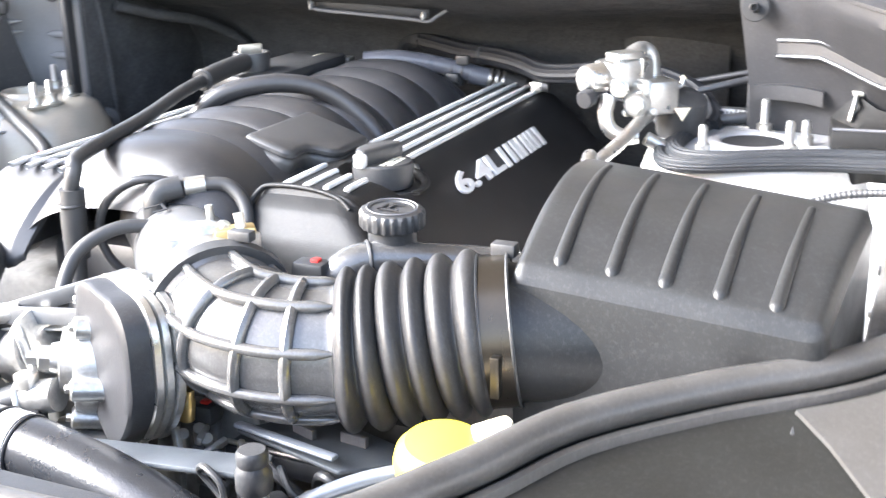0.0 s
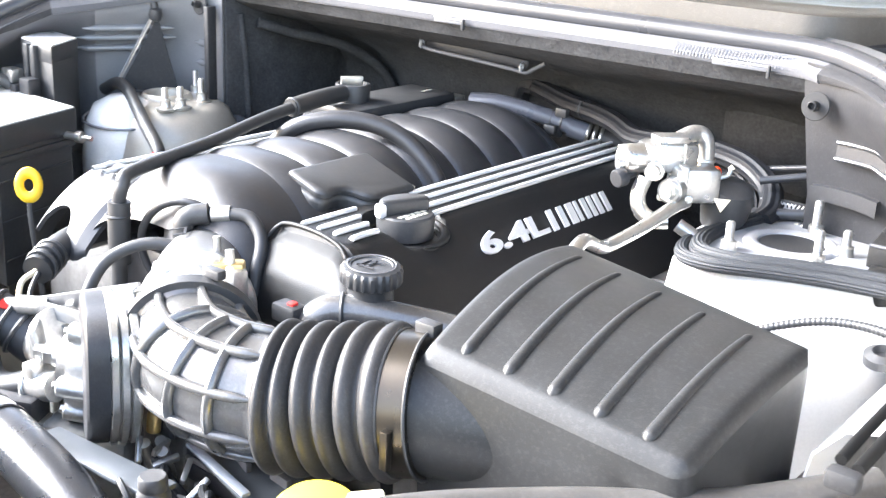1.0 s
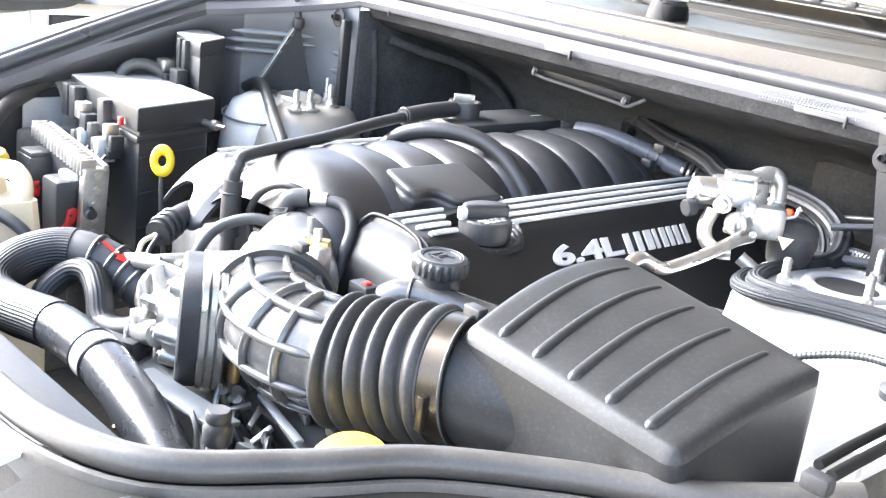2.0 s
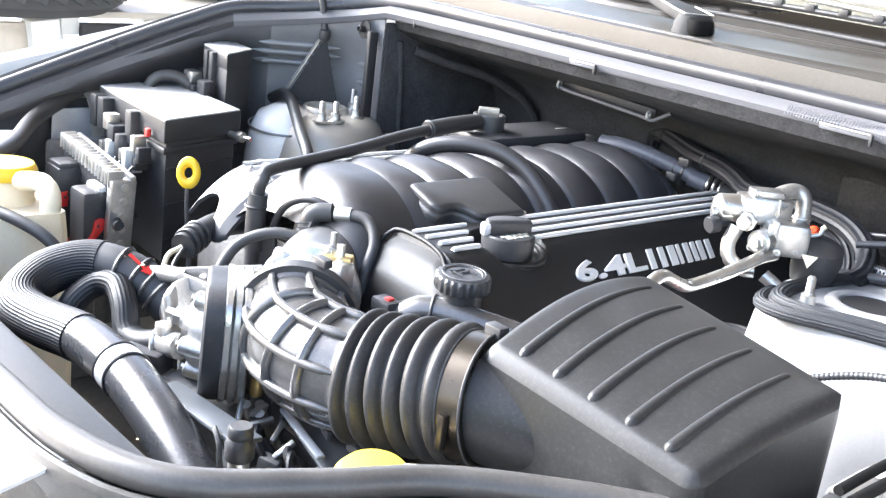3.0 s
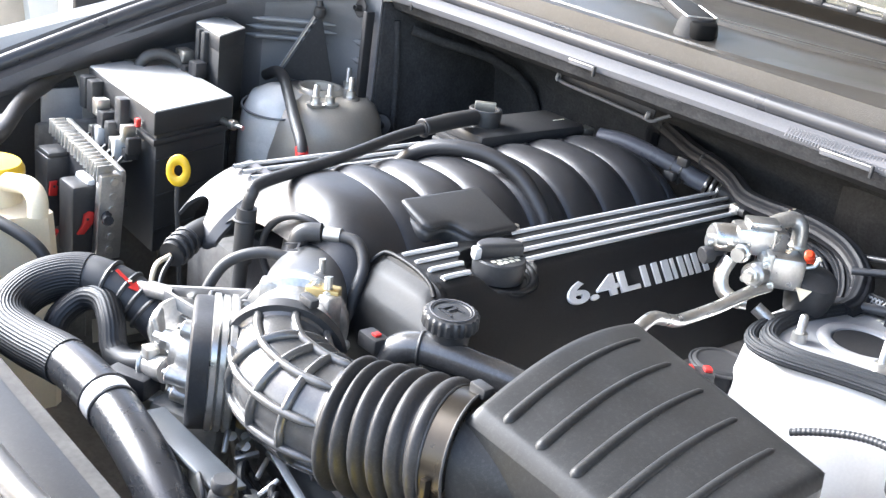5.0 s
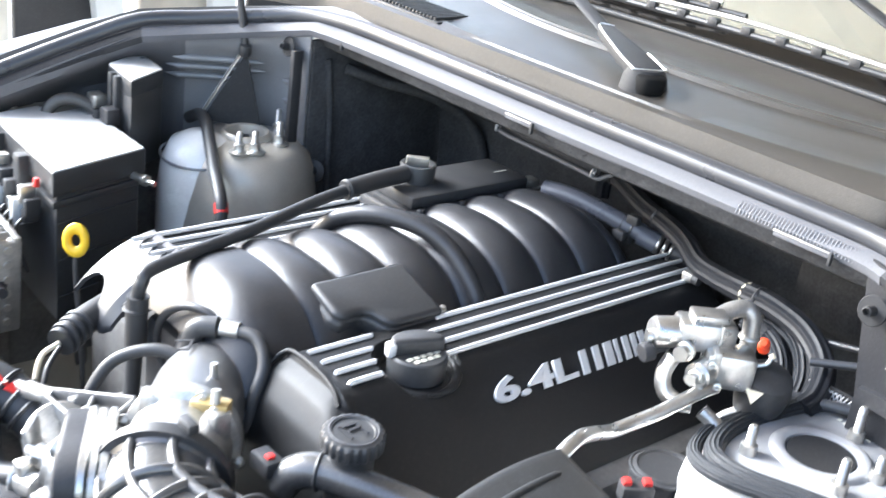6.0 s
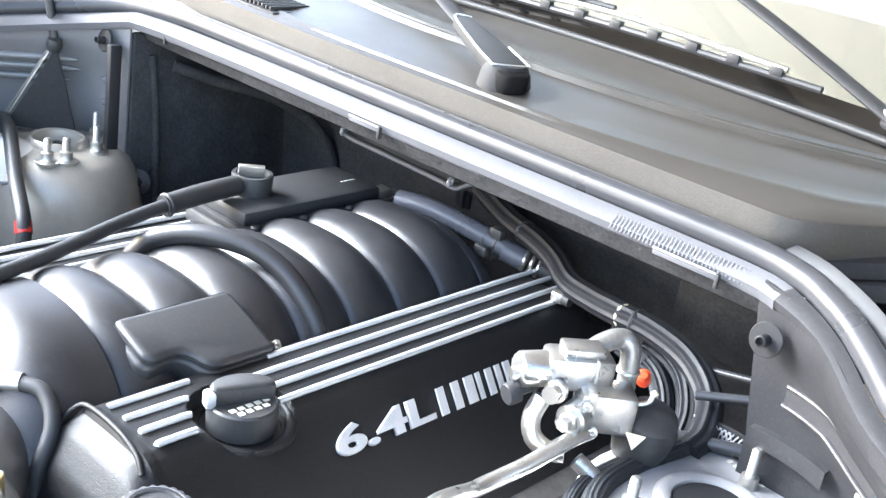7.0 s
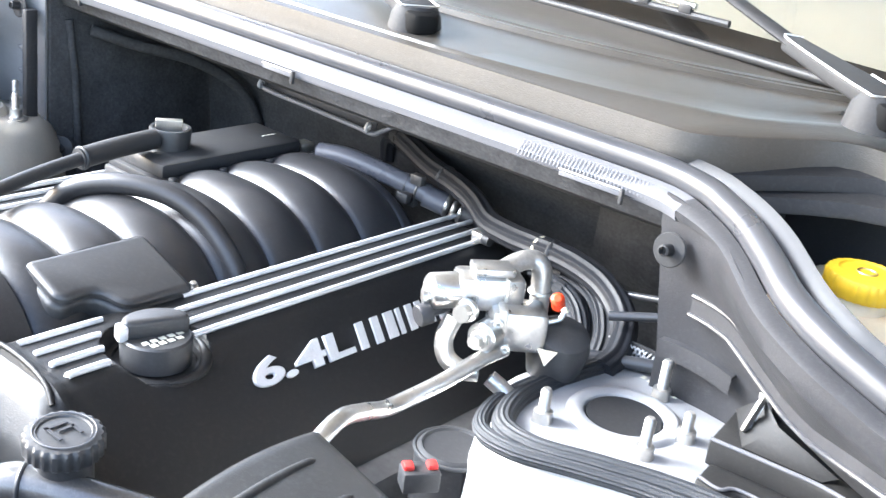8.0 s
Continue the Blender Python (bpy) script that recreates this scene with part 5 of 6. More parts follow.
hb = thing("heater_bracket", (-0.62, 0.34, 0.96), "black folded steel bracket standing beside the tower", "bracket")
part("edge", web((-0.634, 0.306, 0.958), (-0.610, 0.370, 1.076), 0.003, 0.012), STEEL, hb, "bright folded edge")
part("web", ([Vector(q) + Vector(o) for o in ((0, 0, 0), (0.003, -0.003, 0)) for q in ((-0.632, 0.312, 0.955), (-0.575, 0.395, 0.945), (-0.598, 0.388, 1.02), (-0.604, 0.376, 1.075))], [(0, 1, 2, 3), (4, 5, 6, 7), (0, 1, 5, 4), (1, 2, 6, 5), (2, 3, 7, 6), (3, 0, 4, 7)]), MATTE, hb)
gs = thing("hood_strut", (-0.6, 0.38, 1.08), "thin black gas strut rising to the raised hood", "gas strut")
part("rod", tube([(-0.602, 0.372, 1.075), (-0.63, 0.36, 1.25), (-0.66, 0.34, 1.6)], 0.0065, 12, 4), BLACK, gs)
part("ball_joint", lathe([(0.0, -0.012), (0.010, -0.008), (0.012, 0.0), (0.010, 0.01), (0.0, 0.014)], (-0.603, 0.371, 1.078), (0.2, 0, 1), 16), BLACK, gs)
h2 = thing("heater_hose", (-0.5, 0.25, 0.9), "black rubber hose dropping beside the tower", "hose")
part("tube", tube([(-0.665, 0.305, 0.948), (-0.63, 0.305, 0.964), (-0.585, 0.292, 0.964), (-0.53, 0.268, 0.95), (-0.47, 0.242, 0.93), (-0.405, 0.218, 0.90), (-0.39, 0.21, 0.86)], 0.0105, 12), RUBBER, h2)
part("red_band", tube([(-0.405, 0.218, 0.898), (-0.395, 0.214, 0.885)], 0.0115, 12, 2), RED, h2)
tk = thing("tower_plug", (-0.484, 0.463, 0.88), "round grey plug with a bright pin on the tower", "plug")
part("disc", lathe([(0, 0), (0.021, 0), (0.020, 0.005), (0.008, 0.008), (0.006, 0.02), (0, 0.02)], (-0.490, 0.452, 0.892), (0.6, -0.8, 0.1), 24), PANEL, tk)
part("pin", lathe([(0.004, 0), (0.004, 0.03), (0, 0.03)], (-0.486, 0.446, 0.893), (0.6, -0.8, 0.1), 10), STEEL, tk)
tabp = thing("fender_tab", (-0.80, 0.04, 0.97), "white painted tab on the inner fender", "tab")
part("plate", prism([(-0.832, 0.004), (-0.800, -0.004), (-0.775, 0.066), (-0.795, 0.082), (-0.835, 0.07)], 0.008, 0.002, Matrix.Translation((0, 0, 0.972)), 2), PAINT, tabp)
bolt((-0.805, 0.035, 0.980), (0, 0, 1), 0.006, 0.006, STEEL, tabp)
fbp = thing("fuse_box_bracket", (-0.757, -0.05, 0.8), "flat olive-grey bracket plate beside the fuse box", "bracket")
part("plate", box(-0.764, -0.758, -0.085, -0.006, 0.76, 0.918, 0.002, pose(0, 0, 0)), PLATE, fbp)
part("fold", box(-0.764, -0.745, -0.008, -0.004, 0.80, 0.922, 0.0015), PLATE, fbp)
inner = thing("inner_wall", (-0.74, 0, 0.7), "dark inner wall of the bay behind the fuse box", "panel")
part("sheet", box(-0.790, -0.780, -0.45, 0.22, 0.45, 0.93, 0.003), BLACK, inner)

# left cover's forked front shield, and the hose that passes under it
SHIELD = material("shield_plastic", (0.045, 0.045, 0.048), 0.36, spec=0.6)


def shield_point(s, w):
    """Across (s, 0 to 1) and down the fall (w, 0 to 1) of the forked front end."""
    ends = ((0.0, 0.122), (0.10, 0.120), (0.17, 0.100), (0.27, 0.090), (0.40, 0.089), (0.52, 0.096), (0.62, 0.112), (0.72, 0.146), (0.80, 0.152), (0.90, 0.150), (1.0, 0.125))
    bottom = sum(float(np.interp(s + o, [e[0] for e in ends], [e[1] for e in ends])) for o in (-0.05, -0.03, -0.01, 0.01, 0.03, 0.05)) / 6
    v = w * bottom
    k = v / 0.15
    x = -0.262 - 0.022 * min(1.0, k * 1.2) + s * (0.118 + (-0.030 + 0.022) * k)
    y = z = 0.0
    for i in range(12):
        a = radians(14 + 58 * (i + 0.5) / 12 * k)
        y -= math.cos(a) * v / 12
        z -= math.sin(a) * v / 12
    round_off = 0.012 * max(0.0, abs(s - 0.5) * 2 - 0.75) / 0.25
    return Vector((x, 0.020 + y, 0.951 + z - round_off))


part("front_shield", sheet([[shield_point(s, w) for w in np.linspace(0, 1, 20)] for s in np.linspace(0, 1, 100)], 0.006, (0, 0.6, -0.8)), SHIELD, left_cover, "glossy forked front shield", 60)
lhh = thing("coolant_hose", (-0.2, -0.12, 0.84), "black ribbed coolant hose ahead of the cover", "hose")
part("tube", tube([(-0.235, 0.0, 0.86), (-0.225, -0.055, 0.862), (-0.205, -0.10, 0.858), (-0.185, -0.135, 0.85)], 0.019, 16), RUBBER, lhh)
for k in range(3):
    part("band", ring((-0.203 + 0.008 * k, -0.103 - 0.012 * k, 0.858 - 0.002 * k), (0.45, -0.85, -0.1), 0.019, 0.003, 20, 6), BLACK, lhh)
part("wire", tube([(-0.185, -0.137, 0.85), (-0.175, -0.165, 0.84), (-0.145, -0.185, 0.80), (-0.10, -0.19, 0.77)], 0.0035, 8), TANK, lhh, "pale thin wire")
part("wire", tube([(-0.175, -0.14, 0.85), (-0.15, -0.168, 0.835), (-0.12, -0.185, 0.80), (-0.08, -0.19, 0.775)], 0.0035, 8), PANEL, lhh)

# radiator hoses
GLOSSY = material("glossy_rubber", (0.022, 0.023, 0.026), 0.28, grain=0.15, grain_scale=420, bump=0.2, spec=0.7, lumps=0.015, blot_scale=40, rough_var=0.04, dust=0.04)
SLEEVE = material("sleeve_plastic", (0.013, 0.014, 0.016), 0.48, spec=0.35)
rh = thing("radiator_hose", (0.0, -0.33, 0.72), "thick black radiator hose with a sleeved bend", "radiator hose")
RH = [(0.36, -0.37, 0.70), (0.28, -0.352, 0.745), (0.18, -0.345, 0.782), (0.07, -0.338, 0.800), (-0.03, -0.342, 0.805), (-0.11, -0.358, 0.800), (-0.165, -0.366, 0.801), (-0.198, -0.350, 0.812), (-0.208, -0.312, 0.830), (-0.190, -0.268, 0.842), (-0.154, -0.238, 0.840), (-0.115, -0.212, 0.822), (-0.085, -0.195, 0.800)]
rp = spline(RH, 8)
def fluted(pts, r, count, depth):
    n = 48 if count < 12 else count * 4
    v, f = tube(pts, r, n, 1)
    rings = len(v) // n
    for i in range(rings):
        c = sum((v[i * n + k] for k in range(n)), Vector()) / n
        for k in range(n):
            v[i * n + k] = c + (v[i * n + k] - c) * (1 + depth * math.cos(count * 2 * math.pi * k / n))
    return v, f


part("straight", tube(rp[:37], 0.0285, 28, 1), GLOSSY, rh)
part("sleeve", fluted(rp[33:76], 0.0300, 46, 0.012), SLEEVE, rh, "corrugated protective sleeve")
part("end", tube(rp[74:], 0.0285, 28, 1), RUBBER, rh)
for i in (24, 26):
    part("clamp_edge", ring(rp[i], (rp[i + 1] - rp[i - 1]).normalized(), 0.029, 0.0016, 28, 6), BLACK, rh)
part("band", lathe([(0.0290, -0.010), (0.0295, -0.010), (0.0295, 0.010), (0.029, 0.010)], rp[25], rp[26] - rp[24], 30), PLATE, rh, "pale band round the hose")
for i in (80, 84, 87, 90):
    part("clamp", ring(rp[i], (rp[i + 1] - rp[i - 1]).normalized(), 0.0295, 0.003, 28, 6), BLACK, rh)
mk = rp[85] + Vector((0.012, -0.010, 0.027))
part("mark", prism([(-0.022, -0.002), (0.006, -0.002), (0.006, -0.007), (0.022, 0.0), (0.006, 0.007), (0.006, 0.002), (-0.022, 0.002)], 0.0015, 0, Matrix.Translation(mk) @ pose(0, 0, 0, 20, 30, 28)), RED, rh, "red arrow mark")
for o in (-0.024, 0.002):
    part("dot", lathe([(0.003, 0), (0, 0.002)], mk + Vector((o, o * 0.5, 0.002 - o * 0.2)), (0, 0, 1), 10), TANK, rh)
r2 = thing("bypass_hose", (-0.12, -0.28, 0.75), "smaller black hose looping to the water pump", "hose")
part("loop", fluted(spline([(-0.155, -0.315, 0.770), (-0.165, -0.300, 0.800), (-0.158, -0.272, 0.824), (-0.130, -0.258, 0.830), (-0.098, -0.262, 0.815), (-0.078, -0.268, 0.792), (-0.060, -0.268, 0.782)], 8), 0.017, 20, 0.022), SLEEVE, r2)
part("elbow", tube([(-0.072, -0.270, 0.785), (-0.045, -0.264, 0.783), (-0.015, -0.250, 0.792)], 0.0175, 18), SLEEVE, r2)
part("clamp", ring((-0.018, -0.252, 0.791), (0.8, 0.4, 0.2), 0.018, 0.003, 24, 6), STEEL, r2)
part("tab", box(-0.018, 0.002, -0.262, -0.246, 0.796, 0.822, 0.003), STEEL, r2)

# pump, pulley and bracketry ahead of the engine
PN = Vector((-0.52, -0.855, 0.03)).normalized()
pl = thing("drive_pulley", (0.11, -0.25, 0.78), "black-faced pulley with a bright stepped metal rim", "pulley")
PC = Vector((0.103, -0.234, 0.845))
PH = Vector((-PN.y, PN.x, 0)).normalized()


def tapered(geo):
    """The pulley cover's outline: taller than wide, narrowing to its foot."""
    out = []
    for q in geo[0]:
        d = Vector(q) - PC
        low, high = max(0.0, -d.z / 0.074), max(0.0, d.z / 0.074)
        across = d.dot(PH)
        out.append(PC + d + PH * (across * (0.55 * high ** 2 - 0.42 * low ** 1.6)) + Vector((0, 0, d.z * 0.13 - 0.012 * high ** 3 * (1 - min(1.0, abs(across) / 0.06)))))
    return out, geo[1]

part("face", tapered(lathe([(0.0, 0.027), (0.060, 0.027), (0.068, 0.0262), (0.0705, 0.024), (0.071, 0.020), (0.071, 0.004), (0.060, 0.004)], PC, PN, 56)), PANEL, pl, "flat dark face")
for k, (h, r) in enumerate(((0.004, 0.0735), (-0.006, 0.0725), (-0.016, 0.0735))):
    part("rim", tapered(lathe([(0.0, h), (r - 0.003, h), (r, h - 0.0015), (r, h - 0.0075), (r - 0.003, h - 0.009), (r - 0.004, h - 0.010), (0, h - 0.010)], PC, PN, 56)), BRIGHT if k == 0 else ALU, pl, "bright cast rim")
pump = thing("water_pump", (0.02, -0.23, 0.75), "cast aluminium pump housing with bolts and ribs", "pump")
PA = (PN * 0.7 + Vector((-0.35, 0.05, 0.12))).normalized()
PO = Vector((0.032, -0.218, 0.828))
P1 = PA.orthogonal().normalized()
P2 = PA.cross(P1)
part("housing", lathe([(0.0, 0.030), (0.014, 0.030), (0.016, 0.022), (0.030, 0.020), (0.034, 0.008), (0.050, 0.004), (0.053, -0.004), (0.053, -0.05), (0, -0.05)], PO, PA, 32), ALU, pump)
for k in range(5):
    a = k * 2 * math.pi / 5 + 0.3
    e = P1 * math.cos(a) + P2 * math.sin(a)
    part("rib", web(PO + PA * 0.018 + e * 0.014, PO + PA * 0.000 + e * 0.052, 0.010, 0.004), ALU, pump)
for k in range(6):
    a = k * math.pi / 3 + 0.6
    e = P1 * math.cos(a) + P2 * math.sin(a)
    part("boss", lathe([(0.011, -0.03), (0.011, 0.006), (0.009, 0.008), (0, 0.008)], PO + e * 0.056, PA, 14), ALU, pump)
    bolt(PO + e * 0.056 + PA * 0.006, PA, 0.0045, 0.007, STEEL, pump)
part("hub_nut", lathe([(0.013, 0), (0.013, 0.010), (0.008, 0.012), (0.007, 0.022), (0, 0.022)], PO + PA * 0.030, PA, 6), STEEL, pump)
part("flange", box(-0.020, 0.020, -0.005, 0.005, -0.022, 0.022, 0.005, Matrix.Translation((-0.022, -0.236, 0.836)) @ pose(0, 0, 0, 12, 0, -40)), ALU, pump)
part("thermostat_neck", tube([(-0.02, -0.205, 0.83), (-0.05, -0.20, 0.815), (-0.08, -0.196, 0.803)], lambda t: 0.030 - 0.003 * t, 24), ALU, pump)
part("neck_flange", lathe([(0.040, 0), (0.040, 0.008), (0.031, 0.010), (0, 0.010)], (-0.022, -0.206, 0.828), (-0.9, 0.1, -0.35), 20), ALU, pump)
part("spout", tube([(0.02, -0.245, 0.80), (-0.005, -0.25, 0.795), (-0.02, -0.252, 0.79)], 0.0165, 18), ALU, pump)
part("lower_case", box(-0.05, 0.05, -0.03, 0.03, -0.05, 0.025, 0.012, Matrix.Translation((0.045, -0.222, 0.735)) @ pose(0, 0, 0, 0, 8, 30)), ENGINE, pump)
part("lug", box(-0.022, 0.022, -0.012, 0.012, -0.01, 0.012, 0.004, Matrix.Translation((-0.005, -0.262, 0.752)) @ pose(0, 0, 0, 10, 0, 35)), STEEL, pump)
part("brass_fitting", lathe([(0.008, 0), (0.008, 0.03), (0.005, 0.032), (0.005, 0.05), (0, 0.05)], (0.05, -0.285, 0.745), (0.3, -0.6, -0.6), 12), BRASS, pump, "yellow zinc fitting")
part("brass_fitting", lathe([(0.0075, -0.016), (0.0075, 0.004), (0.006, 0.006), (0.006, 0.016), (0, 0.016)], (0.148, -0.216, 0.800), (0.15, 0, 1), 14), BRASS, pump)
part("connector", box(-0.034, 0.024, -0.018, 0.018, -0.015, 0.015, 0.004, Matrix.Translation((-0.012, -0.268, 0.775)) @ pose(0, 0, 0, 0, 0, 25)), PANEL, pump)
arm = thing("cast_bracket", (0.0, -0.19, 0.86), "triangular cast aluminium bracket with webs", "bracket")
A, B, C = (-0.085, -0.205, 0.852), (0.045, -0.150, 0.892), (0.055, -0.205, 0.868)
for a, b in ((A, B), (B, C), (C, A), ((-0.005, -0.175, 0.876), (0.03, -0.206, 0.866))):
    part("web", web(a, b, 0.018, 0.006), SATIN, arm)
part("plate", prism([(-0.085, -0.205), (0.045, -0.150), (0.055, -0.205)], 0.003, 0.001, Matrix.Translation((0, 0, 0.846)) @ pose(0, 0, 0, 0, -8, 0)), ENGINE, arm)
part("boss", lathe([(0.010, -0.02), (0.011, 0.02), (0.008, 0.024), (0.008, 0.045), (0, 0.045)], (-0.080, -0.203, 0.853), (-0.9, -0.35, -0.12), 16), ALU, arm)

PIPE_GREY = material("blue_grey_steel", (0.20, 0.22, 0.25), 0.35, metal=0.4)
SHEET = material("dark_sheet", (0.055, 0.062, 0.070), 0.45, metal=0.2, blot=0.3, blot_scale=30, dust=0.05)
lb = thing("fan_shroud_bar", (0.15, -0.3, 0.74), "dark flat steel bar ahead of the engine", "bar")
part("bar", web((0.05, -0.281, 0.770), (0.285, -0.312, 0.812), 0.006, 0.034), SHEET, lb, "worn dark grey bar")
part("cross_bar", web((0.175, -0.175, 0.745), (0.31, -0.185, 0.748), 0.02, 0.05), BLACK, lb)
part("edge", tube([(0.178, -0.200, 0.760), (0.30, -0.208, 0.762)], 0.0025, 8, 2), STEEL, lb)
for q in ((0.140, -0.212, 0.758), (0.150, -0.200, 0.760), (0.163, -0.208, 0.756)):
    part("spring", tube([(q[0], q[1], q[2] - 0.03), (q[0] + 0.004, q[1] - 0.01, q[2]), (q[0] + 0.012, q[1] - 0.02, q[2] + 0.02)], 0.006, 10), STEEL, lb)
tn = thing("hood_latch_post", (0.295, -0.328, 0.72), "black-capped steel post with a wire spring", "post")
part("cap", lathe([(0.013, 0), (0.015, 0.003), (0.015, 0.018), (0.012, 0.024), (0.013, 0.026), (0.013, 0.034), (0.011, 0.037), (0, 0.037)], (0.295, -0.328, 0.802), (0, 0, 1), 24), BLACK, tn)
part("post", lathe([(0.011, -0.07), (0.011, 0.0), (0, 0.0)], (0.295, -0.328, 0.802), (0, 0, 1), 16), STEEL, tn)
part("wire", tube([(0.275, -0.325, 0.77), (0.25, -0.320, 0.79), (0.238, -0.322, 0.805), (0.250, -0.330, 0.815), (0.268, -0.335, 0.805), (0.27, -0.335, 0.78)], 0.003, 8), BLACK, tn)
part("nut", lathe([(0.010, 0), (0.010, 0.012), (0, 0.012)], (0.318, -0.322, 0.772), (0.1, -0.2, 1), 6), STEEL, tn)
part("rod", tube([(0.305, -0.322, 0.772), (0.33, -0.31, 0.79), (0.37, -0.285, 0.805), (0.42, -0.255, 0.812)], 0.007, 10), PIPE_GREY, tn)
for k, (x, y, z, m2) in enumerate(((-0.02, -0.40, 0.765, STEEL), (0.0, -0.405, 0.772, BLACK), (0.012, -0.398, 0.768, ENGINE), (-0.04, -0.41, 0.76, TANK))):
    c = thing("harness_plug", (x, y, z - 0.02), ("pale metal plug on the harness", "black plug on the harness", "grimy plug on the harness", "cream plug on the harness")[k], "plug", "plugs by the radiator")
    part("shell", box(x - 0.016, x + 0.016, y - 0.01, y + 0.01, z - 0.012, z + 0.010, 0.003, pose(0, 0, 0)), m2, c)
    part("wire", tube([(x, y, z - 0.01), (x - 0.03, y - 0.01, z - 0.03), (x - 0.08, y - 0.01, z - 0.06)], 0.004, 8), RUBBER, c)
cl2 = thing("front_wiring", (0.2, -0.25, 0.70), "tangle of dark wires and pale metal clips ahead of the engine", "wiring")
for k in range(7):
    x, y = 0.150 + 0.022 * k, -0.215 - 0.012 * (k % 3)
    part("wire", tube([(x - 0.02, y + 0.03, 0.70), (x, y, 0.748 + 0.010 * (k % 3)), (x + 0.022, y - 0.018, 0.765 - 0.006 * (k % 2)), (x + 0.045, y - 0.010, 0.74), (x + 0.06, y + 0.02, 0.69)], 0.0045 - 0.001 * (k % 2), 8, 5), (RUBBER, PANEL, SLEEVE)[k % 3], cl2)
for k, (x, y, z, a) in enumerate(((0.168, -0.224, 0.776, 20), (0.186, -0.232, 0.770, -15), (0.212, -0.228, 0.768, 40), (0.240, -0.236, 0.762, 5), (0.150, -0.238, 0.772, 65))):
    part("metal_clip", box(-0.003, 0.003, -0.014, 0.014, -0.004, 0.004, 0.0015, Matrix.Translation((x, y, z)) @ pose(0, 0, 0, 12 * k, 18, a)), (STEEL, ALU, STEEL, ALU, ALU)[k], cl2, "small bright clip")
part("sheet_edge", web((0.199, -0.213, 0.788), (0.322, -0.247, 0.795), 0.005, 0.010), PIPE_GREY, cl2, "blue-grey sheet edge")
part("sheet", prism([(0.196, -0.210), (0.322, -0.244), (0.385, -0.195), (0.250, -0.150)], 0.005, 0.002, Matrix.Translation((0, 0, 0.776)), 2), SHEET, cl2, "dark blue-grey sheet")
# paler bars added in place of two highlights on the sheet
for x, y, a in ((0.262, -0.198, -20), (0.312, -0.196, -8)):
    part("sheet_glint", box(-0.014, 0.014, -0.003, 0.003, 0, 0.010, 0.001, Matrix.Translation((x, y, 0.781)) @ pose(0, 0, 0, 0, 0, a)), STRIP, cl2, "short bar added for a highlight on the sheet")
for k in range(4):
    part("connector", box(-0.012, 0.012, -0.009, 0.009, -0.010, 0.010, 0.003, Matrix.Translation((0.205 + 0.03 * k, -0.262 + 0.012 * (k % 2), 0.745)) @ pose(0, 0, 0, 0, 10, 30 * k)), (BLACK, ENGINE)[k % 2], cl2)
yc = thing("washer_cap", (0.44, -0.28, 0.8), "yellow washer filler cap with a white tab", "cap")
part("cap", lathe([(0.038, -0.01), (0.040, 0.0), (0.038, 0.010), (0.031, 0.018), (0.015, 0.021), (0, 0.021)], (0.432, -0.268, 0.826), (0.1, -0.1, 1), 36), LEMON, yc)
part("tab", prism([(-0.008, -0.010), (0.022, -0.012), (0.026, 0.0), (0.022, 0.012), (-0.008, 0.010)], 0.010, 0.003, Matrix.Translation((0.458, -0.248, 0.841)) @ pose(0, 0, 0, 0, -12, 30)), TANK, yc)
part("neck", lathe([(0.030, -0.24), (0.030, -0.015), (0, -0.015)], (0.432, -0.272, 0.832), (0, 0, 1), 24), MATTE, yc)
for q in ((0.222, -0.095, 0.906), (0.154, -0.196, 0.790)):
    rc = thing("sensor_plug", q, "small black sensor plug with a red lock", "plug", "sensor plugs")
    shell = part("shell", box(q[0] - 0.022, q[0] + 0.012, q[1] - 0.011, q[1] + 0.011, q[2] - 0.016, q[2] + 0.004, 0.004), BLACK, rc)
    part("lock", box(q[0] - 0.004, q[0] + 0.005, q[1] - 0.005, q[1] + 0.004, q[2] + 0.002, q[2] + 0.007, 0.0015), RED, shell, "red lock")

# thick tube passing under the pressure cap
tt = thing("crossover_tube", (0.33, -0.04, 0.86), "thick satin black tube below the pressure cap", "tube")
for q, d in (((0.262, -0.062, 0.905), (0.6, 0.45, 0.02)), ((0.37, 0.01, 0.888), (0.8, 0.55, -0.2))):
    part("band", ring(q, d, 0.0185, 0.0022, 28, 8), RUBBER, tt)
part("tube", tube([(0.232, -0.085, 0.880), (0.242, -0.078, 0.897), (0.262, -0.062, 0.905), (0.31, -0.03, 0.900), (0.37, 0.01, 0.888), (0.45, 0.07, 0.86)], 0.0185, 20), HOSE, tt)

# ---- driver's side: air conditioning block, pipes, looms ----
ac = thing("refrigerant_valve_block", (0.42, 0.34, 0.94), "bright machined aluminium refrigerant valve block", "valve block")
AC_FIT = Matrix.Translation((0.412, 0.338, 1.008)) @ Matrix.Scale(0.88, 4) @ Matrix.Translation((-0.412, -0.338, -1.008))


def acp(name, geo, mat, label=""):
    return part(name, moved(geo, AC_FIT), mat, ac, label)


acp("upper_block", box(-0.034, 0.042, -0.022, 0.022, -0.020, 0.020, 0.008, Matrix.Translation((0.396, 0.342, 1.032)) @ pose(0, 0, 0, 0, 0, 52)), BRIGHT)
acp("upper_boss", lathe([(0.020, -0.012), (0.020, 0.026), (0.017, 0.030), (0, 0.030)], (0.376, 0.314, 1.030), (-0.45, -0.85, 0.0), 24), BRIGHT)
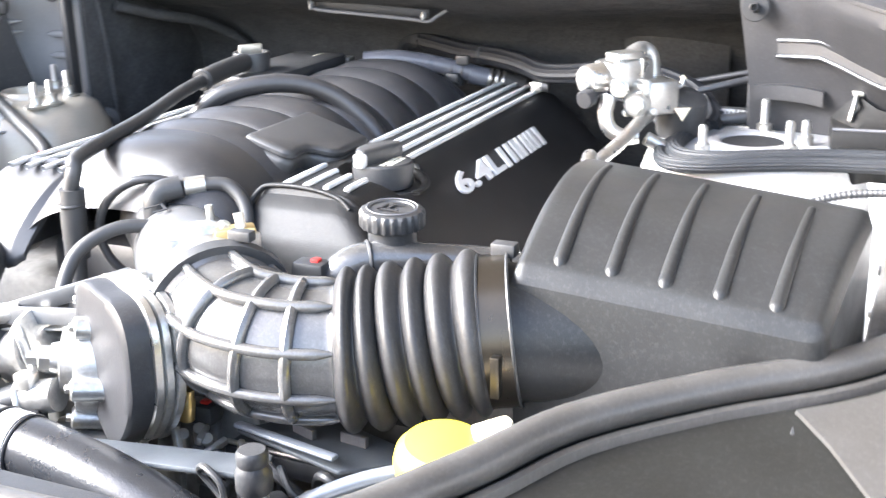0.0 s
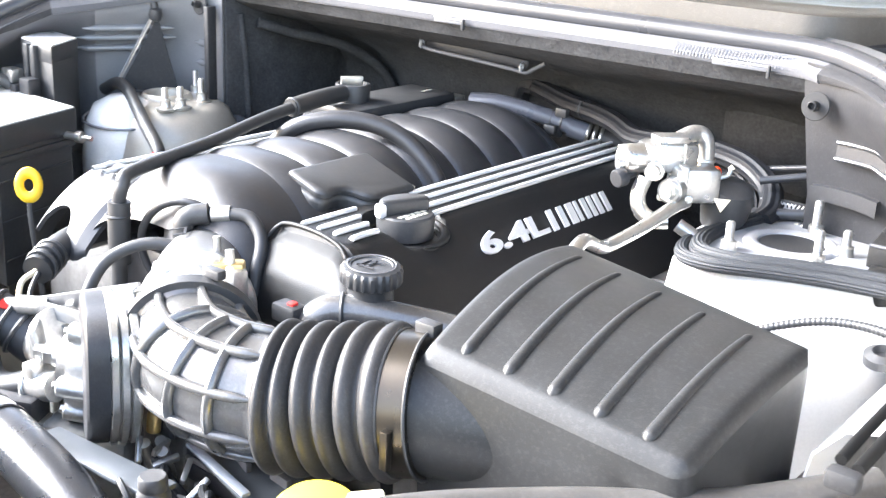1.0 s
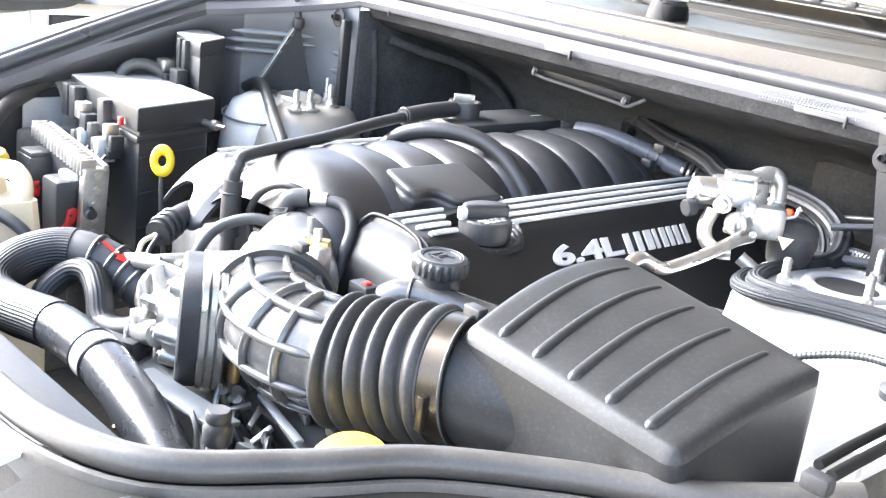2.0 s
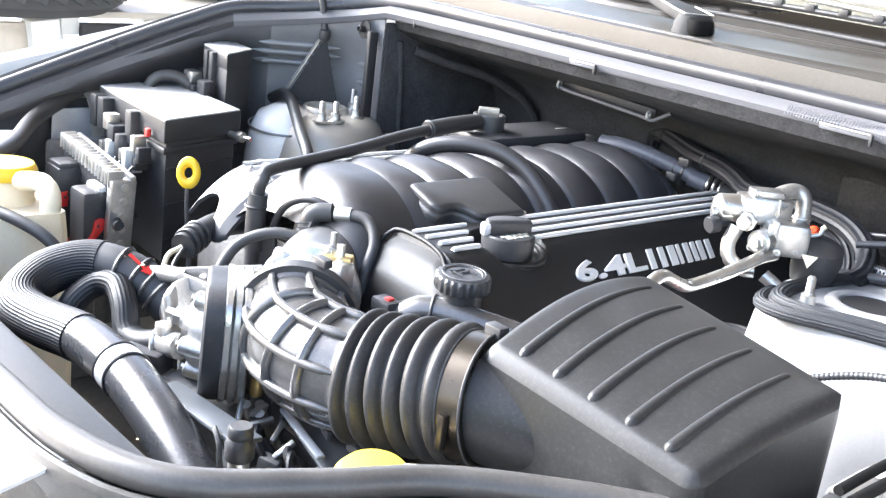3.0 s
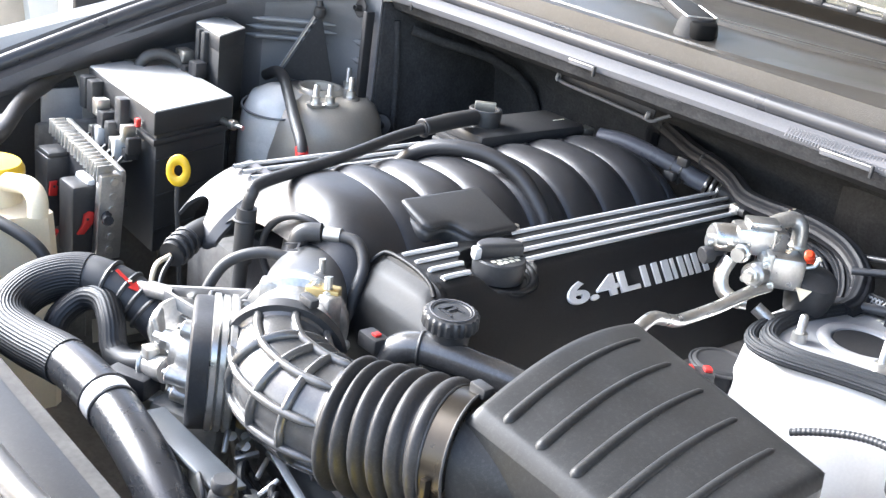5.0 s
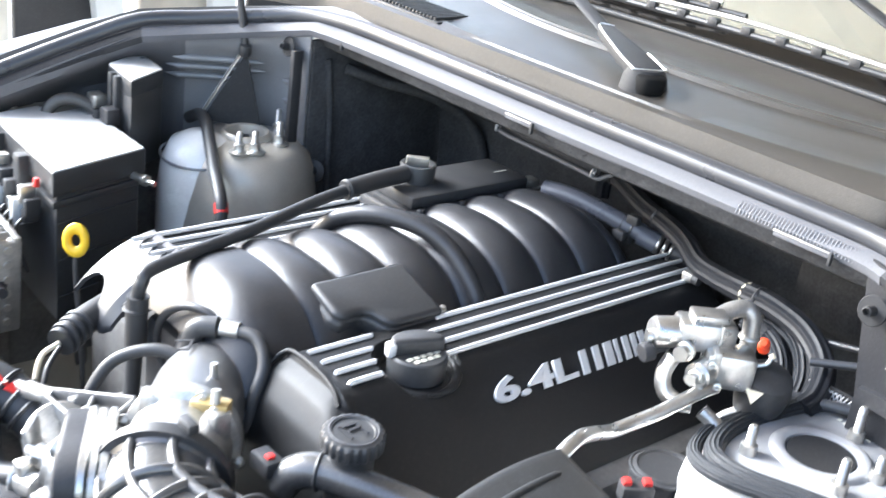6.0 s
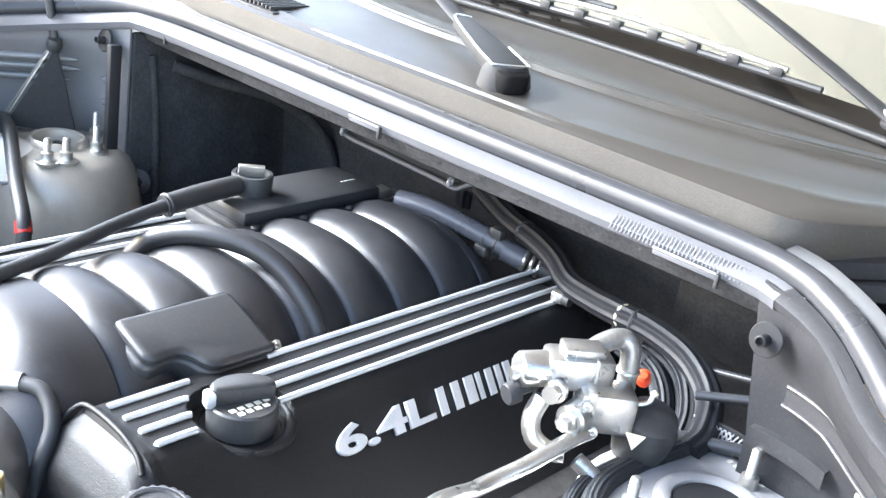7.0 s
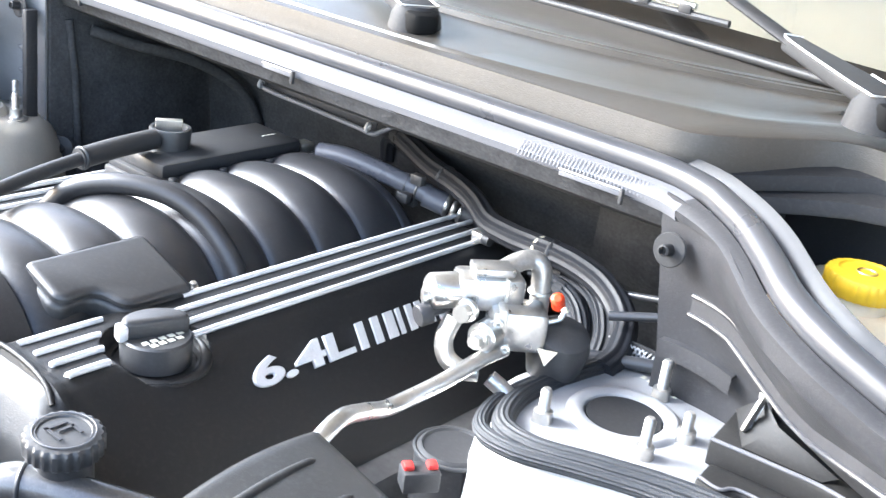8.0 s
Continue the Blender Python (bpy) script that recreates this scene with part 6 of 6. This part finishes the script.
acp("lower_block", box(-0.030, 0.034, -0.024, 0.024, -0.024, 0.024, 0.008, Matrix.Translation((0.434, 0.354, 1.000)) @ pose(0, 0, 0, 0, 0, 45)), BRIGHT)
acp("lower_boss", lathe([(0.017, -0.02), (0.017, 0.016), (0.014, 0.019), (0, 0.019)], (0.426, 0.320, 0.996), (0.15, -1, 0), 24), BRIGHT)
acp("bolt", lathe([(0.013, 0), (0.013, 0.006), (0.010, 0.008), (0.010, 0.018), (0, 0.018)], (0.403, 0.308, 1.018), (0.2, -1, 0.05), 12), STEEL)
acp("bolt", lathe([(0.011, 0), (0.011, 0.005), (0.008, 0.007), (0.008, 0.016), (0, 0.016)], (0.429, 0.302, 0.996), (0.15, -1, 0.05), 6), STEEL)
acp("service_port", lathe([(0.006, 0), (0.006, 0.022), (0.0125, 0.024), (0.0125, 0.036), (0.011, 0.038), (0, 0.038)], (0.376, 0.306, 1.012), (-0.25, -0.85, -0.15), 20), PANEL, "grey cap of the service port")
acp("u_pipe", tube([(0.392, 0.300, 1.008), (0.390, 0.290, 0.985), (0.398, 0.288, 0.965), (0.415, 0.296, 0.954), (0.43, 0.305, 0.955)], 0.0105, 16), BRIGHT)
acp("arch_pipe", tube([(0.394, 0.350, 1.036), (0.398, 0.382, 1.050), (0.406, 0.408, 1.055), (0.416, 0.417, 1.048), (0.420, 0.418, 1.026), (0.424, 0.415, 0.98)], 0.0115, 16), ALU)
acp("neck", lathe([(0.0075, 0), (0.0075, 0.012), (0.0095, 0.013), (0.0095, 0.018), (0, 0.018)], (0.370, 0.296, 1.024), (-0.6, -0.75, -0.05), 14), BRIGHT)
acp("upper_step", box(-0.020, 0.026, -0.016, 0.016, 0, 0.010, 0.003, Matrix.Translation((0.398, 0.344, 1.051)) @ pose(0, 0, 0, 0, 0, 52)), BRIGHT)
acp("seam", box(-0.0015, 0.0015, -0.0235, 0.0235, -0.021, 0.021, 0.0005, Matrix.Translation((0.408, 0.357, 1.032)) @ pose(0, 0, 0, 0, 0, 52)), STEEL)
acp("flange", box(-0.005, 0.005, -0.028, 0.028, -0.027, 0.027, 0.003, Matrix.Translation((0.420, 0.344, 1.000)) @ pose(0, 0, 0, 0, 0, 45)), ALU)
for q in ((0.438, 0.318, 1.013), (0.446, 0.326, 0.984), (0.412, 0.312, 0.984)):
    acp("screw", lathe([(0.0055, 0), (0.0055, 0.005), (0.003, 0.006), (0.003, 0.003), (0, 0.003)], q, (0.5, -0.85, 0.05), 10), STEEL)
acp("collar", ring((0.420, 0.418, 1.018), (0, 0, 1), 0.0118, 0.0028, 22, 8), STEEL)
acp("collar", ring((0.396, 0.366, 1.043), (0.1, 1, 0.5), 0.0118, 0.0028, 22, 8), STEEL)
acp("wire_hook", tube([(0.440, 0.370, 1.008), (0.455, 0.375, 1.006), (0.468, 0.388, 1.010), (0.470, 0.394, 1.018)], 0.003, 8), STEEL)
acp("tip", lathe([(0.0, -0.005), (0.005, 0.0), (0.0, 0.005)], (0.470, 0.395, 1.020), (0, 0, 1), 10), TANK)
cup = thing("valve_cup", (0.48, 0.40, 0.95), "black plastic cup beside the valve block", "cup")
part("shell", lathe([(0.024, -0.03), (0.029, -0.012), (0.030, 0.010), (0.026, 0.024), (0.015, 0.030), (0, 0.031)], (0.462, 0.390, 0.974), (0.3, -0.2, 1), 28), BLACK, cup)
part("triangle", prism([(-0.010, 0.006), (0.010, 0.006), (0.0, -0.010)], 0.0015, 0, Matrix.Translation((0.470, 0.357, 0.982)) @ pose(0, 0, 0, 80, 0, 25)), TANK, cup, "white triangle sticker")
oc = thing("orange_cap", (0.41, 0.46, 0.98), "small orange service cap", "cap")
part("cap", lathe([(0.0075, -0.012), (0.0075, 0.006), (0.004, 0.009), (0, 0.009)], (0.410, 0.462, 0.988), (0.2, -0.5, 0.5), 16), ORANGE, oc)
ap = thing("refrigerant_pipe", (0.42, 0.2, 0.95), "bare aluminium refrigerant pipe with bends", "pipe")
part("pipe", tube([(0.436, 0.335, 0.982), (0.431, 0.308, 0.978), (0.420, 0.268, 0.962), (0.407, 0.230, 0.949), (0.405, 0.204, 0.948), (0.413, 0.168, 0.962), (0.426, 0.127, 0.978), (0.431, 0.100, 0.974), (0.432, 0.072, 0.955)], 0.0078, 16), BRIGHT, ap)
part("lower_stub", tube([(0.438, 0.315, 0.958), (0.458, 0.322, 0.945), (0.470, 0.318, 0.930)], 0.0085, 14), ALU, ap)


def conduit(name, label, pts, r, mat=CORRUG, count=11, depth=0.10, group="wiring looms"):
    c = thing(name, pts[0], label, "wiring loom", group)
    path = spline(pts, 8)
    part("sleeve", fluted(path, r, count, depth), mat, c)
    i = len(path) // 6
    part("tape_wrap", tube([path[i], path[i + 1], path[i + 2]], r * 1.07, 18, 3), MATTE, c, "black cloth tape wrap")
    return c


LOOM = [(-0.085, 0.742, 0.955), (-0.080, 0.735, 0.985), (-0.060, 0.722, 1.000), (-0.01, 0.700, 0.998), (0.055, 0.672, 0.992), (0.12, 0.650, 0.990), (0.165, 0.632, 0.985), (0.21, 0.605, 0.978), (0.26, 0.585, 0.982), (0.308, 0.566, 0.990), (0.36, 0.560, 0.992), (0.415, 0.548, 0.985), (0.460, 0.520, 0.968), (0.484, 0.472, 0.952), (0.486, 0.440, 0.945)]
lm = conduit("wiring_loom", "black ribbed wiring loom along the firewall", LOOM, 0.0145, CORRUG, 9, 0.07)
for i in (36, 76):
    q = spline(LOOM, 8)
    part("tie", ring(q[i], (q[i + 1] - q[i - 1]).normalized(), 0.0135, 0.003, 20, 6), BLACK, lm, "cable tie")
part("tape", ring(spline(LOOM, 8)[73], (1, -0.3, 0.1), 0.0132, 0.0022, 20, 6), TANK, lm)
conduit("wiring_loom", "black wiring loom curving down behind the valve block", [(0.30, 0.575, 0.960), (0.35, 0.58, 0.965), (0.40, 0.565, 0.955), (0.435, 0.53, 0.935), (0.45, 0.49, 0.91)], 0.012)
conduit("wiring_loom", "black wiring loom dropping behind the valve block", [(0.33, 0.545, 0.965), (0.375, 0.545, 0.955), (0.41, 0.52, 0.935), (0.43, 0.48, 0.90)], 0.011)
TOWER_LOOM = [(0.486, 0.47, 0.952), (0.476, 0.43, 0.950), (0.466, 0.37, 0.950), (0.468, 0.31, 0.951), (0.490, 0.262, 0.953), (0.530, 0.252, 0.955), (0.585, 0.270, 0.957), (0.640, 0.290, 0.957), (0.700, 0.302, 0.957), (0.76, 0.31, 0.957)]
for label, off, r, mat in (("thick braided loom round the foot of the strut tower", (0.004, 0.004, -0.003), 0.0105, BRAID), ("thin ribbed loom beside a thicker braided one", (-0.010, -0.010, -0.007), 0.0078, BRAID)):
    conduit("wiring_loom", label, [(x + off[0], y + off[1], z + off[2]) for x, y, z in TOWER_LOOM], r, mat, 11 if mat is CORRUG else 14, 0.08 if mat is CORRUG else 0.05)
for k, (a, b, r) in enumerate((((0.46, 0.485, 0.985), (0.56, 0.53, 1.008), 0.005), ((0.46, 0.45, 0.950), (0.56, 0.49, 0.960), 0.007), ((0.44, 0.55, 0.985), (0.55, 0.55, 1.01), 0.004))):
    t = thing("brake_line", a, "straight metal line entering behind the corner panel", "pipe", "brake lines")
    part("pipe", tube([a, b], r, 12, 2), SEAL, t)
mesh_v = thing("heat_mesh", (0.5, 0.45, 0.9), "perforated silver heat shield behind the tower", "heat shield")
wires = []
for i in range(-9, 16):
    for lean in (1, -1):
        x0, x1 = 0.464 + 0.0052 * i, 0.464 + 0.0052 * i + lean * 0.036
        lo, hi = 0.0, 1.0
        for bound in (0.464, 0.530):
            t = (bound - x0) / (x1 - x0)
            lo, hi = (max(lo, t), hi) if (bound < 0.5) == (lean > 0) else (lo, min(hi, t))
        if hi - lo > 0.05:
            pt = lambda t: (x0 + (x1 - x0) * t, 0.474 + 0.012 * t, 0.898 + 0.066 * t)
            wires.append(tube([pt(lo), pt(hi)], 0.0011, 5, 2))
part("wire_mesh", joined(*wires), PLATE, mesh_v, "crossed bright wires")
part("backing", box(0.464, 0.530, 0.490, 0.493, 0.890, 0.966, 0.001), MATTE, mesh_v)
# heater pipe at the back of the manifold
# blue-grey paints the sky's sheen onto a black pipe
PIPE = material("sky_sheen_pipe", (0.085, 0.09, 0.108), 0.28)
hp = thing("heater_pipe", (0.05, 0.61, 0.95), "dark glossy heater pipe with a pale clamp", "pipe")
part("pipe", tube([(-0.085, 0.595, 0.985), (-0.04, 0.606, 0.988), (0.02, 0.622, 0.980), (0.075, 0.645, 0.965)], 0.0138, 16), PIPE, hp)
part("clip", box(0.035, 0.065, 0.628, 0.640, 0.945, 0.965, 0.003), BLACK, hp)
part("fitting", tube([(0.072, 0.643, 0.963), (0.098, 0.655, 0.956)], 0.0155, 16, 2), PIPE, hp)
for k in range(3):
    q = Vector((0.100, 0.656, 0.956)).lerp(Vector((0.118, 0.665, 0.951)), k / 2)
    part("clamp", ring(q, (0.9, 0.45, -0.25), 0.0135, 0.0030, 22, 8), BRIGHT, hp, "pale spring clamp")
part("end", tube([(0.118, 0.664, 0.951), (0.15, 0.68, 0.942)], 0.0145, 16, 2), RUBBER, hp)
for q in ((0.025, 0.60, 0.945), (0.0, 0.60, 0.955), (0.20, 0.60, 0.958)):
    c = thing("sensor_plug", q, "small pale sensor plug at the engine's rear", "plug", "sensor plugs")
    part("shell", box(q[0] - 0.009, q[0] + 0.009, q[1] - 0.007, q[1] + 0.007, q[2] - 0.007, q[2] + 0.007, 0.003), STEEL, c)
    part("collar", lathe([(0.008, 0), (0.008, 0.01), (0, 0.01)], (q[0] + 0.008, q[1], q[2]), (1, 0, 0), 10), BLACK, c)

for q, r in (((0.045, 0.634, 0.972), 0.016), ((0.060, 0.640, 0.968), 0.016)):
    part("band", ring(q, (0.9, 0.4, -0.2), r - 0.002, 0.0025, 20, 6), BLACK, hp)
for q in ((0.055, 0.618, 0.958), (0.068, 0.628, 0.985)):
    part("clip", box(q[0] - 0.010, q[0] + 0.010, q[1] - 0.006, q[1] + 0.006, q[2] - 0.005, q[2] + 0.009, 0.002), BLACK, hp)

# black canister and red-locked plug beside the air box
bc = thing("oil_separator", (0.435, 0.285, 0.85), "round black canister with a domed lid", "canister")
part("lid", lathe([(0.038, -0.10), (0.038, -0.004), (0.036, 0.0), (0.032, 0.002), (0.030, 0.0), (0, 0.001)], (0.416, 0.306, 0.874), (0, 0, 1), 36), MATTE, bc)
part("lid_rim", ring((0.416, 0.306, 0.872), (0, 0, 1), 0.0385, 0.0022, 36, 8), RUBBER, bc)
rp2 = thing("sensor_plug", (0.435, 0.232, 0.88), "black plug with two red locks by the air box", "plug", "sensor plugs")
shell = part("shell", box(-0.018, 0.018, -0.012, 0.012, -0.012, 0.010, 0.003, Matrix.Translation((0.432, 0.235, 0.878)) @ pose(0, 0, 0, 0, 0, 55)), BLACK, rp2)
for o in (-0.013, 0.010):
    part("lock", box(o - 0.004, o + 0.006, -0.006, 0.006, 0.009, 0.015, 0.002, Matrix.Translation((0.432, 0.235, 0.878)) @ pose(0, 0, 0, 0, 0, 55)), RED, shell, "red lock")

# right ledge: duct, brace, hose, bolt holes
DUCT = material("duct_plastic", (0.013, 0.0125, 0.012), 0.50, spec=0.25, grain=0.2, grain_scale=600, bump=0.2, dust=0.03)
du = thing("air_duct", (0.68, 0.3, 0.93), "black plastic duct beside the strut tower", "duct")
part("shell", prism([(0.641, 0.369), (0.632, 0.440), (0.68, 0.432), (0.74, 0.408), (0.87, 0.360), (0.87, 0.335), (0.76, 0.374), (0.70, 0.374)], 0.050, 0.004, Matrix.Translation((0, 0, 0.921)), 2), DUCT, du)
part("wedge", sheet([[(0.632, 0.440, 0.971), (0.646, 0.432, 0.986), (0.662, 0.420, 1.003)], [(0.668, 0.378, 0.972), (0.676, 0.390, 0.980), (0.686, 0.404, 0.991)], [(0.74, 0.382, 0.972), (0.745, 0.388, 0.974), (0.75, 0.392, 0.976)]], 0.005, (0, 0.2, -1)), DUCT, du)
part("edge", tube([(0.642, 0.370, 0.971), (0.70, 0.375, 0.971), (0.76, 0.375, 0.971), (0.85, 0.345, 0.971)], 0.0020, 8), STRIP, du)
part("lower_step", prism([(0.652, 0.330), (0.648, 0.366), (0.70, 0.371), (0.76, 0.371), (0.87, 0.332), (0.87, 0.312), (0.76, 0.340), (0.69, 0.342), (0.675, 0.326)], 0.034, 0.004, Matrix.Translation((0, 0, 0.918)), 2), DUCT, du)
part("lip_edge", tube([(0.653, 0.334, 0.953), (0.675, 0.330, 0.953), (0.690, 0.343, 0.953), (0.76, 0.341, 0.953)], 0.0016, 8), STRIP, du)
stp = thing("metal_brace", (0.66, 0.41, 0.975), "short bright metal brace by the corner panel", "brace")
part("strap", web((0.658, 0.400, 0.974), (0.663, 0.419, 1.006), 0.010, 0.003), STEEL, stp)
part("strap_fold", box(0.657, 0.669, 0.417, 0.421, 1.002, 1.008, 0.001), STEEL, stp)
gh = thing("ribbed_hose", (0.7, 0.18, 0.93), "thin ribbed black hose over the inner fender", "hose")
part("tube", tube([(0.60, 0.165, 0.916), (0.629, 0.172, 0.930), (0.666, 0.176, 0.944), (0.700, 0.172, 0.952), (0.740, 0.158, 0.957), (0.80, 0.135, 0.957)], lambda t: 0.0042 + 0.0004 * math.sin(t * 260), 12, 40), BLACK, gh)
part("grommet", lathe([(0.017, 0), (0.017, 0.008), (0.010, 0.012), (0.008, 0.006), (0, 0.006)], (0.745, 0.122, 0.944), (0, -0.2, 1), 20), BLACK, gh)
sb = thing("support_rod", (0.78, 0.0, 0.93), "black support rod across the inner fender", "rod")
part("rod", tube([(0.789, -0.100, 0.954), (0.788, -0.05, 0.956), (0.787, 0.04, 0.957), (0.785, 0.14, 0.958)], 0.0046, 10), BOOT, sb)
part("rod", tube([(0.803, -0.104, 0.952), (0.803, -0.05, 0.954), (0.802, 0.04, 0.955), (0.80, 0.14, 0.956)], 0.0052, 10), BOOT, sb)
part("foot", box(0.783, 0.808, -0.116, -0.100, 0.936, 0.952, 0.004), MATTE, sb)

# brake fluid reservoir in its recess
bk = thing("brake_reservoir", (0.68, 0.56, 1.0), "cream brake fluid reservoir with a yellow cap", "reservoir")
part("tank", box(0.60, 0.80, 0.50, 0.66, 0.98, 1.065, 0.018), TANK, bk)
part("neck", lathe([(0.034, 0), (0.034, 0.02), (0, 0.02)], (0.672, 0.560, 1.06), (0, 0, 1), 28), TANK, bk)
part("cap", lathe([(0.0355, 0), (0.037, 0.002), (0.037, 0.016), (0.035, 0.020), (0.027, 0.022), (0.025, 0.020), (0, 0.0205)], (0.678, 0.560, 1.078), (0, 0, 1), 120, lambda a, i: (1 + 0.03 * (math.sin(a * 30) > 0)) if i < 4 else 1), YELLOW, bk, "ribbed yellow cap")
part("cap_mark", ring((0.678, 0.560, 1.0985), (0, 0, 1), 0.009, 0.0012, 24, 6), BRASS, bk)
rc = thing("recess_wall", (0.7, 0.6, 0.9), "dark recess round the brake reservoir", "panel")
part("back", box(0.49, 0.90, 0.70, 0.72, 0.85, 1.17, 0.004), BLACK, rc)
part("floor", box(0.54, 0.90, 0.46, 0.72, 0.90, 0.92, 0.004), BLACK, rc)
part("outer", box(0.86, 0.88, 0.2, 0.72, 0.85, 1.13, 0.004), BLACK, rc)
for z, o in ((1.155, 0.0), (1.135, 0.035)):
    part("rim", sheet([[(0.52 + 0.03 * k, 0.505 + 0.15 * math.sin(min(1.0, k / 6) * 1.57) - o * min(1, k / 4) + dy, z + dz + (0.012 if k > 3 else 0.003 * k)) for dy, dz in ((0.05, 0.01), (0.0, 0.0), (-0.006, -0.012))] for k in range(13)], 0.003), MATTE, rc)

# ---- surroundings beyond the far fender ----


def tyre(at, r, w):
    t = thing("tyre", at, "black tyre lying flat on the rack", "tyre", "tyres on the rack")
    x, y, z = at
    carcass = part("carcass", lathe([(r * 0.58, 0.012), (r * 0.62, 0.0), (r * 0.86, 0.0), (r * 0.97, 0.03), (r, 0.07), (r, w - 0.07), (r * 0.97, w - 0.03), (r * 0.86, w), (r * 0.62, w), (r * 0.58, w - 0.012), (r * 0.58, 0.012)], at, (0, 0, 1), 56), TYRE, t)
    for k in range(44):
        a = 2 * math.pi * k / 44
        for side in (0, 1):
            m = Matrix.Translation((x, y, z + 0.05 + side * (w - 0.10) * 0.5)) @ pose(0, 0, 0, 0, 0, math.degrees(a)) @ Matrix.Translation((r, 0, 0)) @ pose(0, 0, 0, 25 if side else -25, 0, 0)
            part("tread_block", box(-0.004, 0.008, -0.020, 0.020, 0, (w - 0.10) * 0.46, 0.003, m, 1), TYRE, carcass)
    return t


tyre((-2.40, 0.38, 0.885), 0.42, 0.30)
tyre((-2.95, 1.42, 0.885), 0.42, 0.30)
rk = thing("tyre_rack", (-2.5, 0.8, 0.0), "pale painted steel rack with dark panels", "rack")
for k, y in enumerate(np.linspace(-0.6, 2.6, 9)):
    part("post", box(-2.30, -2.22, -0.045, 0.045, 0.0, 0.86, 0.004, Matrix.Translation((0, y, 0)) @ pose(0, 0, 0, 7, 0, 0)), RACK, rk)
    part("bearer", box(-3.4, -2.28, y - 0.03, y + 0.03, 0.80, 0.86, 0.004), RACK, rk)
    part("post", box(-3.40, -3.34, y - 0.03, y + 0.03, 0.0, 0.84, 0.004), RACK, rk)
    part("side_panel", box(-2.29, -2.26, y + 0.03, y + 0.36, 0.12, 0.84, 0.004), PANEL if k % 2 else TOWER, rk)
part("shelf", box(-3.4, -2.22, -0.7, 2.7, 0.862, 0.884, 0.003), TOWER, rk)
